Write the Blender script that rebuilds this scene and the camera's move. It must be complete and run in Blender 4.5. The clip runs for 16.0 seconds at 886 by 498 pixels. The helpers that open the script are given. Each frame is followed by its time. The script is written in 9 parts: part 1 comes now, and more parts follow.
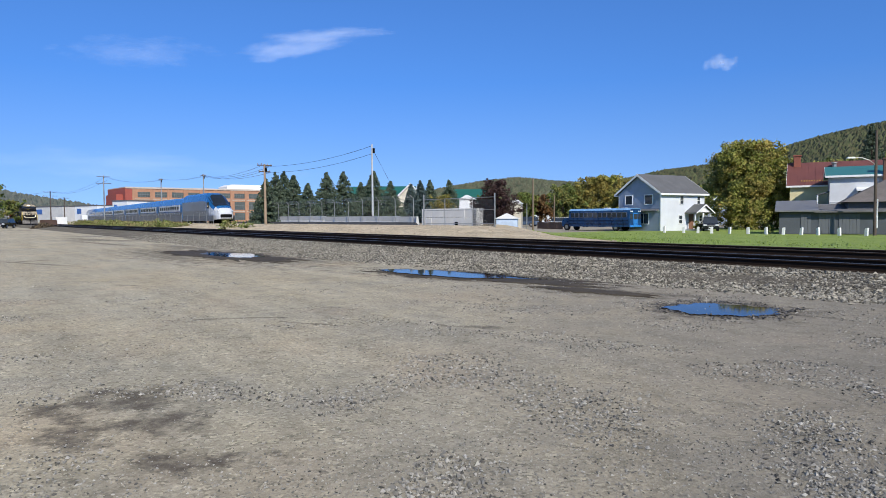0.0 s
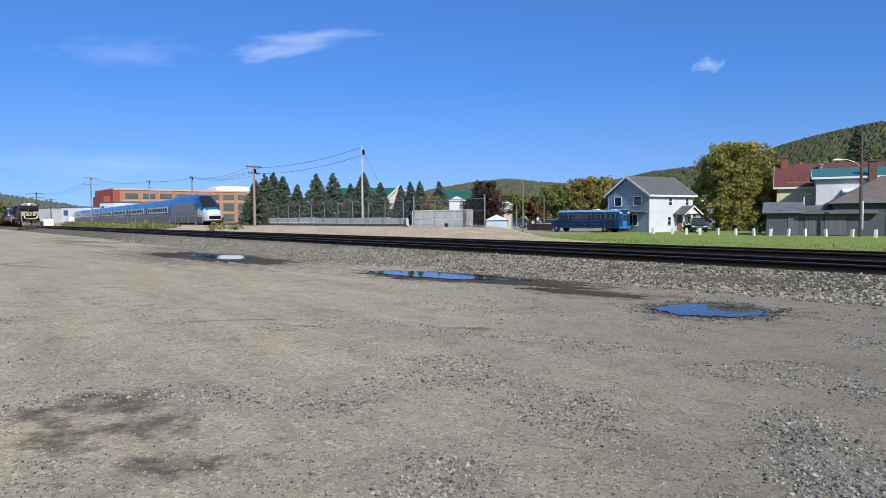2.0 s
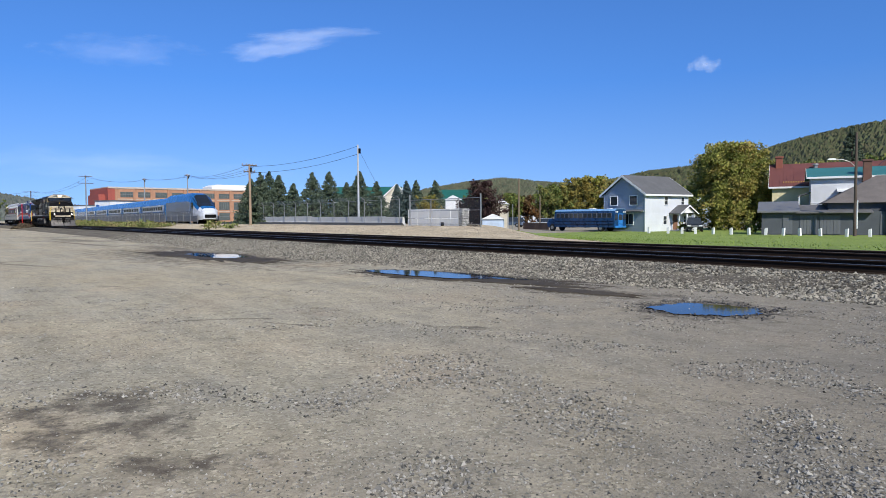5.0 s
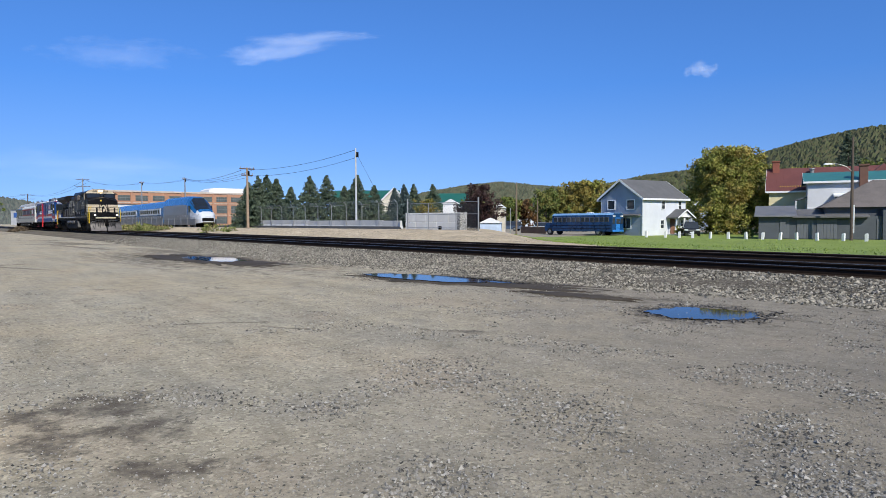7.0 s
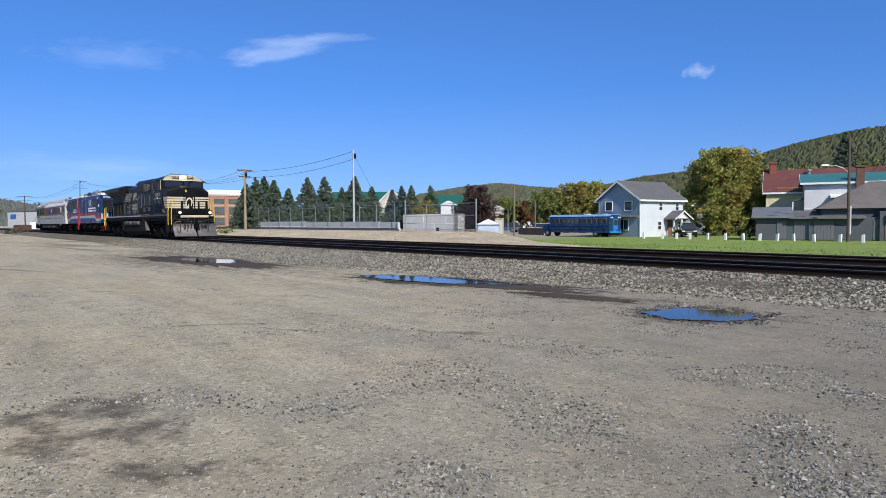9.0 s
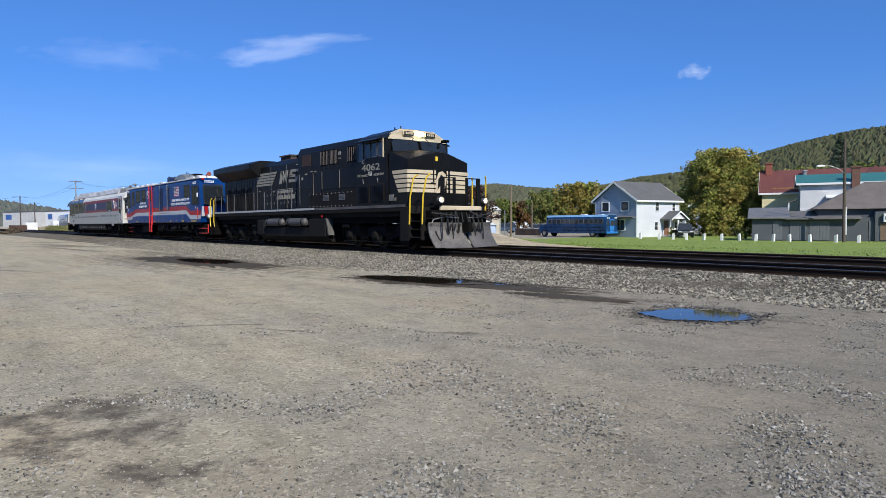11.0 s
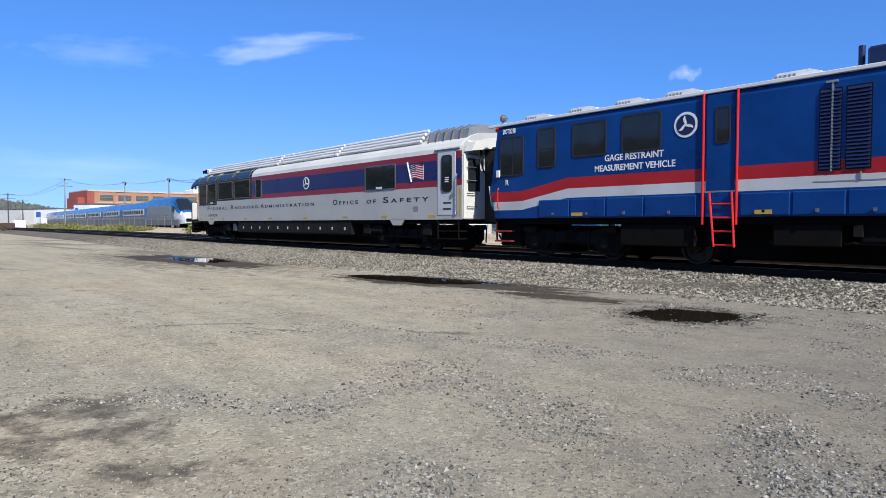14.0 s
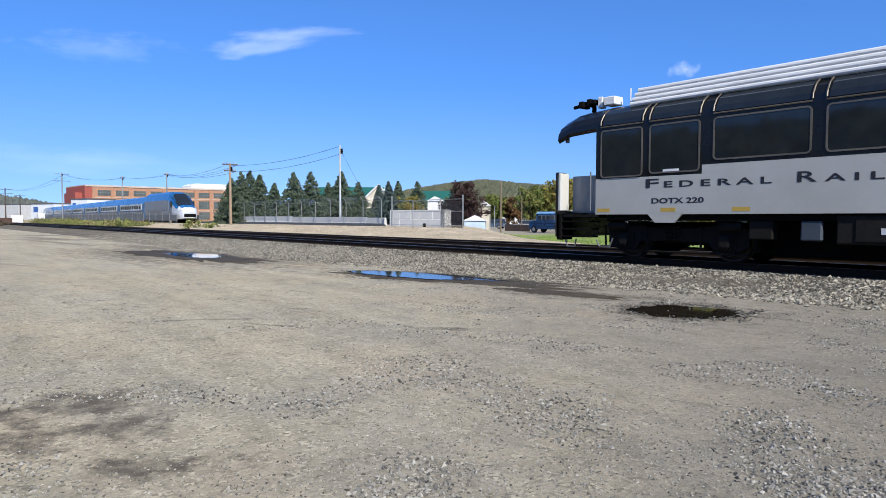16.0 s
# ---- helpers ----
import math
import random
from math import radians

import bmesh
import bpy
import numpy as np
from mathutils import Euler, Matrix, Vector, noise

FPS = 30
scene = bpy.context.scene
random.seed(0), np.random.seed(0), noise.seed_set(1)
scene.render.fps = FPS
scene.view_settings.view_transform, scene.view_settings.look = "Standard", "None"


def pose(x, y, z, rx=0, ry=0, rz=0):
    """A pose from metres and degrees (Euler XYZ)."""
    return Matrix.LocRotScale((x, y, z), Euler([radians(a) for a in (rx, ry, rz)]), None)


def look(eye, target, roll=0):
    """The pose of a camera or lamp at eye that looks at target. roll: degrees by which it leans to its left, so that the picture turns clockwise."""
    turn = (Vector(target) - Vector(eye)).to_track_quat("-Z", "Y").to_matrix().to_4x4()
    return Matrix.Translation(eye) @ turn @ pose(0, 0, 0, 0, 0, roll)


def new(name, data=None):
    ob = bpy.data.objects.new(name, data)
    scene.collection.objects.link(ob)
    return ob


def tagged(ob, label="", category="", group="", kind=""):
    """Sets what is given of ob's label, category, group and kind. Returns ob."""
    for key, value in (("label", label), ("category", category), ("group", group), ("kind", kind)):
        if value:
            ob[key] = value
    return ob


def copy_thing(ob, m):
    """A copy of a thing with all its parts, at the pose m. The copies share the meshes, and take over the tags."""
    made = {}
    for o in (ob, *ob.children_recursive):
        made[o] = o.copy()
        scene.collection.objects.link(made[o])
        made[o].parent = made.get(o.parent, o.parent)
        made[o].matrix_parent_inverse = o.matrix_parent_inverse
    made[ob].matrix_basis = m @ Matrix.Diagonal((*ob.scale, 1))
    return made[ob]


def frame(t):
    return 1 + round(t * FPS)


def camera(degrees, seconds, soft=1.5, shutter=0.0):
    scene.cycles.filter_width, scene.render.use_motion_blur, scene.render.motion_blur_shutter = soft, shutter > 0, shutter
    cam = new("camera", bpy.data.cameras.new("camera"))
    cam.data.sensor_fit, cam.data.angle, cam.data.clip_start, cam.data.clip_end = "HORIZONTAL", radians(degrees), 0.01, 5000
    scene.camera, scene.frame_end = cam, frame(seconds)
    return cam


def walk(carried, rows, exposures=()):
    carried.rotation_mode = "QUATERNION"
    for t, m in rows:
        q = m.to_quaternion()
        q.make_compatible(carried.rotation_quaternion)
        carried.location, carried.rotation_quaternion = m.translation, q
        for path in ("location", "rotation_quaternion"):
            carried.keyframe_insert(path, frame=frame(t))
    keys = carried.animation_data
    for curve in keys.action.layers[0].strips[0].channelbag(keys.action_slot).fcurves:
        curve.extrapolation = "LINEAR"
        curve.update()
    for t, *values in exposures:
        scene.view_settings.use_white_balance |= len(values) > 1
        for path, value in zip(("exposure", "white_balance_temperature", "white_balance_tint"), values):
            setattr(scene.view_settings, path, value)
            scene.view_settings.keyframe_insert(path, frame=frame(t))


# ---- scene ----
cam = camera(69.260, 16.0, soft=0.7)
EYE = Vector((0.0, 0.0, 1.5))


def aim(yaw, pitch, roll):
    """The camera's pose from degrees: yaw to the left of +y, pitch up, roll as look() takes it."""
    a, b = radians(yaw), radians(pitch)
    return look(EYE, EYE + 10 * Vector((-math.sin(a) * math.cos(b), math.cos(a) * math.cos(b), math.sin(b))), roll)


walk(cam, [(t, aim(yaw, pitch, roll)) for t, yaw, pitch, roll in (
    (0, 52.346, -2.865, -0.418), (0.5, 52.049, -2.836, -0.414), (1, 51.770, -2.785, -0.410),
    (1.5, 51.572, -2.781, -0.418), (2, 51.453, -2.739, -0.444), (2.5, 51.359, -2.726, -0.464),
    (3, 51.254, -2.781, -0.483), (3.5, 51.239, -2.809, -0.481), (4, 51.218, -2.859, -0.407),
    (6.5, 50.921, -2.583, -0.340), (7, 50.886, -2.494, -0.279), (7.5, 50.894, -2.468, -0.297),
    (8, 50.831, -2.413, -0.298), (8.5, 50.763, -2.412, -0.298), (9, 50.682, -2.367, -0.316),
    (11.5, 50.226, -2.364, -0.260), (12, 49.990, -2.388, -0.184), (12.5, 49.863, -2.319, -0.148),
    (13, 49.809, -2.320, -0.144), (13.5, 49.697, -2.338, -0.109), (14, 49.638, -2.355, -0.044),
    (14.5, 49.657, -2.468, 0.013), (15, 49.619, -2.481, 0.075), (15.5, 49.540, -2.547, 0.046),
    (16, 49.478, -2.734, 0.065))], exposures=[(0, 0.27), (11.2, 0.27), (12.8, 0.53), (16, 0.53)])

# ---- daylight ----
SUN_EL, SUN_AZ = radians(38), radians(-18)          # height, and turn from +x towards +y
world = bpy.data.worlds.new("sky")
scene.world = world
world.use_nodes = True
wn = world.node_tree.nodes
sky = wn.new("ShaderNodeTexSky")
sky.sky_type, sky.sun_disc = "NISHITA", False
sky.sun_elevation, sky.sun_rotation = SUN_EL, math.pi / 2 - SUN_AZ
sky.altitude, sky.air_density, sky.dust_density, sky.ozone_density = 300, 1.0, 0.35, 2.5
wn["Background"].inputs[1].default_value = 0.11
# clear autumn air: the haze band at the horizon is thin, so the sky is read a little higher up
wl = world.node_tree.links
wc, lift = wn.new("ShaderNodeTexCoord"), wn.new("ShaderNodeVectorMath")
lift.operation = "MULTIPLY_ADD"
lift.inputs[1].default_value, lift.inputs[2].default_value = (1, 1, 0.8), (0, 0, 0.16)
wl.new(wc.outputs["Generated"], lift.inputs[0])
wl.new(lift.outputs[0], sky.inputs["Vector"])
# the blue is palest at the horizon, deepest some way up, and softer again overhead
height = wn.new("ShaderNodeSeparateXYZ")
wl.new(wc.outputs["Generated"], height.inputs[0])
blue = None
for low, high, tint in ((None, None, (0.84, 0.94, 1.14)), (0.0, 0.2, (0.46, 0.84, 1.36)), (0.34, 0.85, (0.82, 0.92, 1.08))):
    mixed = wn.new("ShaderNodeMixRGB")
    if blue is None:
        mixed.inputs[0].default_value, mixed.inputs[1].default_value = 0.0, (*tint, 1)
    else:
        rise = wn.new("ShaderNodeMapRange")
        rise.inputs["From Min"].default_value, rise.inputs["From Max"].default_value = low, high
        wl.new(height.outputs["Z"], rise.inputs["Value"])
        wl.new(rise.outputs[0], mixed.inputs[0])
        wl.new(blue, mixed.inputs[1])
        mixed.inputs[2].default_value = (*tint, 1)
    blue = mixed.outputs[0]
tone = wn.new("ShaderNodeMixRGB")
tone.blend_type, tone.inputs[0].default_value = "MULTIPLY", 1.0
wl.new(sky.outputs[0], tone.inputs[1])
wl.new(blue, tone.inputs[2])
wl.new(tone.outputs[0], wn["Background"].inputs[0])
sun = new("sun", bpy.data.lights.new("sun", "SUN"))
sun.data.energy, sun.data.angle, sun.data.color = 3.9, radians(0.53), (1.0, 0.955, 0.88)
sun.matrix_world = look(Vector((0, 0, 0)), -Vector((math.cos(SUN_EL) * math.cos(SUN_AZ), math.cos(SUN_EL) * math.sin(SUN_AZ), math.sin(SUN_EL))))

# ---- fitted lines of the place ----
RAIL_Z = 0.504            # top of rail over the yard
TRACK_Y = 15.26           # centre line of the near track
TRACK2_Y = 19.55


# ---- materials ----
def nd(m, kind, **values):
    n = m.node_tree.nodes.new("ShaderNode" + kind)
    for k, v in values.items():
        n.inputs[k.replace("_", " ")].default_value = v
    return n


def link(m, a, b):
    m.node_tree.links.new(a, b)


def ramp(m, fac, lo, hi, c0, c1):
    r = nd(m, "ValToRGB")
    r.color_ramp.elements[0].position, r.color_ramp.elements[1].position = lo, hi
    r.color_ramp.elements[0].color, r.color_ramp.elements[1].color = (*c0, 1), (*c1, 1)
    link(m, fac, r.inputs[0])
    return r.outputs[0]


def blend(m, fac, a, b, how="MIX"):
    x = nd(m, "MixRGB")
    x.blend_type = how
    if isinstance(fac, float):
        x.inputs[0].default_value = fac
    else:
        link(m, fac, x.inputs[0])
    for sock, v in ((x.inputs[1], a), (x.inputs[2], b)):
        if isinstance(v, tuple):
            sock.default_value = (*v, 1)
        else:
            link(m, v, sock)
    return x.outputs[0]


def coords(m, kind="Object"):
    return nd(m, "TexCoord").outputs[kind]


def place(m):
    return nd(m, "NewGeometry").outputs["Position"]


def noise_of(m, vec, scale, detail=4.0, rough=0.6):
    n = nd(m, "TexNoise", Scale=scale, Detail=detail, Roughness=rough)
    link(m, vec, n.inputs["Vector"])
    return n.outputs[0]


def shader(m):
    return m.node_tree.nodes["Principled BSDF"]


def bump_on(m, height, strength, distance):
    b = nd(m, "Bump", Strength=strength, Distance=distance)
    link(m, height, b.inputs["Height"])
    link(m, b.outputs[0], shader(m).inputs["Normal"])


MATS = {}


def mat(name, color, rough=0.6, metal=0.0, vary=0.25, scale=1.5, fine=30.0, bump=0.15, coat=0.0, spec=0.5, island=0.0, tint=None):
    """A weathered surface: two scales of variation in colour and roughness, and fine relief."""
    if name in MATS:
        return MATS[name]
    m = bpy.data.materials.new(name)
    m.use_nodes = True
    p = shader(m)
    vec = coords(m)
    big, small = noise_of(m, vec, scale), noise_of(m, vec, fine, 3.0)
    dark = tuple(c * (1 - vary) for c in color)
    light = tint or tuple(min(1.0, c * (1 + 0.6 * vary)) for c in color)
    col = ramp(m, big, 0.3, 0.7, dark, light)
    col = blend(m, 0.35 * min(1.0, 3 * vary), col, ramp(m, small, 0.35, 0.65, dark, light))
    if island:
        g = nd(m, "NewGeometry").outputs["Random Per Island"]
        col = blend(m, 1.0, col, ramp(m, g, 0.0, 1.0, (1 - island,) * 3, (1 + 0.4 * island,) * 3), "MULTIPLY")
    link(m, col, p.inputs["Base Color"])
    link(m, ramp(m, big, 0.2, 0.8, (max(0.03, rough - 0.1),) * 3, (min(1, rough + 0.12),) * 3), p.inputs["Roughness"])
    p.inputs["Metallic"].default_value = metal
    p.inputs["Coat Weight"].default_value = coat
    p.inputs["Specular IOR Level"].default_value = spec
    if bump:
        bump_on(m, small, bump, 0.01)
    MATS[name] = m
    return m


def glow(name, color, strength):
    m = bpy.data.materials.new(name)
    m.use_nodes = True
    p = shader(m)
    p.inputs["Base Color"].default_value = (*color, 1)
    p.inputs["Emission Color"].default_value = (*color, 1)
    p.inputs["Emission Strength"].default_value = strength
    return m


def glass(name, color=(0.012, 0.015, 0.018), rough=0.04):
    """Dark tinted glazing with a clear reflection."""
    if name in MATS:
        return MATS[name]
    m = bpy.data.materials.new(name)
    m.use_nodes = True
    p = shader(m)
    wob = noise_of(m, coords(m), 3.0, 2.0)
    link(m, ramp(m, wob, 0.2, 0.8, color, tuple(c * 1.6 for c in color)), p.inputs["Base Color"])
    p.inputs["Roughness"].default_value = rough
    p.inputs["IOR"].default_value = 1.5
    bump_on(m, wob, 0.03, 0.01)
    MATS[name] = m
    return m


# ---- building blocks ----
def mesh_of(name, bm, material, smooth=False):
    bmesh.ops.recalc_face_normals(bm, faces=bm.faces)
    me = bpy.data.meshes.new(name)
    bm.to_mesh(me)
    bm.free()
    for m in material if isinstance(material, (list, tuple)) else (material,):
        me.materials.append(m)
    if smooth:
        me.polygons.foreach_set("use_smooth", [True] * len(me.polygons))
    return me


def part(name, bm, material, parent=None, label="", smooth=False):
    ob = new(name, mesh_of(name, bm, material, smooth))
    ob.parent = parent
    return tagged(ob, label)


def again(ob, m, parent):
    """Another part on the same mesh, at the pose m."""
    o = new(ob.name.split(".")[0], ob.data)
    o.parent = parent
    o.matrix_basis = m
    return o


def thing(name, label, category, m=None, group="", kind=""):
    ob = new(name)
    ob.empty_display_size = 0.3
    if m is not None:
        ob.matrix_basis = m
    return tagged(ob, label, category, group, kind)


def box(bm, x0, x1, y0, y1, z0, z1, bevel=0.0):
    vs = [bm.verts.new((x, y, z)) for z in (z0, z1) for y in (y0, y1) for x in (x0, x1)]
    fs = [bm.faces.new([vs[i] for i in q]) for q in ((0, 2, 3, 1), (4, 5, 7, 6), (0, 1, 5, 4), (2, 6, 7, 3), (0, 4, 6, 2), (1, 3, 7, 5))]
    if bevel:
        bmesh.ops.bevel(bm, geom=list({e for f in fs for e in f.edges}), offset=bevel, segments=1, affect="EDGES")
    return bm


def boxes(*rows, bevel=0.0):
    bm = bmesh.new()
    for r in rows:
        box(bm, *r, bevel=bevel)
    return bm


def prism(bm, outline, axis, a, b):
    """An outline of pairs, drawn out along an axis from a to b. For 'y' the pairs are x, z; for 'x': y, z; for 'z': x, y."""
    def at(u, v, w):
        return {"y": (u, w, v), "x": (w, u, v), "z": (u, v, w)}[axis]
    lo, hi = [bm.verts.new(at(u, v, a)) for u, v in outline], [bm.verts.new(at(u, v, b)) for u, v in outline]
    n = len(outline)
    bm.faces.new(lo), bm.faces.new(hi[::-1])
    for i in range(n):
        bm.faces.new((lo[i], hi[i], hi[(i + 1) % n], lo[(i + 1) % n]))
    return bm


def loft(bm, rings, close=True):
    """Skin over rings of equal length; the ends are capped."""
    rows = [[bm.verts.new(p) for p in r] for r in rings]
    n = len(rows[0])
    for a, b in zip(rows, rows[1:]):
        for i in range(n if close else n - 1):
            bm.faces.new((a[i], a[(i + 1) % n], b[(i + 1) % n], b[i]))
    if close:
        bm.faces.new(rows[0][::-1]), bm.faces.new(rows[-1])
    return bm


def rod(bm, p, q, r, r2=None, seg=8):
    p, q = Vector(p), Vector(q)
    side = (q - p).normalized()
    u = side.orthogonal().normalized()
    v = side.cross(u)
    ring = [(math.cos(2 * math.pi * i / seg), math.sin(2 * math.pi * i / seg)) for i in range(seg)]
    return loft(bm, [[p + r * (c * u + s * v) for c, s in ring], [q + (r if r2 is None else r2) * (c * u + s * v) for c, s in ring]])


def pipe(bm, pts, r, seg=6):
    for p, q in zip(pts, pts[1:]):
        rod(bm, p, q, r, seg=seg)
    return bm


def disc_profile(bm, centre, axis, rows, seg=20):
    """A turned shape: rows of (along, radius) about an axis."""
    c, a = Vector(centre), Vector(axis).normalized()
    u = a.orthogonal().normalized()
    v = a.cross(u)
    return loft(bm, [[c + d * a + r * (math.cos(2 * math.pi * i / seg) * u + math.sin(2 * math.pi * i / seg) * v) for i in range(seg)] for d, r in rows])


def lettering(text, size, material, parent, m, squeeze=1.0, width=0.0, label="", bold=0.004):
    """Painted letters, a hair proud of their panel; width stretches them to a length."""
    c = bpy.data.curves.new("lettering", "FONT")
    c.body, c.size, c.extrude, c.resolution_u, c.offset = text, size, 0.003, 3, bold
    o = bpy.data.objects.new("lettering", c)
    me = bpy.data.meshes.new_from_object(o)
    bpy.data.objects.remove(o)
    bpy.data.curves.remove(c)
    if width:
        xs = [v.co.x for v in me.vertices]
        squeeze, shift = width / (max(xs) - min(xs)), min(xs)
    else:
        shift = 0
    for v in me.vertices:
        v.co.x = (v.co.x - shift) * squeeze
    me.materials.clear()
    me.materials.append(material)
    ob = new("lettering", me)
    ob.parent, ob.matrix_basis = parent, m
    return tagged(ob, label)


def on_side(x, y, z):
    """Pose of writing on a wall that faces -y."""
    return pose(x, y, z, 90, 0, 0)


def smooth_step(a, b, v):
    t = min(1.0, max(0.0, (v - a) / (b - a)))
    return t * t * (3 - 2 * t)


# ---- ground ----
def ground_z(x, y):
    """Height of the ground: a level yard, a low track bed, a gravel bank behind it and lower grass to the east."""
    bed = 0.24 * smooth_step(12.4, 13.8, y)
    bank = smooth_step(4, -7, y + 1.05 * x)
    behind = bank * (0.52 * smooth_step(22, 31, y) - 1.1 * smooth_step(40, 64, y)) - (1 - bank) * 0.74 * smooth_step(22, 52, y)
    rough = 0.02 * noise.noise((x * 0.35, y * 0.35, 0)) + 0.012 * noise.noise((x * 1.3, y * 1.3, 4)) if y < 14 and abs(x) < 60 else 0.0
    return bed + behind + rough - 0.03 * smooth_step(0, 9, y) * smooth_step(12, 9, y)


def graded(lo, hi, near, step, grow):
    """Steps that widen away from `near`."""
    out, v, s = [near], near, step
    while v < hi:
        v, s = v + s, s * grow
        out.append(min(v, hi))
    v, s, low = near, step, []
    while v > lo:
        v, s = v - s, s * grow
        low.append(max(v, lo))
    return low[::-1] + out


def sheet(xs, ys, height):
    verts = [(x, y, height(x, y)) for y in ys for x in xs]
    n = len(xs)
    faces = [(j * n + i, j * n + i + 1, (j + 1) * n + i + 1, (j + 1) * n + i) for j in range(len(ys) - 1) for i in range(n - 1)]
    me = bpy.data.meshes.new("sheet")
    me.from_pydata(verts, [], faces)
    me.polygons.foreach_set("use_smooth", [True] * len(faces))
    return me


# puddles: centre x, y, half length, half width, turn in degrees
PUDDLES = ((-13.0, 10.45, 2.4, 0.66, 16), (-5.38, 9.82, 0.82, 0.66, 30), (-26.4, 9.3, 2.3, 0.8, 4))
DAMP = ((-27.0, 8.9, 8.5, 2.6, 7), (-8.4, 10.15, 1.5, 0.45, 10), (-23.0, 8.9, 3.4, 0.5, 10), (-8.0, 10.5, 1.5, 0.3, 12), (-55, 8.6, 6.5, 0.7, 8), (-46, 7.6, 7.5, 0.3, 6), (-26, 2.3, 2.2, 0.1, 20), (-6.7, 5.75, 0.55, 0.07, 35),
        (-5.75, 1.15, 0.42, 0.3, 30), (-5.0, 1.15, 0.4, 0.2, 60), (-4.95, 0.65, 0.26, 0.14, 10), (-4.0, 1.2, 0.3, 0.14, 60), (-5.7, 0.6, 0.3, 0.12, 20), (-9.6, 3.3, 0.8, 0.015, 62), (-8.4, 4.1, 0.5, 0.015, 30),
        (-64.8, 10.6, 4.6, 1.1, 65), (-51.6, 8.7, 4.2, 0.9, 49), (-112.5, 11.0, 5.2, 2.0, 105), (-35.3, 9.8, 4.25, 0.7, 3), (-27.6, 2.3, 0.69, 0.12, 114), (-16.1, 3.1, 0.3, 0.03, 35), (-40.8, 10.1, 1.12, 0.25, 89), (-8.4, 10.5, 0.96, 0.3, 93))


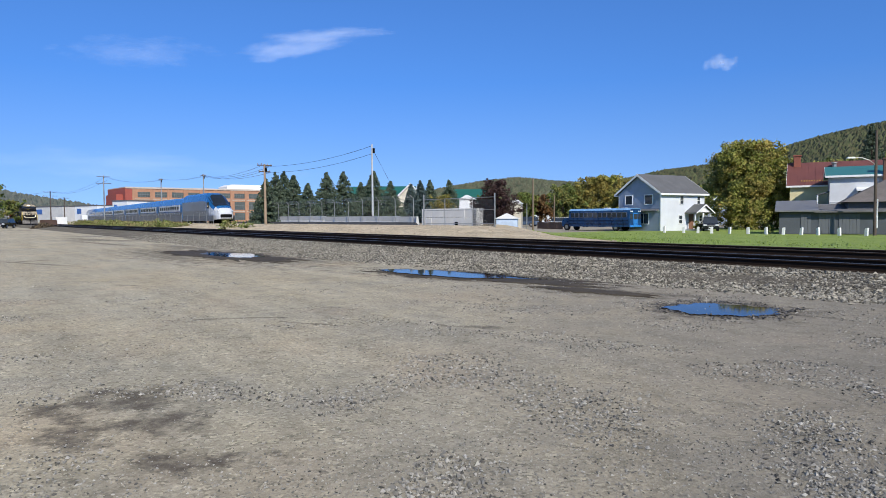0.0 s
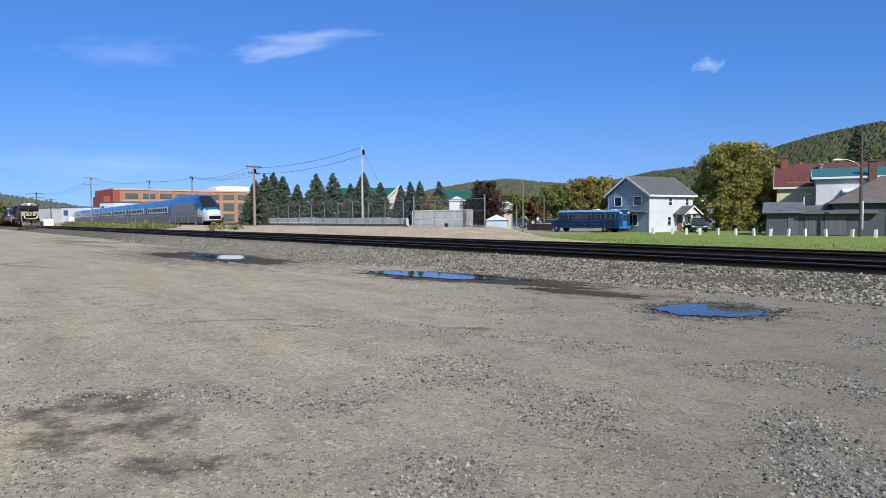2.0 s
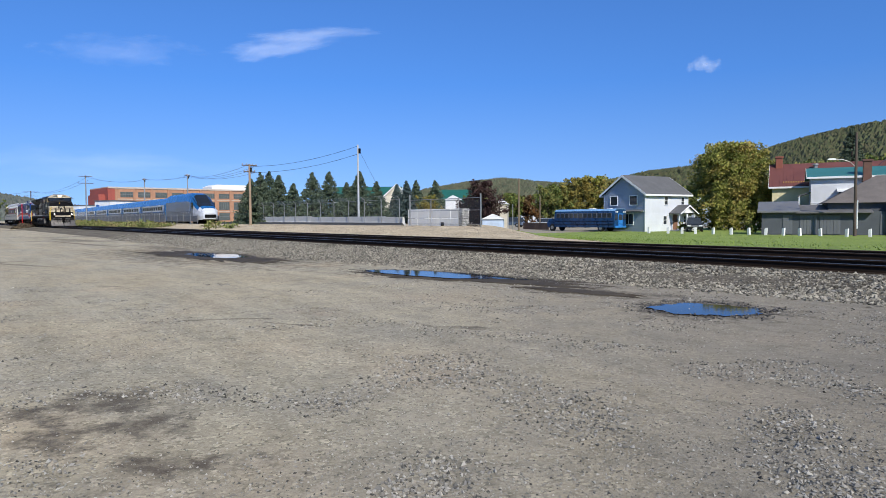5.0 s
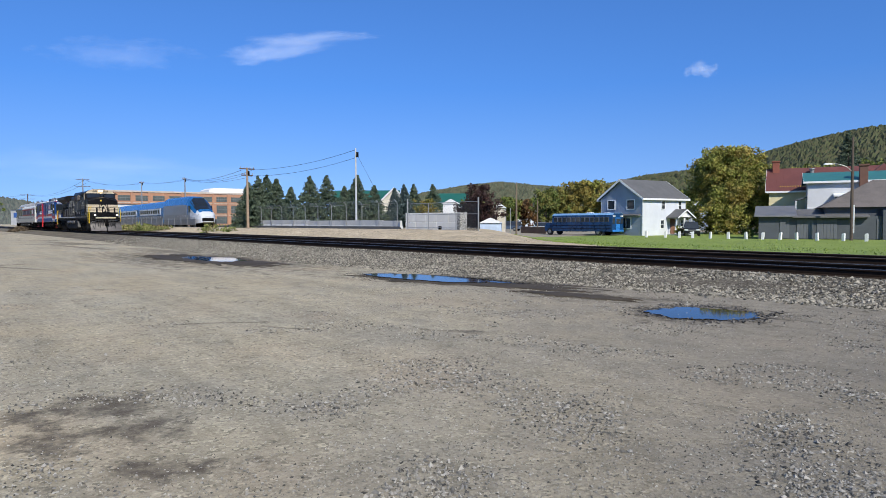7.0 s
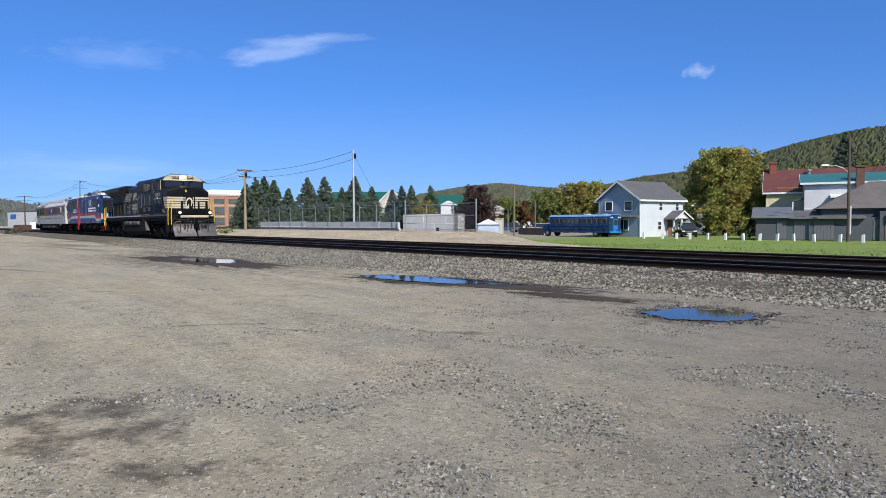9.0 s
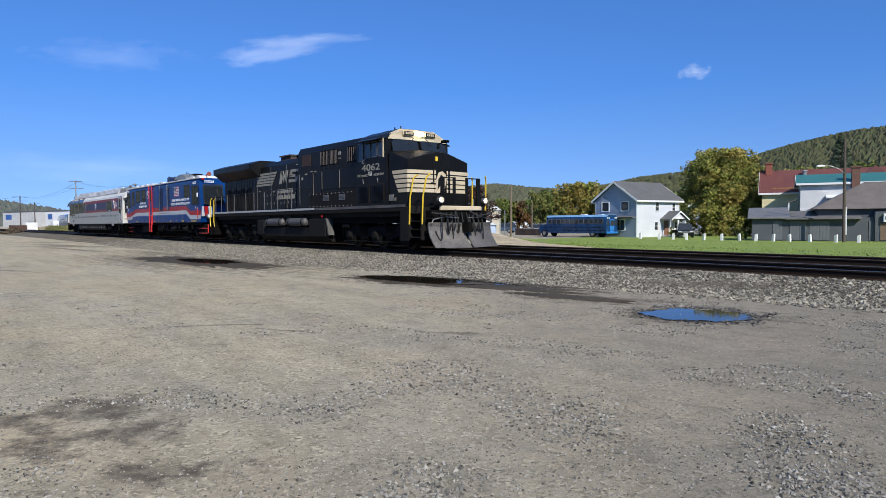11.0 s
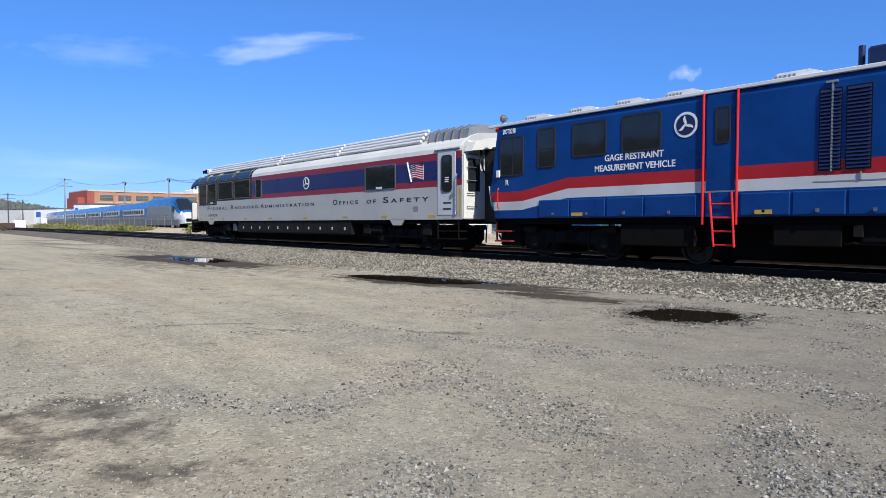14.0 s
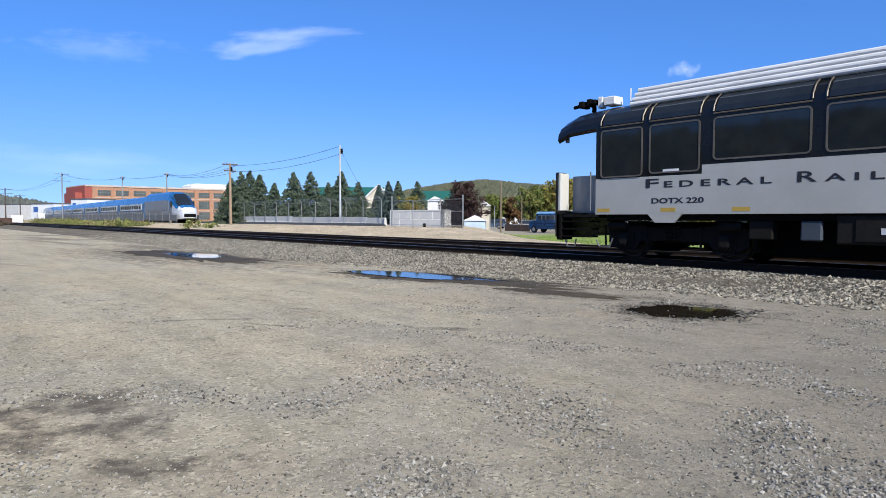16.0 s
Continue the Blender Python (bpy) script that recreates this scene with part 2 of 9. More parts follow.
def yard_material():
    """Packed dirt with grey gravel, dusty wheel tracks and damp hollows round the puddles."""
    m = bpy.data.materials.new("packed_dirt_and_gravel")
    m.use_nodes = True
    p, vec = shader(m), place(m)
    wide, mid, fine, grit = (noise_of(m, vec, s, d, 0.65) for s, d in ((0.16, 5.0), (0.9, 6.0), (9.0, 6.0), (70.0, 4.0)))
    col = blend(m, ramp(m, wide, 0.38, 0.62, (0, 0, 0), (1, 1, 1)), (0.285, 0.248, 0.175), (0.265, 0.242, 0.185))
    col = blend(m, ramp(m, mid, 0.45, 0.7, (0, 0, 0), (0.6,) * 3), col, (0.2, 0.191, 0.163))
    col = blend(m, ramp(m, noise_of(m, vec, 0.45, 5.0), 0.52, 0.68, (0, 0, 0), (0.5,) * 3), col, (0.34, 0.275, 0.185))
    stones = nd(m, "TexVoronoi", Scale=38.0)
    link(m, vec, stones.inputs["Vector"])
    speck = ramp(m, stones.outputs["Color"], 0.25, 0.8, (0.42,) * 3, (1.6,) * 3)
    col = blend(m, ramp(m, fine, 0.45, 0.64, (0.12,) * 3, (0.9,) * 3), col, blend(m, 1.0, col, speck, "MULTIPLY"))
    col = blend(m, 0.7, col, ramp(m, grit, 0.3, 0.7, (0.72,) * 3, (1.25,) * 3), "MULTIPLY")
    # streaks along the way that vehicles take
    mp_streak = nd(m, "Mapping")
    mp_streak.inputs["Rotation"].default_value, mp_streak.inputs["Scale"].default_value = (0, 0, radians(-12)), (0.14, 1.0, 1.0)
    link(m, vec, mp_streak.inputs["Vector"])
    col = blend(m, 0.5, col, ramp(m, noise_of(m, mp_streak.outputs[0], 1.1, 7.0, 0.68), 0.36, 0.6, (0.66,) * 3, (1.14,) * 3), "MULTIPLY")
    # the stonier, browner side of the yard
    side = nd(m, "VectorMath")
    side.operation = "DOT_PRODUCT"
    side.inputs[1].default_value = (0.6108, 0.7917, 0)
    link(m, vec, side.inputs[0])
    stony = nd(m, "Math")
    stony.operation = "MULTIPLY_ADD"
    stony.inputs[1].default_value = 7.0
    link(m, mid, stony.inputs[0]), link(m, side.outputs["Value"], stony.inputs[2])
    share = nd(m, "MapRange", From_Min=1.5, From_Max=7.0, To_Min=0.0, To_Max=0.6)
    link(m, stony.outputs[0], share.inputs["Value"])
    col = blend(m, share.outputs[0], col, (0.175, 0.158, 0.132))
    # scuffed dark spots and pale dust
    col = blend(m, 0.6, col, ramp(m, noise_of(m, vec, 2.3, 8.0, 0.75), 0.36, 0.52, (0.7,) * 3, (1.08,) * 3), "MULTIPLY")
    # damp hollows
    damp = None
    edge = noise_of(m, vec, 2.6, 8.0, 0.7)
    for rows, soft in ((PUDDLES, 0.95), (DAMP, 0.85)):
        for x, y, a, b, turn in rows:
            mp = nd(m, "Mapping")
            mp.vector_type = "TEXTURE"
            mp.inputs["Location"].default_value, mp.inputs["Rotation"].default_value = (x, y, 0), (0, 0, radians(turn))
            mp.inputs["Scale"].default_value = (a * 1.3 + 0.5, b * 1.5 + 0.45, 50) if rows is PUDDLES else (a * 1.35 + 0.1, b * 1.5 + 0.06, 50)
            link(m, vec, mp.inputs["Vector"])
            ln = nd(m, "VectorMath")
            ln.operation = "LENGTH"
            link(m, mp.outputs[0], ln.inputs[0])
            ad = nd(m, "Math")
            ad.operation = "MULTIPLY_ADD"
            link(m, edge, ad.inputs[0])
            ad.inputs[1].default_value = 3.4
            link(m, ln.outputs["Value"], ad.inputs[2])
            mr = nd(m, "MapRange", From_Min=2.15, From_Max=2.6, To_Min=soft, To_Max=0.0)
            link(m, ad.outputs[0], mr.inputs["Value"])
            if damp is None:
                damp = mr.outputs[0]
            else:
                mx = nd(m, "Math")
                mx.operation = "MAXIMUM"
                link(m, damp, mx.inputs[0]), link(m, mr.outputs[0], mx.inputs[1])
                damp = mx.outputs[0]
    spots = nd(m, "Math")
    spots.operation = "MULTIPLY"
    link(m, damp, spots.inputs[0]), link(m, ramp(m, noise_of(m, vec, 5.5, 6.0, 0.7), 0.4, 0.58, (0.4,) * 3, (1, 1, 1)), spots.inputs[1])
    damp = spots.outputs[0]
    col = blend(m, damp, col, (0.055, 0.045, 0.034))
    link(m, col, p.inputs["Base Color"])
    rg = nd(m, "MapRange", From_Min=0.0, From_Max=0.8, To_Min=0.95, To_Max=0.85)
    link(m, damp, rg.inputs["Value"])
    link(m, rg.outputs[0], p.inputs["Roughness"])
    p.inputs["Specular IOR Level"].default_value = 0.25
    p.inputs["Diffuse Roughness"].default_value = 1.0
    tall = blend(m, 0.5, grit, blend(m, 0.5, fine, stones.outputs["Distance"]))
    tall = blend(m, 0.35, tall, noise_of(m, mp_streak.outputs[0], 3.0, 6.0, 0.7))
    bump_on(m, tall, 0.9, 0.05)
    return m


GX = graded(-2600, 2600, -6, 0.3, 1.035)
GY = graded(-2600, 2600, 8, 0.3, 1.035)
ground = new("ground", sheet(GX, GY, ground_z))
ground.data.materials.append(yard_material())
tagged(ground, "packed dirt and gravel yard with damp hollows and wheel tracks", "ground", kind="structure")


def grass_material():
    m = bpy.data.materials.new("mown_grass")
    m.use_nodes = True
    p, vec = shader(m), place(m)
    col = ramp(m, noise_of(m, vec, 0.35, 5.0), 0.35, 0.65, (0.16, 0.24, 0.03), (0.27, 0.34, 0.06))
    col = blend(m, 0.5, col, ramp(m, noise_of(m, vec, 6.0, 4.0), 0.3, 0.7, (0.12, 0.2, 0.03), (0.32, 0.36, 0.08)))
    link(m, col, p.inputs["Base Color"])
    p.inputs["Roughness"].default_value = 0.9
    bump_on(m, noise_of(m, vec, 25.0, 4.0), 0.9, 0.06)
    return m


def gravel_material(name, a, b, scale):
    m = bpy.data.materials.new(name)
    m.use_nodes = True
    p, vec = shader(m), place(m)
    v = nd(m, "TexVoronoi", Scale=scale)
    link(m, vec, v.inputs["Vector"])
    col = ramp(m, noise_of(m, vec, 0.5, 5.0), 0.35, 0.65, a, b)
    col = blend(m, 0.7, col, ramp(m, v.outputs["Color"], 0.2, 0.85, (0.55,) * 3, (1.35,) * 3), "MULTIPLY")
    link(m, col, p.inputs["Base Color"])
    p.inputs["Roughness"].default_value = 0.95
    p.inputs["Diffuse Roughness"].default_value = 1.0
    p.inputs["Specular IOR Level"].default_value = 0.12
    bump_on(m, v.outputs["Distance"], 0.8, 0.04)
    return m


def grass_edge(x):
    """The far side of the track where the gravel ends and the grass begins."""
    return 22.0 + max(0.0, -14 - x) * 0.78 + 0.5 * noise.noise((x * 0.4, 3.1, 0))


def lawn():
    xs, bm = np.arange(-52, 60.1, 1.0), bmesh.new()
    rows = []
    for x in xs:
        y0 = grass_edge(x)
        rows.append([(x, y0 + (96 - y0) * (j / 24) ** 1.6, ground_z(x, y0 + (96 - y0) * (j / 24) ** 1.6) + (0.03 if j else -0.02)) for j in range(25)])
    loft(bm, rows, close=False)
    ob = part("lawn", bm, grass_material(), smooth=True)
    return tagged(ob, "short sunlit green grass beside the railway", "grass", kind="stuff")


def bank():
    xs, bm = list(np.arange(-230, -11, 2.0)), bmesh.new()
    rows = []
    for x in xs:
        y1 = min(60.0, grass_edge(x) + 0.4)
        rows.append([(x, 21.4 + (y1 - 21.4) * j / 26, ground_z(x, 21.4 + (y1 - 21.4) * j / 26) + (0.015 + 0.06 * abs(noise.noise((x * 0.6, j * 0.5, 0))) if j else -0.05)) for j in range(27)])
    loft(bm, rows, close=False)
    ob = part("gravel_bank", bm, gravel_material("pale_bank_gravel", (0.28, 0.235, 0.165), (0.38, 0.32, 0.23), 9.0), smooth=True)
    return tagged(ob, "pale tan gravel bank between the track and the fence", "gravel", kind="structure")


def grass_tufts():
    """Blades and weeds standing up from the lawn, thickest at the edge of the gravel."""
    rng = np.random.default_rng(17)
    n = 14000
    x = rng.uniform(-46, 22, n)
    edge = np.array([grass_edge(v) for v in x])
    y = edge - 0.3 + (62 - edge) * rng.random(n) ** 2.2
    z = np.array([ground_z(a, b) for a, b in zip(x, y)]) + 0.02
    tall = (0.025 + 0.04 * rng.random(n)) * (1 + 2.0 * (rng.random(n) < 0.03))
    turn, lean = rng.random(n) * 6.283, rng.normal(size=(n, 2)) * 0.05
    dx, dy = np.cos(turn) * 0.035, np.sin(turn) * 0.035
    v = np.stack([np.stack([x - dx, y - dy, z], 1), np.stack([x + dx, y + dy, z], 1), np.stack([x + lean[:, 0], y + lean[:, 1], z + tall], 1)], 1).reshape(-1, 3)
    me = bpy.data.meshes.new("grass_tufts")
    me.from_pydata(v.tolist(), [], np.arange(3 * n).reshape(n, 3).tolist())
    me.materials.append(mat("grass_blades", (0.22, 0.31, 0.05), 0.8, 0.0, 0.3, 0.8, 20.0, 0.0, island=0.3))
    return tagged(new("grass_tufts", me), "uneven grass blades on the lawn beside the railway", "grass", kind="stuff")


lawn()
bank()
grass_tufts()


def water_material():
    m = bpy.data.materials.new("puddle_water")
    m.use_nodes = True
    p = shader(m)
    p.inputs["Base Color"].default_value = (0.02, 0.016, 0.011, 1)
    p.inputs["Roughness"].default_value = 0.04
    p.inputs["IOR"].default_value = 1.33
    bump_on(m, noise_of(m, place(m), 9.0, 3.0), 0.015, 0.012)
    return m


WATER = water_material()


def puddle(x, y, a, b, turn):
    """A thin sheet of water with a ragged edge."""
    bm = bmesh.new()
    n, ca, sa = 220, math.cos(radians(turn)), math.sin(radians(turn))
    ring = []
    for i in range(n):
        w = 2 * math.pi * i / n
        r = 1 + 0.3 * noise.noise((math.cos(w) * 1.7 + x, math.sin(w) * 1.7, y)) + 0.16 * noise.noise((math.cos(w) * 7, math.sin(w) * 7, x)) + 0.1 * noise.noise((math.cos(w) * 19, math.sin(w) * 19, y))
        u, v = a * r * math.cos(w), b * r * math.sin(w)
        ring.append((x + u * ca - v * sa, y + u * sa + v * ca))
    z = max(ground_z(px, py) for px, py in ring) + 0.006
    prism(bm, ring, "z", z - 0.02, z)
    return tagged(part("puddle", bm, WATER), "shallow rain puddle with a ragged muddy edge", "puddle", group="puddles in the yard", kind="structure")


for row in PUDDLES:
    puddle(*row)


def mud(x, y, a, b, turn, seed, low):
    """A soft wet patch with a ragged outline, lying under the water where it meets a puddle."""
    bm = bmesh.new()
    n, ca, sa = 160, math.cos(radians(turn)), math.sin(radians(turn))
    rings = []
    for k in range(9):
        ring = []
        for i in range(n):
            w = 2 * math.pi * i / n
            r = (1 + 0.45 * noise.noise((math.cos(w) * 2.1 + seed, math.sin(w) * 2.1, 1)) + 0.4 * noise.noise((math.cos(w) * 8, math.sin(w) * 8, seed)) + 0.22 * noise.noise((math.cos(w) * 21, math.sin(w) * 21, seed))) * (k + 0.02) / 8
            u, v = a * r * math.cos(w), b * r * math.sin(w)
            px, py = x + u * ca - v * sa, y + u * sa + v * ca
            ring.append((px, py, min(ground_z(px, py) + (0.022 if k < 8 else -0.02), low)))
        rings.append(ring)
    loft(bm, rings)
    return tagged(part("mud_patch", bm, mat("wet_dark_mud", (0.075, 0.062, 0.046), 0.85, 0.0, 0.5, 1.6, 14.0, 0.5, spec=0.12), smooth=True), "dark wet mud beside a rain puddle", "mud", group="wet mud patches", kind="structure")


def water_level(k):
    return max(v[2] for v in bpy.data.objects["puddle" + (".%03d" % k if k else "")].bound_box) - 0.003


mud(-26.6, 9.0, 5.6, 1.35, 6, 3, water_level(2))
mud(-12.0, 10.5, 3.6, 0.85, 14, 5, water_level(0))
mud(-8.4, 10.15, 1.3, 0.3, 10, 7, 1.0)


# ---- railway ----
# coloured darker than the loose stones, to stand for shade in their gaps
BALLAST = gravel_material("grey_ballast", (0.085, 0.075, 0.06), (0.14, 0.125, 0.1), 22.0)


def toe(x):
    """How far the stones reach into the yard."""
    return float(np.interp(x, (-60, -23, -10.7, -4, 10), (11.3, 11.0, 12.0, 12.6, 12.7)))


def on_bed(x, y):
    t = toe(x)
    return float(np.interp(y, (t, t + 0.3, 13.55, 13.85, 21.1, 21.5, 22.3), (-0.02, 0.05, 0.27, 0.335, 0.335, 0.3, 0.1)))


bed = bmesh.new()
loft(bed, [[(x, y, on_bed(x, y)) for y in (toe(x), toe(x) + 0.3, 13.55, 13.85, 21.1, 21.5, 22.3)] + [(x, 22.3, -0.4), (x, toe(x), -0.4)] for x in (-420, -60, -40, -23, -17, -10.7, -4, 10, 160)])
tagged(part("ballast", bed, BALLAST), "bed of crushed grey stone under the tracks", "ballast", kind="structure")

RAIL_STEEL = mat("brown_rail_steel", (0.03, 0.02, 0.014), 0.8, 0.0, 0.3, 4.0, 40.0, spec=0.12)
RAIL_HEAD = mat("polished_rail_head", (0.26, 0.25, 0.235), 0.42, 1.0, 0.1, 3.0, 60.0, 0.03)
OLD_HEAD = mat("dull_rail_head", (0.13, 0.1, 0.08), 0.6, 0.6, 0.2, 3.0, 60.0, 0.03)
TIE_WOOD = mat("creosoted_tie_wood", (0.06, 0.037, 0.025), 0.9, 0.0, 0.4, 3.0, 25.0, 0.5, spec=0.12)


def track(name, y, head, label):
    t = thing(name, label, "railway track", pose(0, y, 0), kind="structure")
    z = RAIL_Z
    for side in (-0.7525, 0.7525):
        bm = bmesh.new()
        prism(bm, [(side + u, z + v) for u, v in ((-0.07, -0.172), (0.07, -0.172), (0.07, -0.16), (0.012, -0.145), (0.012, -0.045), (0.036, -0.035),
                   (0.036, -0.008), (-0.036, -0.008), (-0.036, -0.035), (-0.012, -0.045), (-0.012, -0.145), (-0.07, -0.16))], "x", -420, 160)
        rail = part("rail", bm, RAIL_STEEL, t)
        bm = bmesh.new()
        prism(bm, [(side + u, z + v) for u, v in ((-0.035, -0.008), (0.035, -0.008), (0.028, 0.0), (-0.028, 0.0))], "x", -420, 160)
        part("railhead", bm, head, rail, "steel running surface polished by wheels")
    bm = boxes((-0.115, 0.115, -1.3, 1.3, z - 0.34, z - 0.178), bevel=0.012)
    first = part("tie", bm, TIE_WOOD, t)
    first.matrix_basis = pose(-70, 0, 0)
    rng = random.Random(int(y * 10))
    for i in range(1, 170):
        again(first, pose(-70 + i * 0.54, rng.uniform(-0.05, 0.05), rng.uniform(-0.012, 0.004), 0, 0, rng.uniform(-1.2, 1.2)), t)
    bm = bmesh.new()
    for i in range(600):
        box(bm, -70.8 - i * 0.56, -70.55 - i * 0.56, -1.3, 1.3, z - 0.34, z - 0.178)
    tagged(part("tie_row", bm, TIE_WOOD, t), "row of dark timber ties", kind="stuff")
    return t


track("railway_track_1", TRACK_Y, RAIL_HEAD, "railway track with polished rails on dark timber ties")
track("railway_track_2", TRACK2_Y, OLD_HEAD, "second railway track with dull rails on dark timber ties")


def stones(name, count, where, size, material, label, category, seed):
    """Loose broken stones as one mesh; where(rng) gives x, y, z."""
    rng = np.random.default_rng(seed)
    base = np.array([(1, 0, 0), (-1, 0, 0), (0, 1, 0), (0, -1, 0), (0, 0, 1), (0, 0, -1)], float)
    tri = np.array([(0, 2, 4), (2, 1, 4), (1, 3, 4), (3, 0, 4), (2, 0, 5), (1, 2, 5), (3, 1, 5), (0, 3, 5)])
    pts = np.array([where(rng) for _ in range(count)])
    s = size[0] + (size[1] - size[0]) * rng.random((count, 1, 1)) ** 2
    v = base[None] * s * (0.55 + 0.75 * rng.random((count, 6, 1))) + 0.3 * s * rng.normal(size=(count, 6, 3))
    a = rng.random(count) * 6.283
    c, sn = np.cos(a)[:, None], np.sin(a)[:, None]
    v = np.stack([v[..., 0] * c - v[..., 1] * sn, v[..., 0] * sn + v[..., 1] * c, v[..., 2] * 0.75], -1) + pts[:, None]
    f = (tri[None] + 6 * np.arange(count)[:, None, None]).reshape(-1, 3)
    me = bpy.data.meshes.new(name)
    me.from_pydata(v.reshape(-1, 3).tolist(), [], f.tolist())
    me.materials.append(material)
    return tagged(new(name, me), label, category, kind="stuff")


def shoulder(rng):
    x = -58 + 71 * rng.random() ** 0.6
    t = toe(x) - 0.1
    y = min(14.3, t + (14.1 - t) * rng.random() ** 1.1 - 0.25 * abs(rng.normal()))
    return x, y, max(on_bed(x, y), ground_z(x, y)) + 0.012


def crib(rng):
    x, y = rng.uniform(-45, 14), rng.uniform(14.2, 21.2)
    return x, y, on_bed(x, y) + 0.005


STONE = mat("crushed_grey_stone", (0.33, 0.3, 0.235), 0.9, 0.0, 0.35, 1.2, 30.0, 0.3, island=0.85)
CRIB = mat("dark_brown_stone", (0.045, 0.035, 0.027), 0.9, 0.0, 0.4, 1.2, 30.0, 0.3, island=0.6, spec=0.2)
stones("ballast_stones", 66000, shoulder, (0.015, 0.044), STONE, "loose crushed grey ballast stones on the shoulder", "ballast", 3)
stones("ballast_stones", 6000, crib, (0.025, 0.05), CRIB, "grey ballast stones lying between the ties", "ballast", 4)


def grit_spot(rng):
    """A spot in the yard, likelier near the viewpoint."""
    while True:
        d = 2.6 + 13 * rng.random() ** 1.7
        l = rng.uniform(-0.8, 0.85) * d
        x, y = -0.7917 * d + 0.6108 * l, 0.6108 * d + 0.7917 * l
        if y < 11.5:
            return x, y, l


def fine_grit(rng):
    while True:
        x, y, l = grit_spot(rng)
        if rng.random() < 0.35 + 1.1 * noise.noise((x * 0.55, y * 0.55, 7)) + 0.3 * smooth_step(-6, 2, l):
            return x, y, ground_z(x, y) + 0.002


def coarse_grit(rng):
    """Broken stone in loose patches and ruts."""
    while True:
        x, y, l = grit_spot(rng)
        rut = noise.noise((x * 0.35 + y * 0.15, y * 1.5 - x * 0.5, 3))
        if rng.random() < 3.0 * (noise.noise((x * 0.9, y * 0.9, 5)) + 0.5 * rut - 0.18 + 0.24 * smooth_step(-1.8, 0.4, l)):
            return x, y, ground_z(x, y) + 0.004


def puddle_rim(rng):
    x, y, a, b, turn = PUDDLES[int(rng.integers(3))]
    w, r = rng.random() * 6.283, 0.95 + abs(rng.normal()) * 0.28
    u, v, t = a * r * math.cos(w), b * r * math.sin(w) * 1.1, radians(turn)
    px, py = x + u * math.cos(t) - v * math.sin(t), y + u * math.sin(t) + v * math.cos(t)
    return px, py, ground_z(px, py) + 0.008


def bank_spot(rng):
    x = -75 + 50 * rng.random()
    y = 22.0 + (min(33.0, grass_edge(x)) - 22.0) * rng.random()
    return x, y, ground_z(x, y) + 0.02


BANKSTONE = mat("tan_bank_stone", (0.36, 0.3, 0.22), 0.9, 0.0, 0.3, 1.2, 30.0, 0.2, island=0.4)
stones("bank_stones", 9000, bank_spot, (0.015, 0.055), BANKSTONE, "loose tan stones on the gravel bank", "gravel", 16)
GRIT = mat("pale_loose_grit", (0.33, 0.31, 0.265), 0.9, 0.0, 0.3, 1.2, 30.0, 0.2, island=0.85)
stones("yard_gravel", 30000, fine_grit, (0.003, 0.011), GRIT, "loose fine grit scattered over the packed yard", "gravel", 12)
stones("yard_gravel", 17000, coarse_grit, (0.006, 0.019), GRIT, "broken grey stone in loose patches of the yard", "gravel", 13)
stones("puddle_stones", 1600, puddle_rim, (0.01, 0.03), mat("wet_dark_stone", (0.1, 0.09, 0.075), 0.5, 0.0, 0.4, 2.0, 30.0, 0.2, island=0.7), "wet dark stones round the edges of the puddles", "gravel", 14)


# ---- rolling stock: shared parts. A vehicle's space: x ahead, y to the far side, z over the rail ----
BLACK = mat("grimy_black_paint", (0.006, 0.006, 0.006), 0.38, 0.0, 0.5, 0.9, 18.0, 0.1, spec=0.2, tint=(0.011, 0.0105, 0.01))
DUSTY = mat("dusty_black_panel", (0.015, 0.0135, 0.012), 0.7, 0.0, 0.4, 1.3, 20.0, 0.2, spec=0.15)
UNDER = mat("grease_dark_running_gear", (0.006, 0.0055, 0.005), 0.85, 0.0, 0.5, 2.5, 25.0, 0.4, spec=0.1)
TRUCK = mat("dusty_cast_steel", (0.013, 0.012, 0.011), 0.85, 0.0, 0.4, 2.5, 25.0, 0.4, spec=0.12)
WHEEL = mat("worn_wheel_steel", (0.03, 0.025, 0.022), 0.6, 0.4, 0.3, 4.0, 30.0, 0.2)
PALE = mat("weathered_cream_paint", (0.6, 0.5, 0.34), 0.5, 0.0, 0.18, 1.6, 25.0, 0.05)
EMBLEM = mat("faded_silver_emblem_paint", (0.33, 0.31, 0.25), 0.6, 0.0, 0.35, 2.5, 25.0, 0.05)
LINEWHITE = mat("chalky_white_stripe", (0.46, 0.46, 0.43), 0.6, 0.0, 0.3, 2.0, 25.0, 0.05)
YELLOW = mat("yellow_grab_iron_paint", (0.75, 0.52, 0.03), 0.45, 0.0, 0.12, 4.0, 30.0, 0.05)
STEEL = mat("dull_grey_steel", (0.2, 0.2, 0.2), 0.5, 0.6, 0.25, 3.0, 30.0, 0.1)
RUBBER = mat("black_rubber", (0.015, 0.015, 0.015), 0.75, 0.0, 0.2, 3.0, 30.0, 0.2)
GLASS = glass("dark_tinted_glass")
LENS = mat("clear_lamp_lens", (0.7, 0.7, 0.68), 0.12, 0.0, 0.1, 8.0, 60.0, 0.0)
LAMP = glow("lit_headlight", (1.0, 0.86, 0.6), 6.0)
RED_LENS = mat("red_lamp_lens", (0.5, 0.02, 0.02), 0.2, 0.0, 0.1, 8.0, 60.0, 0.0)
WHEELSETS = []


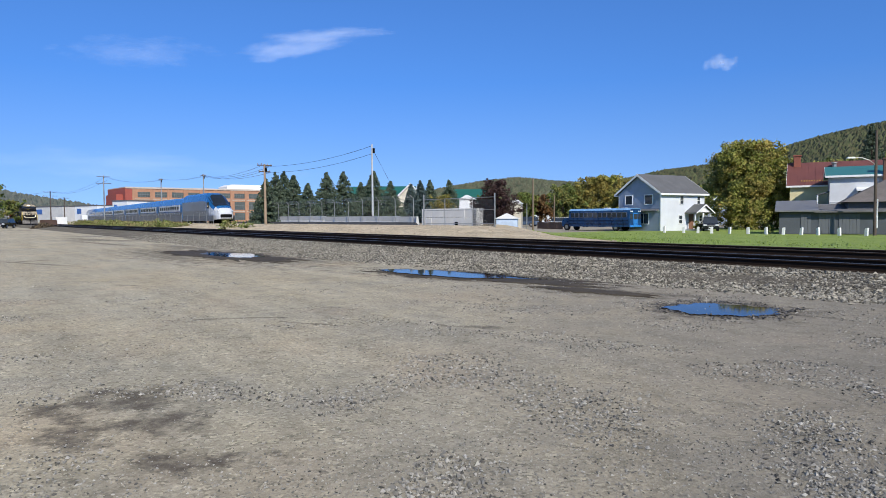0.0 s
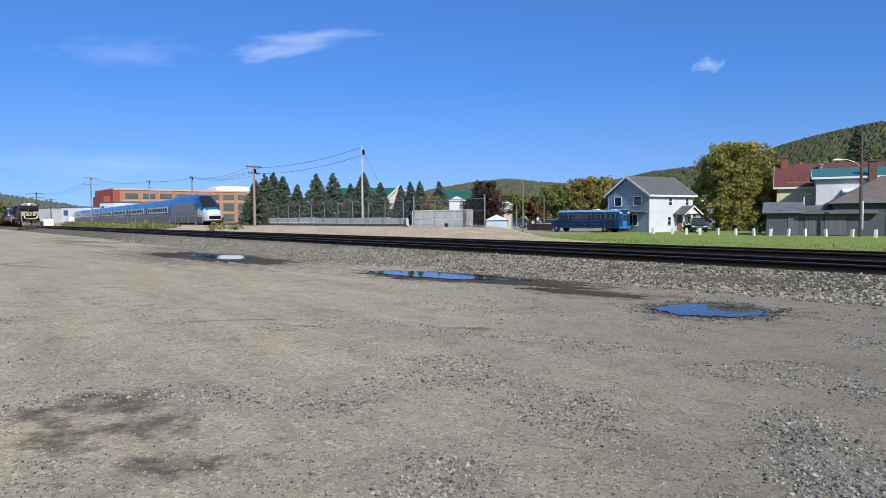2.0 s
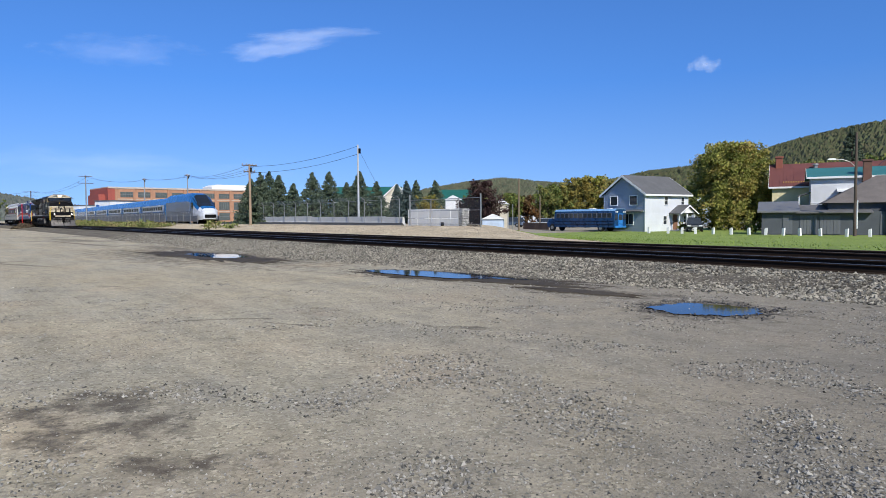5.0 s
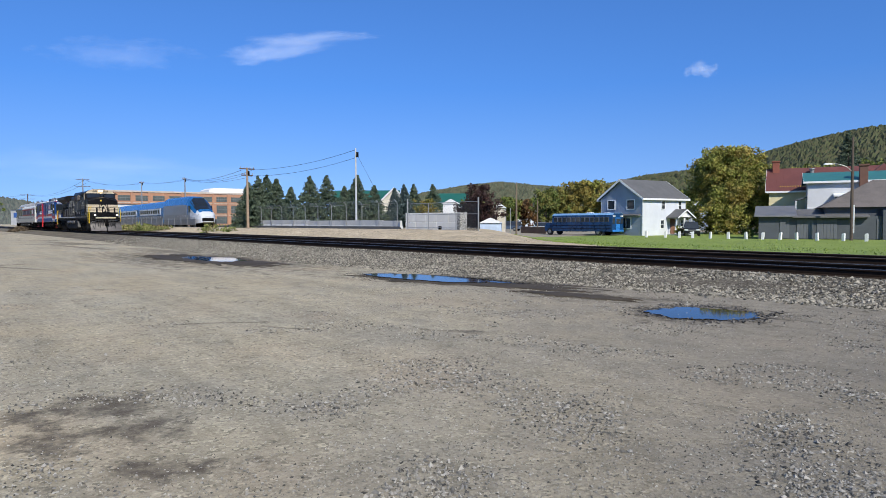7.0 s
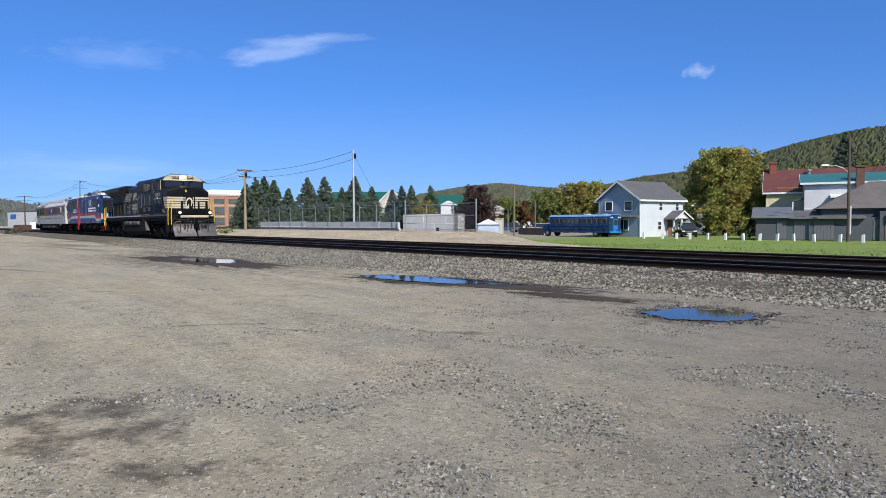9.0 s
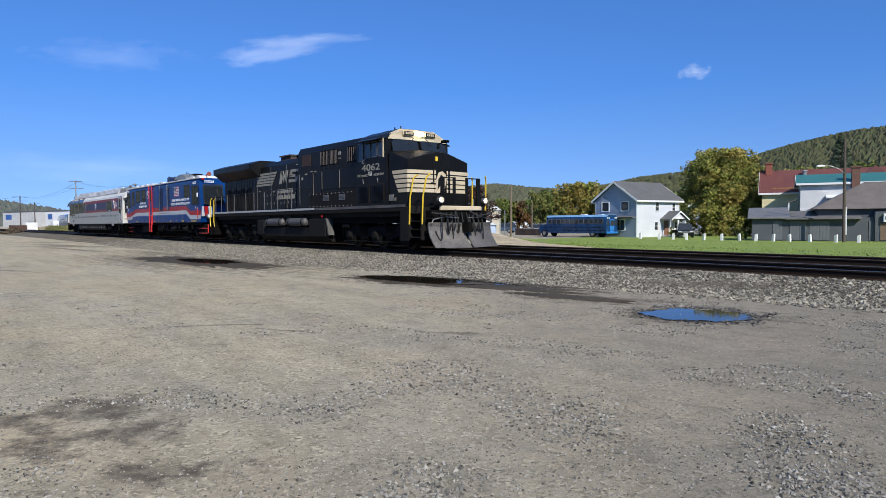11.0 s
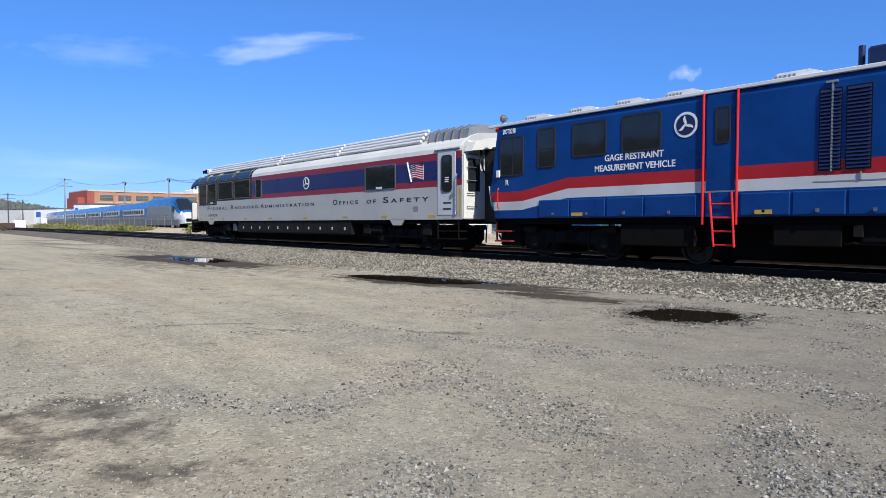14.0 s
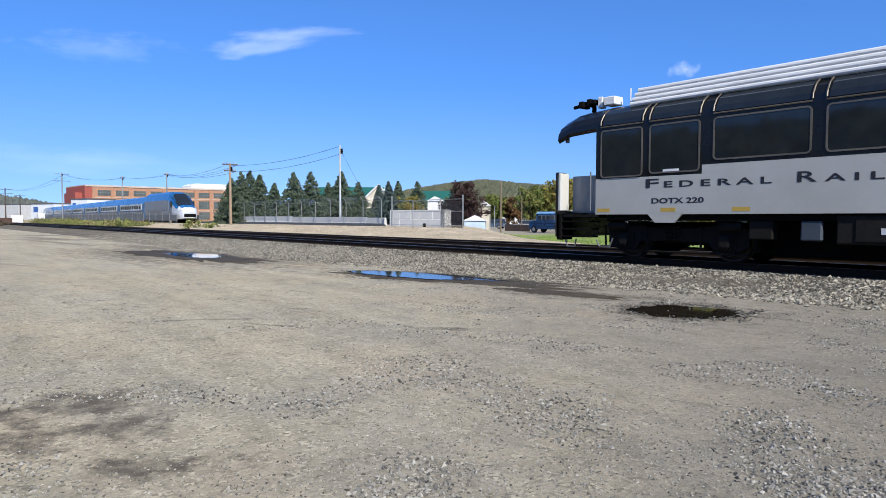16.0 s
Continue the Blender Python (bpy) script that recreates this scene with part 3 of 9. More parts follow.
def wheelset(parent, x, radius, z=None):
    """Two wheels on an axle; it turns as it rolls."""
    bm = bmesh.new()
    for s in (-1, 1):
        disc_profile(bm, (0, s * 0.69, 0), (0, s, 0), ((0, radius * 0.6), (0.0, radius + 0.03), (0.03, radius + 0.03), (0.035, radius), (0.13, radius - 0.006),
                     (0.13, radius * 0.86), (0.08, radius * 0.8), (0.07, radius * 0.36), (0.15, radius * 0.3), (0.15, 0.08)), 24)
        for k in range(4):
            a = k * math.pi / 2
            rod(bm, (math.cos(a) * radius * 0.55, s * 0.76, math.sin(a) * radius * 0.55), (math.cos(a) * radius * 0.55, s * 0.79, math.sin(a) * radius * 0.55), 0.05, seg=6)
    rod(bm, (0, -0.8, 0), (0, 0.8, 0), 0.09, seg=10)
    ob = part("wheelset", bm, WHEEL, parent)
    ob.matrix_basis = pose(x, 0, radius)
    WHEELSETS.append((ob, x, radius))
    return ob


def coil(bm, x, y, z0, z1, r):
    pts = [(x + r * math.cos(a * 0.9), y + r * math.sin(a * 0.9), z0 + (z1 - z0) * a / 28) for a in range(29)]
    pipe(bm, pts, 0.022, 4)


def truck(vehicle, x, axles, radius, half=1.03, heavy=True):
    """A bogie: cast side frames with axle boxes, springs and brake rigging, on its wheelsets."""
    ends = max(axles) - min(axles)
    bm = bmesh.new()
    for s in (-1, 1):
        y0, y1 = s * half - 0.07, s * half + 0.07
        a, b = min(axles) - x - 0.5, max(axles) - x + 0.5
        prof = [(a, radius + 0.3), (a, radius - 0.08), (a + 0.25, radius - 0.22)]
        mids = [m - x for m in sorted(axles)]
        for m, n in zip(mids, mids[1:]):
            prof += [(m + 0.28, radius - 0.22), (m + 0.42, radius - 0.02), ((m + n) / 2, radius + (-0.16 if heavy else 0.0)), (n - 0.42, radius - 0.02), (n - 0.28, radius - 0.22)]
        prof += [(b - 0.25, radius - 0.22), (b, radius - 0.08), (b, radius + 0.3), (b - 0.35, radius + 0.42), (0.5, radius + 0.3), (-0.5, radius + 0.3), (a + 0.35, radius + 0.42)]
        prism(bm, prof, "y", min(y0, y1), max(y0, y1))
        for m in mids:
            w = 0.36 if heavy else 0.24
            prism(bm, [(m - w, radius + 0.2), (m - w, radius - 0.1), (m - w * 0.7, radius - (0.36 if heavy else 0.26)), (m + w * 0.7, radius - (0.36 if heavy else 0.26)), (m + w, radius - 0.1), (m + w, radius + 0.2)], "y", *sorted((s * (half - 0.1), s * (half + 0.1))))
            box(bm, m - 0.17, m + 0.17, *sorted((s * half, s * (half + 0.15))), radius - 0.2, radius + 0.18, 0.03)
            disc_profile(bm, (m, s * (half + 0.1), radius), (0, s, 0), ((0, 0.15), (0.1, 0.15), (0.13, 0.1)), 12)
        for m, n in zip(mids, mids[1:]):
            c = (m + n) / 2
            coil(bm, c - 0.12, s * (half + 0.06), radius - 0.02, radius + 0.35, 0.09)
            coil(bm, c + 0.12, s * (half + 0.06), radius - 0.02, radius + 0.35, 0.09)
        rod(bm, (a + 0.1, s * (half + 0.2), radius + 0.36), (a + 0.6, s * (half + 0.2), radius + 0.36), 0.09, seg=10)
        rod(bm, (b - 0.6, s * (half + 0.2), radius + 0.36), (b - 0.1, s * (half + 0.2), radius + 0.36), 0.09, seg=10)
        pipe(bm, [(a, s * (half + 0.12), radius - 0.26), (b, s * (half + 0.12), radius - 0.26)], 0.025)
    box(bm, -0.5, 0.5, -half, half, radius + 0.05, radius + 0.35, 0.05)
    # motors and gear cases between the wheels, brake heads and hangers outside
    for m in mids:
        box(bm, m - 0.62, m + 0.62, -0.6, 0.6, 0.14, radius + 0.3, 0.06)
        for way in (-1, 1):
            for s in (-1, 1):
                box(bm, *sorted((m + way * (radius + 0.05), m + way * (radius + 0.2))), *sorted((s * 0.66, s * 0.9)), radius - 0.22, radius + 0.14, 0.03)
                pipe(bm, [(m + way * (radius + 0.13), s * (half + 0.1), radius + 0.36), (m + way * (radius + 0.16), s * (half + 0.04), radius - 0.2)], 0.028, 5)
    box(bm, min(axles) - x - 0.3, max(axles) - x + 0.3, -0.6, 0.6, radius - 0.1, radius + 0.45, 0.03)
    ob = part("truck", bm, TRUCK, vehicle, "cast steel truck with axle boxes and springs")
    ob.matrix_basis = pose(x, 0, 0)
    for a in axles:
        wheelset(ob, a - x, radius)
    return ob


def coupler(vehicle, x, way):
    bm = bmesh.new()
    box(bm, *sorted((x, x + way * 0.75)), -0.1, 0.1, 0.72, 0.95, 0.02)
    prism(bm, [(x + way * u, v) for u, v in ((0.7, -0.16), (1.0, -0.13), (1.05, 0.0), (0.95, 0.02), (0.9, 0.16), (0.7, 0.16))], "z", 0.66, 1.02)
    return part("coupler", bm, UNDER, vehicle, "rusty knuckle coupler")


def hose(bm, x, y, z, way, drop=0.45, reach=0.5):
    pts = [(x + way * reach * k / 8, y, z - drop * math.sin(math.pi * k / 10)) for k in range(9)]
    pipe(bm, pts, 0.028, 6)


def rounded(x0, x1, z0, z1, r, seg=4):
    out = []
    for cx, cz, a in ((x1 - r, z0 + r, -90), (x1 - r, z1 - r, 0), (x0 + r, z1 - r, 90), (x0 + r, z0 + r, 180)):
        out += [(cx + r * math.cos(radians(a + 90 * k / seg)), cz + r * math.sin(radians(a + 90 * k / seg))) for k in range(seg + 1)]
    return out


def side_window(parent, x0, x1, z0, z1, y, s, r=0.08, trim=0.035, frame_material=None, bar=None, sash=None):
    """A rounded window in a side wall; s is -1 for the near wall."""
    bm = bmesh.new()
    outer, inner = rounded(x0, x1, z0, z1, r), rounded(x0 + trim, x1 - trim, z0 + trim, z1 - trim, max(0.02, r - trim))
    yo, yi = y * 1.0 + s * 0.022, y - s * 0.01
    loft(bm, [[(u, yi, v) for u, v in outer], [(u, yo, v) for u, v in outer], [(u, yo, v) for u, v in inner], [(u, yi, v) for u, v in inner]], close=True)
    for f in [f for f in bm.faces if len(f.verts) > 4]:
        bm.faces.remove(f)
    if bar is not None:
        box(bm, bar - 0.015, bar + 0.015, *sorted((yi, y + s * 0.018)), z0 + trim, z1 - trim)
    if sash is not None:
        box(bm, x0 + trim, x1 - trim, *sorted((yi, y + s * 0.018)), sash - 0.015, sash + 0.015)
    w = part("window", bm, frame_material or RUBBER, parent)
    bm = bmesh.new()
    prism(bm, inner, "y", *sorted((yi, y + s * 0.012)))
    part("pane", bm, GLASS, w, "dark tinted glass")
    return w


def banded(name, rings, bands, materials, parent, label=""):
    """A hull of cross-sections; each strip between two points of the section takes its own paint."""
    bm = bmesh.new()
    rows = [[bm.verts.new(p) for p in r] for r in rings]
    n = len(rows[0])
    for a, b in zip(rows, rows[1:]):
        for i in range(n):
            f = bm.faces.new((a[i], a[(i + 1) % n], b[(i + 1) % n], b[i]))
            f.material_index = bands[i]
    for r in (rows[0][::-1], rows[-1]):
        f = bm.faces.new(r)
        f.material_index = bands[0]
    ob = part(name, bm, materials, parent, label)
    return ob


# ---- the black freight locomotive ----
def locomotive():
    loco = thing("diesel_locomotive", "black six-axle diesel freight locomotive with cream nose stripes, weathered", "locomotive")
    # frame and walkway
    bm = bmesh.new()
    box(bm, -19.0, 0.15, -1.5, 1.5, 1.42, 1.6, 0.02)
    box(bm, -19.0, 0.7, -0.7, 0.7, 1.05, 1.5, 0.02)
    box(bm, -18.9, 0.1, -1.35, -1.1, 1.25, 1.45)
    box(bm, -18.9, 0.1, 1.1, 1.35, 1.25, 1.45)
    part("underframe", bm, DUSTY, loco)
    for s in (-1, 1):
        bm = boxes((-18.95, -6.9, s * 1.5 - 0.012, s * 1.5 + 0.012, 1.6, 1.69))
        part("sill_stripe", bm, LINEWHITE, loco, "chalky white stripe along the walkway edge")
        bm = boxes((-6.9, -0.1, s * 1.5 - 0.01, s * 1.5 + 0.01, 1.58, 1.68))
        part("sill_edge", bm, mat("rubbed_sill_edge", (0.13, 0.12, 0.11), 0.6, 0.2, 0.5, 1.2, 20.0), loco)
    # cab with a peaked roof
    bm = bmesh.new()
    sec = [(-1.5, 1.6), (-1.5, 4.2), (-1.28, 4.38), (-0.75, 4.6), (0.75, 4.6), (1.28, 4.38), (1.5, 4.2), (1.5, 1.6)]
    loft(bm, [[(-3.4, y, z) for y, z in sec], [(-1.45, y, z) for y, z in sec],
              [(-1.12 if z < 3 else -1.12 - 0.3 * (z - 3.65), y, min(z, 4.55)) if z > 3 else (-1.12, y, z) for y, z in sec]])
    part("cab", bm, BLACK, loco, "black cab with cream front and side windows")
    # white brow over the windshield
    bm = bmesh.new()
    loft(bm, [[(-1.44, -1.44, 4.18), (-1.44, -1.26, 4.39), (-1.44, -0.74, 4.62), (-1.44, 0.74, 4.62), (-1.44, 1.26, 4.39), (-1.44, 1.44, 4.18)],
              [(-1.23, -1.42, 4.17), (-1.25, -1.24, 4.36), (-1.2, -0.72, 4.57), (-1.2, 0.72, 4.57), (-1.25, 1.24, 4.36), (-1.23, 1.42, 4.17)]])
    part("brow", bm, PALE, loco, "cream brow panel over the windshield")
    for s in (-1, 1):
        bm = boxes((-1.22, -1.15, s * 0.52 - 0.26, s * 0.52 + 0.26, 4.33, 4.53), bevel=0.03)
        nb = part("number_board", bm, PALE, loco, "cream number board in a black border")
        bm = boxes((-1.15, -1.143, s * 0.52 - 0.22, s * 0.52 + 0.22, 4.36, 4.5))
        part("border", bm, BLACK, nb)
        for k in range(4):
            bm = boxes((-1.143, -1.138, s * 0.52 - 0.17 + k * 0.09, s * 0.52 - 0.11 + k * 0.09, 4.385, 4.475))
            part("digit_bar", bm, PALE, nb)
        bm = bmesh.new()
        disc_profile(bm, (-1.2, s * 0.11, 4.43), (1, 0, 0), ((0, 0.09), (0.07, 0.09), (0.09, 0.075)), 14)
        part("headlight", bm, LAMP, loco, "lit round headlight over the windshield")
        # windshield, pillar and wiper
        bm = bmesh.new()
        prism(bm, [(s * 0.08, 3.74), (s * 1.3, 3.7), (s * 1.3, 4.06), (s * 1.1, 4.2), (s * 0.08, 4.24)], "x", -1.16, -1.1)
        for v in bm.verts:
            v.co.x -= 0.3 * (v.co.z - 3.68) - 0.02
        part("windshield", bm, GLASS, loco, "dark sloped windshield")
        bm = bmesh.new()
        pipe(bm, [(-1.05, s * 0.95, 3.72), (-1.1, s * 0.35, 3.78)], 0.015)
        pipe(bm, [(-1.16, s * 0.3, 4.26), (-1.12, s * 0.55, 4.02)], 0.012)
        part("wiper", bm, RUBBER, loco)
        bm = boxes((-1.5, -1.42, s * 1.51 - 0.012, s * 1.51 + 0.012, 3.5, 4.2))
        part("corner_trim", bm, PALE, loco, "cream corner strip of the cab")
        # side windows with sliding panes
        for x0, x1 in ((-3.22, -2.85), (-2.72, -2.32), (-2.27, -1.87), (-1.82, -1.5)):
            side_window(loco, x0, x1, 3.53 if x0 > -3 else 3.42, 4.14, s * 1.5, s, 0.05, 0.03, STEEL)
        bm = bmesh.new()
        prism(bm, [(s * 1.5, 4.22), (s * 1.82, 4.12), (s * 1.82, 4.15), (s * 1.5, 4.26)], "x", -3.05, -1.5)
        part("awning", bm, BLACK, loco, "sheet-metal awning over the cab windows")
        bm = bmesh.new()
        pipe(bm, [(-2.75, s * 1.5, 3.5), (-2.6, s * 1.72, 3.38), (-2.55, s * 1.72, 3.3)], 0.015)
        box(bm, -2.62, -2.48, s * 1.72 - 0.02, s * 1.72 + 0.02, 3.3, 3.34)
        part("mirror_arm", bm, STEEL, loco)
        # louvred doors under the cab
        for x0 in (-3.2, -2.18):
            bm = boxes((x0, x0 + 0.78, s * 1.515 - 0.02, s * 1.515 + 0.02, 1.8, 2.5), bevel=0.01)
            door = part("louvre_panel", bm, DUSTY, loco)
            bm = bmesh.new()
            for k in range(15):
                z = 1.86 + k * 0.04
                prism(bm, [(s * 1.535, z), (s * 1.555, z), (s * 1.535, z + 0.03)], "x", x0 + 0.06, x0 + 0.72)
            part("louvre", bm, BLACK, door)
            bm = bmesh.new()
            rod(bm, (x0 + 0.39, s * 1.53, 2.55), (x0 + 0.37, s * 1.55, 2.72), 0.018)
            part("grab_iron", bm, STEEL, loco)
    # nose with a hipped top
    bm = bmesh.new()
    vs = {k: bm.verts.new(p) for k, p in dict(a=(-1.15, -1.47, 1.6), b=(0, -1.45, 1.6), c=(0.14, 0, 1.6), d=(0, 1.45, 1.6), e=(-1.15, 1.47, 1.6), A=(-1.15, -1.47, 3.68), B=(0, -1.45, 3.3),
              C=(0.14, -0.25, 3.62), D=(0.14, 0.25, 3.62), E=(0, 1.45, 3.3), F=(-1.15, 1.47, 3.68), G=(-1.15, 0.3, 3.82), H=(-1.15, -0.3, 3.82), l=(0.14, -0.25, 1.6), m=(0.14, 0.25, 1.6)).items()}
    for q in ("abBA", "blCB", "lmDC", "mdED", "deFE", "ABCH", "HCDG", "GDEF", "aAHGFe", "edmlba"):
        bm.faces.new([vs[k] for k in q])
    bmesh.ops.delete(bm, geom=[vs["c"]], context="VERTS")
    bmesh.ops.bevel(bm, geom=[e for e in bm.edges if e.calc_length() > 0.4], offset=0.025, segments=1, affect="EDGES")
    part("nose", bm, BLACK, loco, "black short nose with cream stripes")
    for k in range(5):
        z0 = 2.12 + k * 0.172
        z1 = z0 + 0.128
        for s in (-1, 1):
            bm = bmesh.new()
            xa, xb = -0.54 - 0.085 * k, -0.56 - 0.085 * k - 0.04
            prism(bm, [(xa, z0), (0.0, z0), (0.0, z1), (xb, z1)], "y", *sorted((s * 1.452, s * 1.475)))
            for v in bm.verts:
                v.co.y += s * 0.012 * (-v.co.x)
            loft(bm, [[(-0.01, s * 1.475, z0), (0.02, s * 1.45, z0), (0.02, s * 1.45, z1), (-0.01, s * 1.475, z1)],
                      [(0.13, s * 0.26, z0), (0.155, s * 0.26, z0), (0.155, s * 0.26, z1), (0.13, s * 0.26, z1)]])
            part("nose_stripe", bm, PALE, loco, "cream stripe round the nose")
    bm = bmesh.new()
    prism(bm, [(-0.25, 2.1), (0.02, 2.12), (0.16, 2.3), (0.25, 2.62), (0.2, 2.8), (0.05, 2.92), (-0.14, 2.86), (-0.25, 2.6)], "x", 0.146, 0.162)
    part("nose_emblem", bm, PALE, loco, "cream emblem on the nose door")
    bm = bmesh.new()
    prism(bm, [(-0.2, 2.2), (0.0, 2.5), (0.14, 2.42), (0.1, 2.7), (-0.02, 2.8), (-0.16, 2.6)], "x", 0.162, 0.168)
    part("emblem_figure", bm, BLACK, loco, "black shape in the emblem")
    bm = bmesh.new()
    prism(bm, rounded(-0.34, 0.42, 1.75, 3.4, 0.05), "x", 0.135, 0.147)
    rod(bm, (0.15, -0.37, 2.5), (0.15, -0.37, 3.35), 0.03)
    rod(bm, (0.17, -0.3, 2.45), (0.17, -0.5, 2.48), 0.02)
    part("nose_door", bm, BLACK, loco)
    bm = boxes((0.147, 0.153, -0.28, -0.17, 3.28, 3.45))
    part("warning_plate", bm, YELLOW, loco, "small yellow plate")
    bm = bmesh.new()
    rod(bm, (-0.15, 0.1, 3.78), (-0.15, 0.1, 3.95), 0.05)
    rod(bm, (-0.15, 0.1, 3.95), (0.05, 0.25, 4.05), 0.03)
    prism(bm, rounded(-0.05, 0.25, 4.0, 4.09, 0.04), "y", 0.15, 0.32)
    part("camera_mast", bm, UNDER, loco)
    # roof pieces on the cab
    bm = boxes((-2.1, -1.6, -0.6, 0.6, 4.6, 4.66), (-3.0, -2.35, -0.5, 0.5, 4.6, 4.68), bevel=0.02)
    for x in (-1.9, -1.5):
        rod(bm, (x, -0.65, 4.6), (x, -0.65, 4.72), 0.025)
    part("roof_hatch", bm, DUSTY, loco)
    # tall hood behind the cab
    bm = bmesh.new()
    sec = [(-1.3, 1.6), (-1.3, 4.2), (-1.18, 4.46), (1.18, 4.46), (1.3, 4.2), (1.3, 1.6)]
    loft(bm, [[(-8.75, y, z) for y, z in sec], [(-3.38, y, z - (0.0 if z < 4 else 0.02)) for y, z in sec]])
    part("equipment_hood", bm, BLACK, loco, "tall black equipment hood")
    for s in (-1, 1):
        bm = bmesh.new()
        prism(bm, [(-7.35, 1.69), (-3.42, 1.69), (-3.42, 2.42), (-7.35, 2.3)], "y", *sorted((s * 1.28, s * 1.49)))
        low = part("control_cabinet", bm, DUSTY, loco, "dusty riveted cabinet panels with small vents")
        bm = bmesh.new()
        for x in np.arange(-7.3, -3.5, 0.32):
            for z in (1.74, 2.28):
                rod(bm, (x, s * 1.485, z), (x, s * 1.505, z), 0.018, seg=5)
        tagged(part("rivet_row", bm, LINEWHITE, low), kind="stuff")
        for x in (-6.1, -4.75):
            bm = bmesh.new()
            for k in range(5):
                box(bm, x, x + 0.48, s * 1.5 - 0.015, s * 1.5 + 0.015, 1.98 + k * 0.05, 2.015 + k * 0.05)
            part("vent", bm, STEEL, low)
        # hood doors, seams and intake grilles
        for x0, x1 in ((-8.6, -7.4), (-7.3, -6.6), (-6.5, -5.1), (-5.0, -3.5)):
            bm = boxes((x0, x1, s * 1.31 - 0.012, s * 1.31 + 0.012, 2.48 if x0 > -7 else 1.72, 3.3), bevel=0.008)
            d = part("hood_door", bm, BLACK, loco)
            bm = bmesh.new()
            rod(bm, (x0 + 0.03, s * 1.335, 1.9 if x0 < -7 else 2.5), (x0 + 0.03, s * 1.335, 3.25), 0.015)
            part("hinge", bm, STEEL, d)
        for x0, x1 in ((-6.6, -5.95), (-5.75, -5.2), (-4.3, -3.6)):
            part("intake", boxes((x0 - 0.05, x1 + 0.05, s * 1.31 - 0.008, s * 1.31 + 0.008, 3.5, 4.16)), UNDER, loco)
            for k in range(6):
                x = x0 + (x1 - x0) * k / 5
                part("grille_bar", boxes((x - 0.015, x + 0.015, s * 1.31 - 0.02, s * 1.31 + 0.02, 3.55, 4.12)), mat("dull_grille_steel", (0.2, 0.17, 0.15), 0.6, 0.4, 0.3), loco)
        bm = boxes((-8.35, -7.5, s * 1.31 - 0.015, s * 1.31 + 0.015, 3.6, 4.1), bevel=0.01)
        part("screen", bm, mat("rusty_screen", (0.06, 0.035, 0.028), 0.8, 0.2, 0.4), loco, "brown intake screen")
        for x0, x1, z0, z1 in ((-5.05, -4.85, 3.88, 4.02), (-5.05, -4.85, 3.72, 3.76), (-8.4, -8.25, 3.0, 3.12), (-8.05, -7.85, 3.22, 3.27), (-7.5, -7.35, 3.32, 3.36), (-7.15, -7.0, 3.3, 3.34)):
            part("notice_plate", boxes((x0, x1, s * 1.33 - 0.01, s * 1.33 + 0.01, z0, z1)), EMBLEM, loco)
        bm = bmesh.new()
        for k in range(40):
            x = -18.5 + k * 0.37
            if x < -3.6:
                box(bm, x, x + 0.012, s * (0.965 if x < -8.8 else 1.322) - 0.006, s * (0.965 if x < -8.8 else 1.322) + 0.006, 1.75 if x < -8.8 else 3.3, 3.6)
        tagged(part("panel_seam", bm, DUSTY, loco), kind="stuff")
    # long engine hood
    bm = bmesh.new()
    sec = [(-0.95, 1.6), (-0.95, 3.95), (-0.8, 4.16), (0.8, 4.16), (0.95, 3.95), (0.95, 1.6)]
    loft(bm, [[(x, y, z) for y, z in sec] for x in (-18.75, -8.7)])
    part("engine_hood", bm, BLACK, loco, "long black engine hood")
    # radiator wings
    bm = bmesh.new()
    sec = [(-0.95, 3.45), (-1.5, 3.88), (-1.5, 4.16), (-0.9, 4.36), (0.9, 4.36), (1.5, 4.16), (1.5, 3.88), (0.95, 3.45)]
    loft(bm, [[(-19.1, y, z) for y, z in sec], [(-13.95, y, z) for y, z in sec], [(-13.75, y * 0.97, z - 0.02) for y, z in sec]])
    part("radiator_wing", bm, BLACK, loco, "overhanging radiator housing")
    for s in (-1, 1):
        for k in range(7):
            x = -18.3 + k * 0.5
            part("access_door", boxes((x, x + 0.3, s * 0.97 - 0.02, s * 0.97 + 0.02, 1.8, 2.85 if k % 2 else 2.95), bevel=0.01), DUSTY, loco)
        for k in range(12):
            x = -13.6 + k * 0.4
            part("access_door", boxes((x, x + 0.36, s * 0.965 - 0.015, s * 0.965 + 0.015, 1.75, 2.7), bevel=0.01), BLACK, loco)
        for x in (-14.1, -12.4, -10.6, -9.2):
            part("conduit", rod(bmesh.new(), (x, s * 0.99, 1.75), (x, s * 0.99, 3.9), 0.012, seg=5), STEEL, loco)
        for x, z in ((-13.9, 2.68), (-12.2, 2.6), (-9.6, 3.8), (-10.7, 2.6)):
            part("notice_plate", boxes((x, x + 0.16, s * 0.985 - 0.01, s * 0.985 + 0.01, z, z + 0.05)), EMBLEM, loco)
        for k in range(24):
            x = -13.3 + 0.4 * (k % 12)
            part("door_latch", boxes((x, x + 0.05, s * 0.99 - 0.015, s * 0.99 + 0.015, 2.0 + 0.42 * (k // 12), 2.09 + 0.42 * (k // 12))), STEEL, loco)
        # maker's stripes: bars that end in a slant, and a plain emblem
        for k in range(5):
            z = 2.97 + k * 0.14
            bm = bmesh.new()
            prism(bm, [(-14.28 + 0.055 * k, z), (-12.35 + 0.13 * k, z), (-12.26 + 0.13 * k, z + 0.1), (-14.24 + 0.055 * k, z + 0.1)], "y", *sorted((s * 0.952, s * 0.97)))
            part("side_stripe", bm, EMBLEM, loco, "white slanting speed stripe")
        bm = bmesh.new()
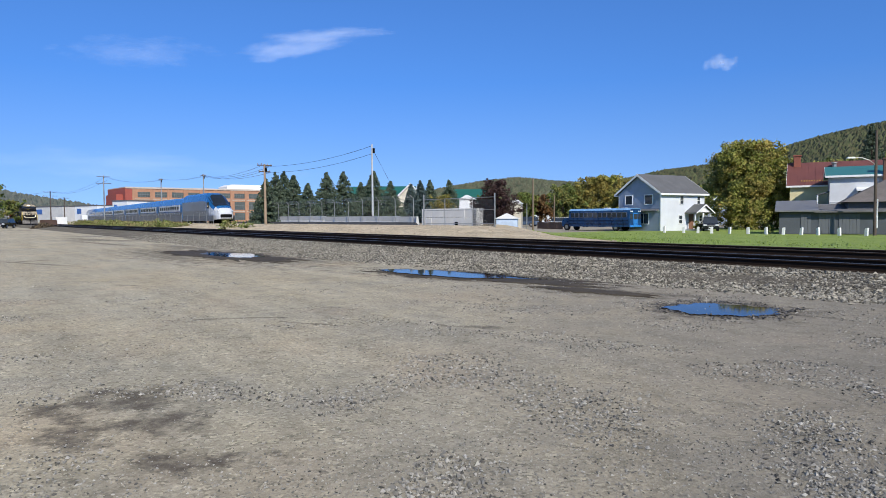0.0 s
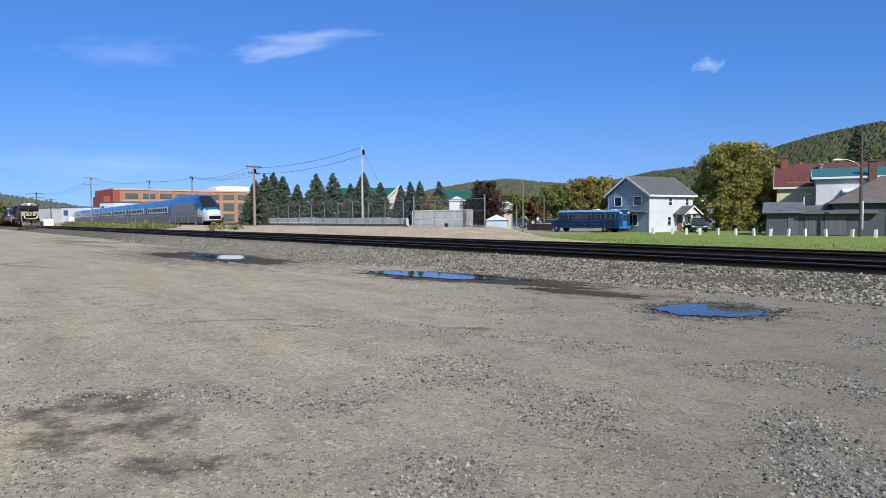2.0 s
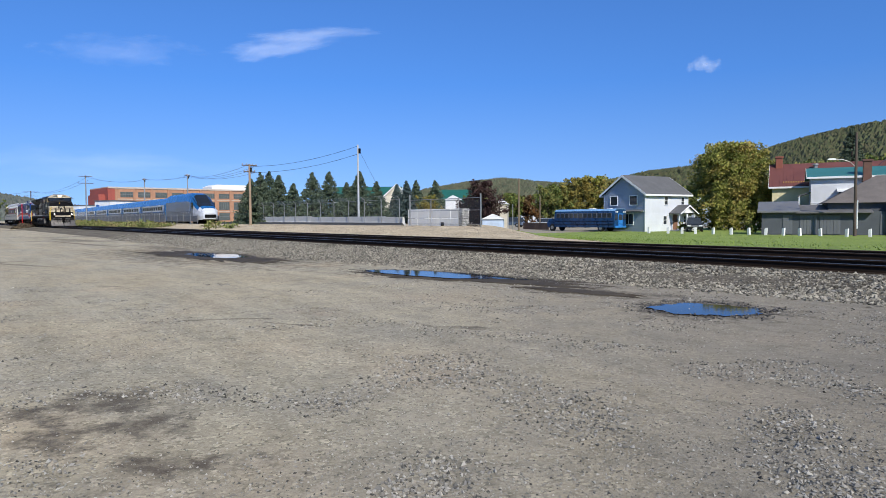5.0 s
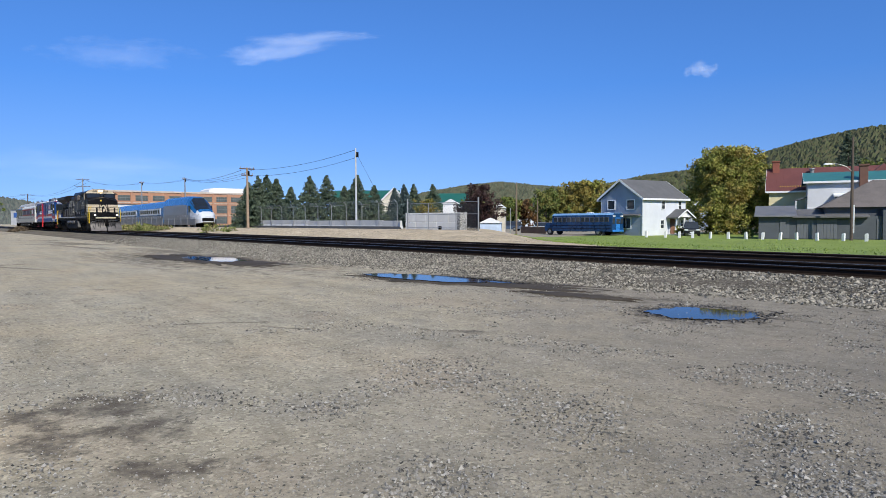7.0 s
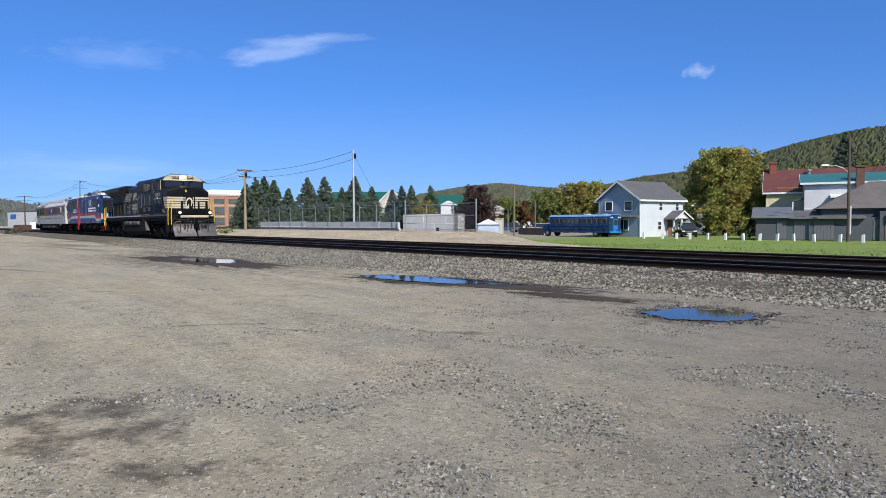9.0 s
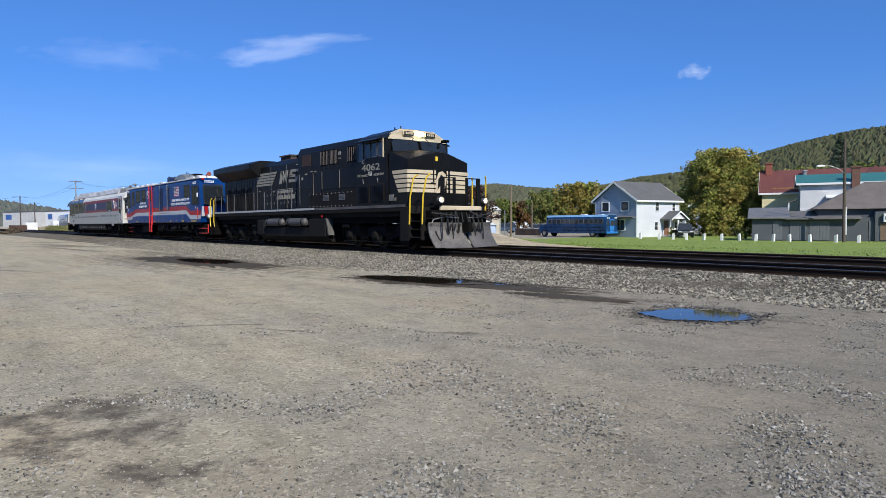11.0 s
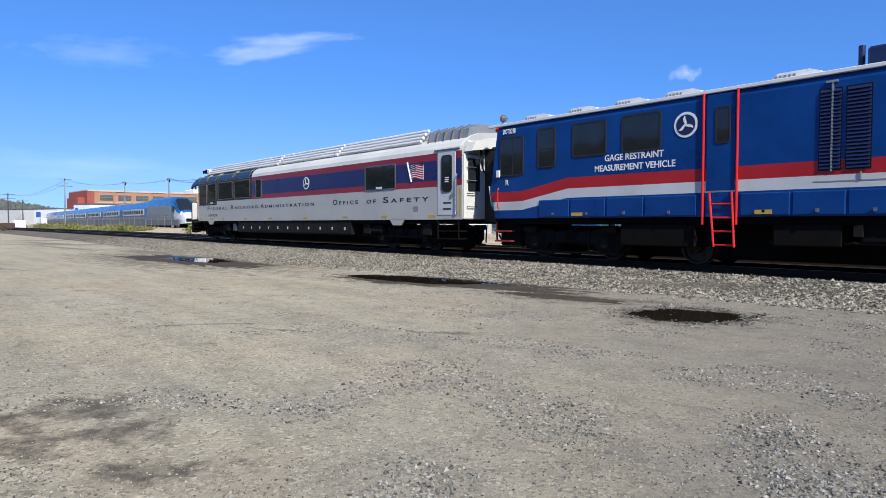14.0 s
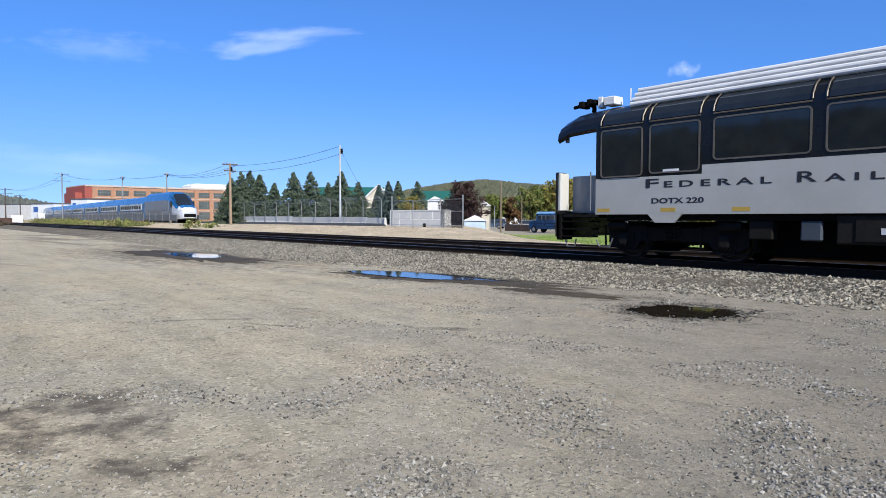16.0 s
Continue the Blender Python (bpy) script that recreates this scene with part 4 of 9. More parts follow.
        for pts in ([(-11.5, 3.0), (-11.25, 3.0), (-11.0, 3.62), (-11.3, 3.62)], [(-11.28, 3.6), (-11.02, 3.6), (-10.72, 3.02), (-10.98, 3.02)], [(-10.95, 3.02), (-10.7, 3.02), (-10.5, 3.62), (-10.75, 3.62)],
                    [(-10.45, 3.02), (-9.62, 3.02), (-9.5, 3.16), (-10.4, 3.16)], [(-9.75, 3.14), (-9.5, 3.14), (-9.45, 3.36), (-9.7, 3.36)], [(-10.3, 3.26), (-9.5, 3.26), (-9.45, 3.38), (-10.3, 3.38)],
                    [(-10.35, 3.3), (-10.1, 3.3), (-10.05, 3.52), (-10.3, 3.52)], [(-10.3, 3.5), (-9.45, 3.5), (-9.38, 3.63), (-10.2, 3.63)]):
            prism(bm, pts, "y", *sorted((s * 0.952, s * 0.972)))
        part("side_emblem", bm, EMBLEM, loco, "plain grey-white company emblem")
        for z, x0, x1, n in ((2.52, -11.68, -9.95, 7), (2.22, -11.78, -9.72, 8)):
            step = (x1 - x0) / n
            for k in range(n):
                bm = bmesh.new()
                prism(bm, [(x0 + k * step, z), (x0 + k * step + step * 0.78, z), (x0 + k * step + step * 0.82, z + 0.2), (x0 + k * step + 0.04, z + 0.2)], "y", *sorted((s * 0.975, s * 0.99)))
                part("name_bar", bm, EMBLEM, loco)
        # handrail along the walkway
        for x in (-18.9, -18.0, -17.1, -16.1, -14.5, -13.45, -12.15, -10.65, -9.15):
            part("stanchion", rod(bmesh.new(), (x, s * 1.47, 1.55), (x, s * 1.47, 2.62), 0.02, seg=6), STEEL, loco)
        bm = bmesh.new()
        pipe(bm, [(-18.9, s * 1.47, 2.62), (-8.5, s * 1.47, 2.62), (-7.4, s * 1.42, 2.62)], 0.017)
        part("handrail", bm, BLACK, loco)
    bm = bmesh.new()
    prism(bm, [(-0.42, 4.1), (0.42, 4.1), (0.36, 4.46), (-0.36, 4.46)], "x", -12.5, -11.35)
    box(bm, -12.55, -11.3, -0.45, 0.45, 4.44, 4.5)
    part("exhaust_stack", bm, mat("heat_brown_stack", (0.09, 0.065, 0.05), 0.8, 0.2, 0.4), loco, "heat-browned exhaust stack")
    bm = bmesh.new()
    rod(bm, (-10.3, 0, 4.1), (-10.3, 0, 4.34), 0.04)
    rod(bm, (-10.3, -0.35, 4.34), (-10.3, 0.35, 4.34), 0.03)
    for k, y in enumerate((-0.35, -0.12, 0.12, 0.35)):
        w = 1 if k % 2 else -1
        disc_profile(bm, (-10.3, y, 4.34), (w, 0, 0), ((0, 0.03), (0.22, 0.04), (0.34, 0.1)), 10)
    part("air_horn", bm, UNDER, loco, "cluster of air horns")
    # tank, air reservoirs and boxes under the frame
    bm = bmesh.new()
    prism(bm, [(-1.1, 1.25), (-1.1, 0.86), (-1.4, 0.82), (-1.4, 0.42), (-1.15, 0.2), (1.15, 0.2), (1.4, 0.42), (1.4, 0.82), (1.1, 0.86), (1.1, 1.25)], "x", -12.9, -5.9)
    part("fuel_tank", bm, DUSTY, loco, "dark fuel tank")
    for s in (-1, 1):
        for x0, x1 in ((-11.95, -10.05), (-9.6, -7.75)):
            bm = bmesh.new()
            disc_profile(bm, (x0, s * 1.42, 1.07), (1, 0, 0), ((0, 0.05), (0.05, 0.15), (0.13, 0.19), (x1 - x0 - 0.13, 0.19), (x1 - x0 - 0.05, 0.15), (x1 - x0, 0.05)), 16)
            r = part("air_reservoir", bm, mat("dusty_reservoir_paint", (0.09, 0.085, 0.08), 0.55, 0.1, 0.3), loco, "dusty cylindrical air reservoir")
            for x in (x0 + 0.3, x1 - 0.25):
                bm = bmesh.new()
                disc_profile(bm, (x - 0.03, s * 1.42, 1.07), (1, 0, 0), ((0, 0.2), (0.06, 0.2)), 16)
                rod(bm, (x, s * 1.42, 1.25), (x, s * 1.42, 1.4), 0.03)
                part("strap", bm, UNDER, r)
        for x0, x1, z0 in ((-13.1, -12.3, 0.45), (-7.5, -6.0, 0.4)):
            part("side_box", boxes((x0, x1, *sorted((s * 1.0, s * 1.47)), z0, 1.22), bevel=0.04), DUSTY, loco)
        bm = bmesh.new()
        prism(bm, [(-5.98, 1.22), (-5.9, 1.22), (-5.68, 0.5), (-5.76, 0.46)], "y", *sorted((s * 1.2, s * 1.47)))
        part("skid_plate", bm, mat("scuffed_grey_edge", (0.1, 0.095, 0.085), 0.7, 0.0, 0.4), loco)
        bm = bmesh.new()
        disc_profile(bm, (-6.3, s * 1.44, 1.32), (0, s, 0), ((0, 0.06), (0.04, 0.06)), 10)
        part("marker", bm, RED_LENS, loco, "small red fuel cut-off button")
    part("frame_web", boxes((-18.8, 0.05, -1.2, 1.2, 1.0, 1.42)), UNDER, loco)
    truck(loco, -15.95, (-17.84, -15.95, -14.04), 0.53)
    truck(loco, -2.55, (-4.44, -2.55, -0.64), 0.53)
    # front porch: steps, plow, posts
    bm = boxes((0.15, 1.25, -0.75, 0.75, 1.5, 1.62), bevel=0.02)
    part("front_platform", bm, DUSTY, loco)
    bm = boxes((1.2, 1.3, -0.98, 0.98, 1.44, 1.6), bevel=0.02)
    part("end_plate", bm, PALE, loco, "worn cream end beam")
    for s in (-1, 1):
        bm = bmesh.new()
        for k in range(4):
            z = 0.46 + k * 0.29
            box(bm, 0.16, 0.8, *sorted((s * 1.48, s * (0.98 - 0.0 * k))), z, z + 0.04, 0.005)
        box(bm, 0.08, 0.16, *sorted((s * 1.5, s * 0.95)), 0.4, 1.55)
        box(bm, 0.8, 0.86, *sorted((s * 1.5, s * 0.95)), 0.4, 1.55)
        part("step", bm, DUSTY, loco, "open steel boarding steps")
        bm = boxes((-0.42, 0.1, *sorted((s * 1.51, s * 1.43)), 0.34, 1.56), bevel=0.02)
        part("step_well_side", bm, DUSTY, loco)
        for x0, x1 in ((0.2, 0.35), (0.95, 0.8)):
            bm = bmesh.new()
            pipe(bm, [(x0 + 0.2, s * 1.3, 2.72), (x0 + 0.1, s * 1.42, 2.6), (x0, s * 1.5, 1.9), (x0 - 0.05, s * 1.5, 0.95)], 0.028, 8)
            part("grab_iron", bm, YELLOW, loco, "bright yellow grab iron")
        bm = boxes((1.2, 1.28, s * 0.85 - 0.08, s * 0.85 + 0.08, 1.6, 2.62), (1.2, 1.26, s * 0.3 - 0.06, s * 0.3 + 0.06, 1.6, 2.62), bevel=0.01)
        rod(bm, (1.22, s * 0.3, 2.6), (1.22, s * 0.85, 2.6), 0.02)
        part("porch_post", bm, BLACK, loco)
        bm = boxes((1.12, 1.3, s * 1.05 - 0.17, s * 1.05 + 0.17, 1.6, 1.98), bevel=0.04)
        box_ob = part("ditch_light", bm, BLACK, loco, "ditch light in a black housing")
        bm = bmesh.new()
        ring = [(math.cos(2 * math.pi * i / 16), math.sin(2 * math.pi * i / 16)) for i in range(16)]
        tube = [(1.28, 0.115), (1.44, 0.115), (1.44, 0.098), (1.3, 0.095)]
        rows = [[bm.verts.new((x, s * 1.05 + r * c, 1.8 + r * q)) for c, q in ring] for x, r in tube]
        for a, b in zip(rows, rows[1:]):
            for i in range(16):
                bm.faces.new((a[i], a[(i + 1) % 16], b[(i + 1) % 16], b[i]))
        part("bezel", bm, STEEL, box_ob, "round steel lamp bezel")
        bm = bmesh.new()
        disc_profile(bm, (1.3, s * 1.05, 1.8), (1, 0, 0), ((-0.02, 0.09), (0.006, 0.09), (0.01, 0.07)), 14)
        part("lens", bm, glow("ditch_lamp", (1.0, 0.88, 0.66), 9.0), box_ob)
        for k in range(3):
            bm = bmesh.new()
            hose(bm, 1.3, s * (0.35 + 0.2 * k), 1.3, 1, 0.6, 0.28)
            part("air_hose", bm, RUBBER, loco)
        bm = bmesh.new()
        pipe(bm, [(1.3, s * 0.3, 1.45), (1.55, s * 0.55, 1.25), (1.5, s * 1.1, 1.3), (1.3, s * 1.4, 1.35)], 0.03)
        part("air_hose", bm, RUBBER, loco)
    bm = bmesh.new()
    for s in (-1, 1):
        rows = []
        for k in range(7):
            z = 0.12 + 0.88 * k / 6
            x = 1.2 + 0.5 * (1 - k / 6) ** 1.8 + 0.1 * (k / 6) ** 3
            rows.append([(x + 0.22, s * 0.05, z), (x - 0.05, s * 1.48, z + 0.02), (x - 0.1, s * 1.48, z + 0.02), (x + 0.16, s * 0.05, z)])
        loft(bm, rows)
    part("snow_plow", bm, mat("scraped_plow_steel", (0.16, 0.145, 0.13), 0.55, 0.3, 0.55, 2.0, 14.0, 0.3), loco, "scraped steel snow plow")
    rng = random.Random(31)
    for k in range(9):
        y, end = -1.0 + 0.24 * k, rng.uniform(-0.25, 0.25)
        low = rng.uniform(0.35, 0.75)
        pts = [(1.32 + 0.22 * math.sin(math.pi * q / 10), y + end * q / 10, 1.36 - (1.36 - low) * math.sin(math.pi * q / 13)) for q in range(11)]
        part("air_hose", pipe(bmesh.new(), pts, 0.024, 6), RUBBER, loco)
    for s in (-1, 1):
        part("cut_lever", pipe(bmesh.new(), [(1.36, s * 0.2, 1.18), (1.4, s * 0.9, 1.2), (1.34, s * 1.35, 1.12), (1.34, s * 1.42, 0.98)], 0.02), STEEL, loco)
        part("tread_plate", boxes((1.0, 1.36, *sorted((s * 0.98, s * 1.42)), 1.14, 1.18)), DUSTY, loco)
    bm = boxes((0.7, 1.22, -1.3, 1.3, 0.85, 1.45), bevel=0.03)
    part("pilot_beam", bm, UNDER, loco)
    coupler(loco, 0.8, 1)
    # rear end
    bm = boxes((-19.55, -19.0, -1.45, 1.45, 1.42, 1.56), (-19.5, -19.1, -1.3, 1.3, 0.8, 1.45), bevel=0.02)
    part("rear_platform", bm, DUSTY, loco)
    for s in (-1, 1):
        bm = bmesh.new()
        for k in range(4):
            box(bm, -19.75, -19.1, *sorted((s * 1.48, s * 1.0)), 0.46 + k * 0.28, 0.5 + k * 0.28)
        box(bm, -19.1, -19.04, *sorted((s * 1.5, s * 1.0)), 0.4, 1.5)
        part("step", bm, UNDER, loco)
        for x in (-19.2, -19.8):
            bm = bmesh.new()
            pipe(bm, [(x + 0.1, s * 1.4, 2.55), (x, s * 1.47, 2.4), (x, s * 1.5, 1.2), (x + 0.08, s * 1.5, 0.85)], 0.026, 8)
            part("grab_iron", bm, YELLOW, loco, "bright yellow grab iron")
        bm = bmesh.new()
        pipe(bm, [(-19.75, s * 0.4, 1.5), (-19.75, s * 0.4, 2.6), (-19.75, s * 1.3, 2.6), (-19.75, s * 1.3, 1.5)], 0.02)
        part("end_rail", bm, BLACK, loco)
    coupler(loco, -19.3, -1)
    # painted writing
    for s in (-1,):
        lettering("4062", 0.36, EMBLEM, loco, on_side(-2.97, -1.505, 3.04), width=1.27, label="grey-white painted road number")
        lettering("DC to AC", 0.15, EMBLEM, loco, on_side(-3.28, -1.505, 2.82), width=0.72)
        lettering("AC44C6M", 0.13, EMBLEM, loco, on_side(-2.14, -1.505, 2.82), width=0.68)
        bm = bmesh.new()
        for k in range(3):
            prism(bm, [(-2.46 + 0.09 * k, 2.84), (-2.42 + 0.09 * k, 2.84), (-2.46 + 0.09 * k, 3.0), (-2.5 + 0.09 * k, 3.0)], "y", -1.512, -1.5)
        part("slash_marks", bm, LINEWHITE, loco)
        bm = boxes((-1.12, -0.82, -1.5, -1.476, 1.83, 2.06), (-0.83, -0.68, -1.5, -1.476, 1.83, 1.94))
        part("filler_plate", bm, mat("scuffed_pale_plate", (0.2, 0.19, 0.16), 0.6, 0.0, 0.4), loco)
    return loco


LOCO = locomotive()


# ---- the blue measurement car ----
BLUE = mat("glossy_royal_blue_paint", (0.0015, 0.036, 0.17), 0.3, 0.0, 0.2, 0.7, 14.0, 0.04, spec=0.28, tint=(0.003, 0.055, 0.235))
BANDRED = mat("deep_red_band_paint", (0.4, 0.012, 0.015), 0.35, 0.0, 0.2, 0.8, 14.0, 0.04)
BANDWHITE = mat("off_white_band_paint", (0.55, 0.56, 0.56), 0.4, 0.0, 0.14, 0.8, 14.0, 0.04)
ROOFWHITE = mat("white_roof_paint", (0.7, 0.7, 0.69), 0.5, 0.0, 0.12, 0.9, 14.0, 0.05)
REDPAINT = mat("bright_red_handrail", (0.65, 0.02, 0.02), 0.4, 0.0, 0.15, 4.0, 30.0, 0.03)
WHITELET = mat("white_lettering", (0.75, 0.76, 0.77), 0.5, 0.0, 0.08, 3.0, 30.0, 0.0)
NAVY = mat("dark_navy_paint", (0.012, 0.02, 0.07), 0.35, 0.0, 0.2, 0.8, 14.0, 0.03)
GREYBOX = mat("grey_galvanised_sheet", (0.32, 0.33, 0.32), 0.45, 0.5, 0.2, 2.0, 20.0, 0.08)
AMBER = mat("amber_reflector_plate", (0.5, 0.33, 0.06), 0.5, 0.0, 0.15, 5.0, 30.0, 0.03)


def flag(parent, x0, z0, w, h, y, wave=0.0):
    """A striped flag with a blue field, painted on a side wall."""
    def strip(a, b, c, d):
        bm, n = bmesh.new(), 6
        rows = [[(a + (b - a) * k / n, y, c + wave * math.sin(5 * (a + (b - a) * k / n - x0) / w)), (a + (b - a) * k / n, y - 0.006, c + wave * math.sin(5 * (a + (b - a) * k / n - x0) / w)),
                 (a + (b - a) * k / n, y - 0.006, d + wave * math.sin(5 * (a + (b - a) * k / n - x0) / w)), (a + (b - a) * k / n, y, d + wave * math.sin(5 * (a + (b - a) * k / n - x0) / w))] for k in range(n + 1)]
        return loft(bm, rows)
    base = part("flag", strip(x0, x0 + w, z0, z0 + h), WHITELET, parent, "red and white striped flag with a blue field")
    for k in range(7):
        bm = strip(x0 + 0.002, x0 + w - 0.002, z0 + h * (2 * k) / 13, z0 + h * (2 * k + 1) / 13)
        bmesh.ops.translate(bm, verts=bm.verts, vec=(0, -0.004, 0))
        part("red_stripe", bm, BANDRED, base)
    bm = strip(x0, x0 + w * 0.42, z0 + h * 6 / 13, z0 + h)
    bmesh.ops.translate(bm, verts=bm.verts, vec=(0, -0.008, 0))
    part("blue_field", bm, NAVY, base)
    bm = bmesh.new()
    for i in range(5):
        for j in range(4):
            u, v = x0 + w * 0.42 * (i + 0.6) / 5.2, z0 + h * (6 + 7 * (j + 0.6) / 4.2) / 13 + wave * math.sin(5 * (w * 0.42 * (i + 0.6) / 5.2) / w)
            rod(bm, (u, y - 0.01, v), (u, y - 0.018, v), w * 0.018, seg=5)
    part("star_field", bm, WHITELET, base)


def roundel(parent, x, z, r, y):
    """A white disc with three curved arms."""
    bm = bmesh.new()
    disc_profile(bm, (x, y, z), (0, -1, 0), ((0, r), (0.01, r)), 28)
    base = part("roundel", bm, WHITELET, parent, "round white emblem with a three-armed whirl")
    bm = bmesh.new()
    disc_profile(bm, (x, y - 0.01, z), (0, -1, 0), ((0, r * 0.8), (0.006, r * 0.8)), 28)
    part("inner_disc", bm, NAVY, base)
    bm = bmesh.new()
    for k in range(3):
        a = math.pi / 2 + k * 2 * math.pi / 3
        pts = [(0.0, 0.03), (0.25, 0.16), (0.5, 0.22), (0.72, 0.05), (0.5, 0.02), (0.25, -0.06), (0.0, -0.1)]
        prism(bm, [(x + r * (u * math.cos(a) - v * math.sin(a)), z + r * (u * math.sin(a) + v * math.cos(a))) for u, v in pts], "y", y - 0.024, y - 0.016)
    part("whirl", bm, WHITELET, base)


def measurement_car():
    car = thing("measurement_car", "royal blue self-propelled track measurement car with red and white bands", "rail car")
    # hull: the bands step down towards both cab ends; the ends lean
    def section(x, drop):
        ends = 1.46
        zs = (1.12, 1.66 - drop, 1.91 - drop, 2.2 - drop, 3.7, 3.88)
        left = [(x, -1.5, z) for z in zs[:5]] + [(x, -1.42, zs[5])]
        return left + [(p[0], -p[1], p[2]) for p in reversed(left)]
    stations = [(-39.05, 0.3), (-37.85, 0.3), (-36.2, 0.0), (-24.1, 0.0), (-23.3, 0.34), (-21.45, 0.34)]
    rings = [section(x, d) for x, d in stations]
    def lean(ring, way):
        return [(p[0] + way * float(np.interp(p[2], (1.1, 2.0, 3.9), (-0.12, 0.12, -0.22))), p[1] * (0.985), p[2]) for p in ring]
    rings[0], rings[-1] = lean(rings[0], -1), lean(rings[-1], 1)
    banded("body", rings, [0, 1, 2, 0, 0, 3, 0, 0, 2, 1, 0, 0], [BLUE, BANDWHITE, BANDRED, ROOFWHITE], car, "blue body with red and white bands")
    for s in (-1, 1):
        bm = boxes((-39.2, -21.45, s * 1.47 - 0.05, s * 1.47 + 0.05, 3.84, 3.92), bevel=0.01)
        part("roof_edge", bm, ROOFWHITE, car, "white gutter along the roof")
    # cab front with two windshields and a bumper skirt
    for end, way in ((-21.36, 1), (-39.14, -1)):
        lean_x = lambda z: end + way * float(np.interp(z, (1.1, 2.0, 3.9), (-0.12, 0.12, -0.22)))
        for y0, y1 in ((-1.28, -0.12), (0.12, 1.28)):
            for k, (g, name, m) in enumerate(((0.05, "window_frame", RUBBER), (0.0, "windshield", GLASS))):
                bm = bmesh.new()
                o = 0.012 + 0.012 * k
                ring = rounded(y0 - g, y1 + g, 2.28 - g, 3.42 + g, 0.07)
                loft(bm, [[(lean_x(v) - way * 0.01, u, v) for u, v in ring], [(lean_x(v) + way * o, u, v) for u, v in ring]])
                part(name, bm, m, car, "" if k == 0 else "sloping dark windshield")
            bm = bmesh.new()
            c = (y0 + y1) / 2
            rod(bm, (lean_x(3.5) + way * 0.06, c + 0.2, 3.5), (lean_x(2.65) + way * 0.06, c + 0.32, 2.65), 0.018, seg=5)
            rod(bm, (lean_x(3.2) + way * 0.06, c + 0.2, 3.15), (lean_x(2.5) + way * 0.06, c + 0.36, 2.5), 0.03, seg=5)
            part("wiper", bm, RUBBER, car)
        for k, (y, m) in enumerate(((-1.36, BANDWHITE), (-1.12, BANDRED), (-0.88, BANDWHITE), (0.88, BANDWHITE), (1.12, BANDRED), (1.36, BANDWHITE))):
            bm = bmesh.new()
            q = 0.1 * (1 if y > 0 else -1)
            ring = [(y - 0.1, 1.5), (y + 0.1, 1.5), (y + 0.1 + q, 2.1), (y - 0.1 + q, 2.1)]
            ring = [(max(-1.46, min(1.46, u)), v) for u, v in ring]
            loft(bm, [[(lean_x(v) - way * 0.01, u, v) for u, v in ring], [(lean_x(v) + way * 0.008, u, v) for u, v in ring]])
            part("end_stripe", bm, m, car, "slanting warning stripe on the end")
        bm = boxes((*sorted((end - way * 0.2, end + way * 0.12)), -1.0, 1.0, 1.0, 1.6), bevel=0.03)
        part("end_skirt", bm, UNDER, car)
        for y in (-1.05, 1.05):
            bm = bmesh.new()
            disc_profile(bm, (end, y, 1.5), (way, 0, 0), ((0, 0.15), (0.22, 0.15), (0.26, 0.12)), 14)
            h = part("headlight", bm, STEEL, car)
            bm = bmesh.new()
            disc_profile(bm, (end + way * 0.26, y, 1.5), (way, 0, 0), ((0, 0.12), (0.02, 0.1)), 14)
            part("lens", bm, LENS, h)
        for y in (-1.1, -0.2, 0.9):
            bm = bmesh.new()
            rod(bm, (end + way * 0.1, y, 1.0), (end + way * 0.1, y, 0.45), 0.03)
            part("step_rail", bm, REDPAINT, car, "red step handrail under the cab")
        part("pilot", boxes((*sorted((end - way * 1.0, end - way * 0.15)), -1.2, 1.2, 0.3, 1.0), bevel=0.04), UNDER, car)
        for y in (-1.22, 1.22):
            for z in (0.42, 0.72):
                part("step", boxes((*sorted((end - way * 0.75, end - way * 0.1)), y - 0.18, y + 0.18, z, z + 0.05)), mat("dark_red_step_paint", (0.25, 0.02, 0.018), 0.6), car, "dark red boarding step")
        coupler(car, end, way)
        for y in (-0.5, 0.45, 0.6):
            bm = bmesh.new()
            hose(bm, end, y, 0.9, way, 0.5, 0.6)
            part("air_hose", bm, RUBBER, car)
        bm = bmesh.new()
        for y in (-1.3, 1.3):
            disc_profile(bm, (lean_x(3.75) - way * 0.05, y, 3.8), (way, 0, 0), ((0, 0.07), (0.16, 0.07), (0.19, 0.05)), 10)
        part("marker_lamp", bm, RED_LENS, car, "red marker lamp at the roof corner")
    lettering("DOTX218", 0.2, WHITELET, car, pose(-21.5, -1.2, 3.58, 90, 0, 90), width=0.6)
    # roof gear: horn, beacon, aerial can, air conditioners, engine hatch, stack
    bm = bmesh.new()
    disc_profile(bm, (-22.1, -0.9, 4.08), (1, 0, 0.08), ((0, 0.03), (0.45, 0.045), (0.62, 0.14)), 12)
    rod(bm, (-21.9, -0.9, 3.9), (-21.9, -0.9, 4.08), 0.03)
    part("air_horn", bm, mat("rusty_red_horn", (0.3, 0.07, 0.05), 0.6, 0.2, 0.3), car, "faded red trumpet horn")
    bm = bmesh.new()
    disc_profile(bm, (-21.75, 1.35, 3.9), (0, 0, 1), ((0, 0.06), (0.1, 0.06), (0.1, 0.09), (0.5, 0.09), (0.55, 0.04)), 12)
    part("aerial_can", bm, ROOFWHITE, car, "white cylindrical aerial housing")
    bm = bmesh.new()
    disc_profile(bm, (-21.9, 0.1, 3.9), (0, 0, 1), ((0, 0.1), (0.12, 0.1), (0.18, 0.07)), 12)
    part("beacon", bm, AMBER, car, "amber roof beacon")
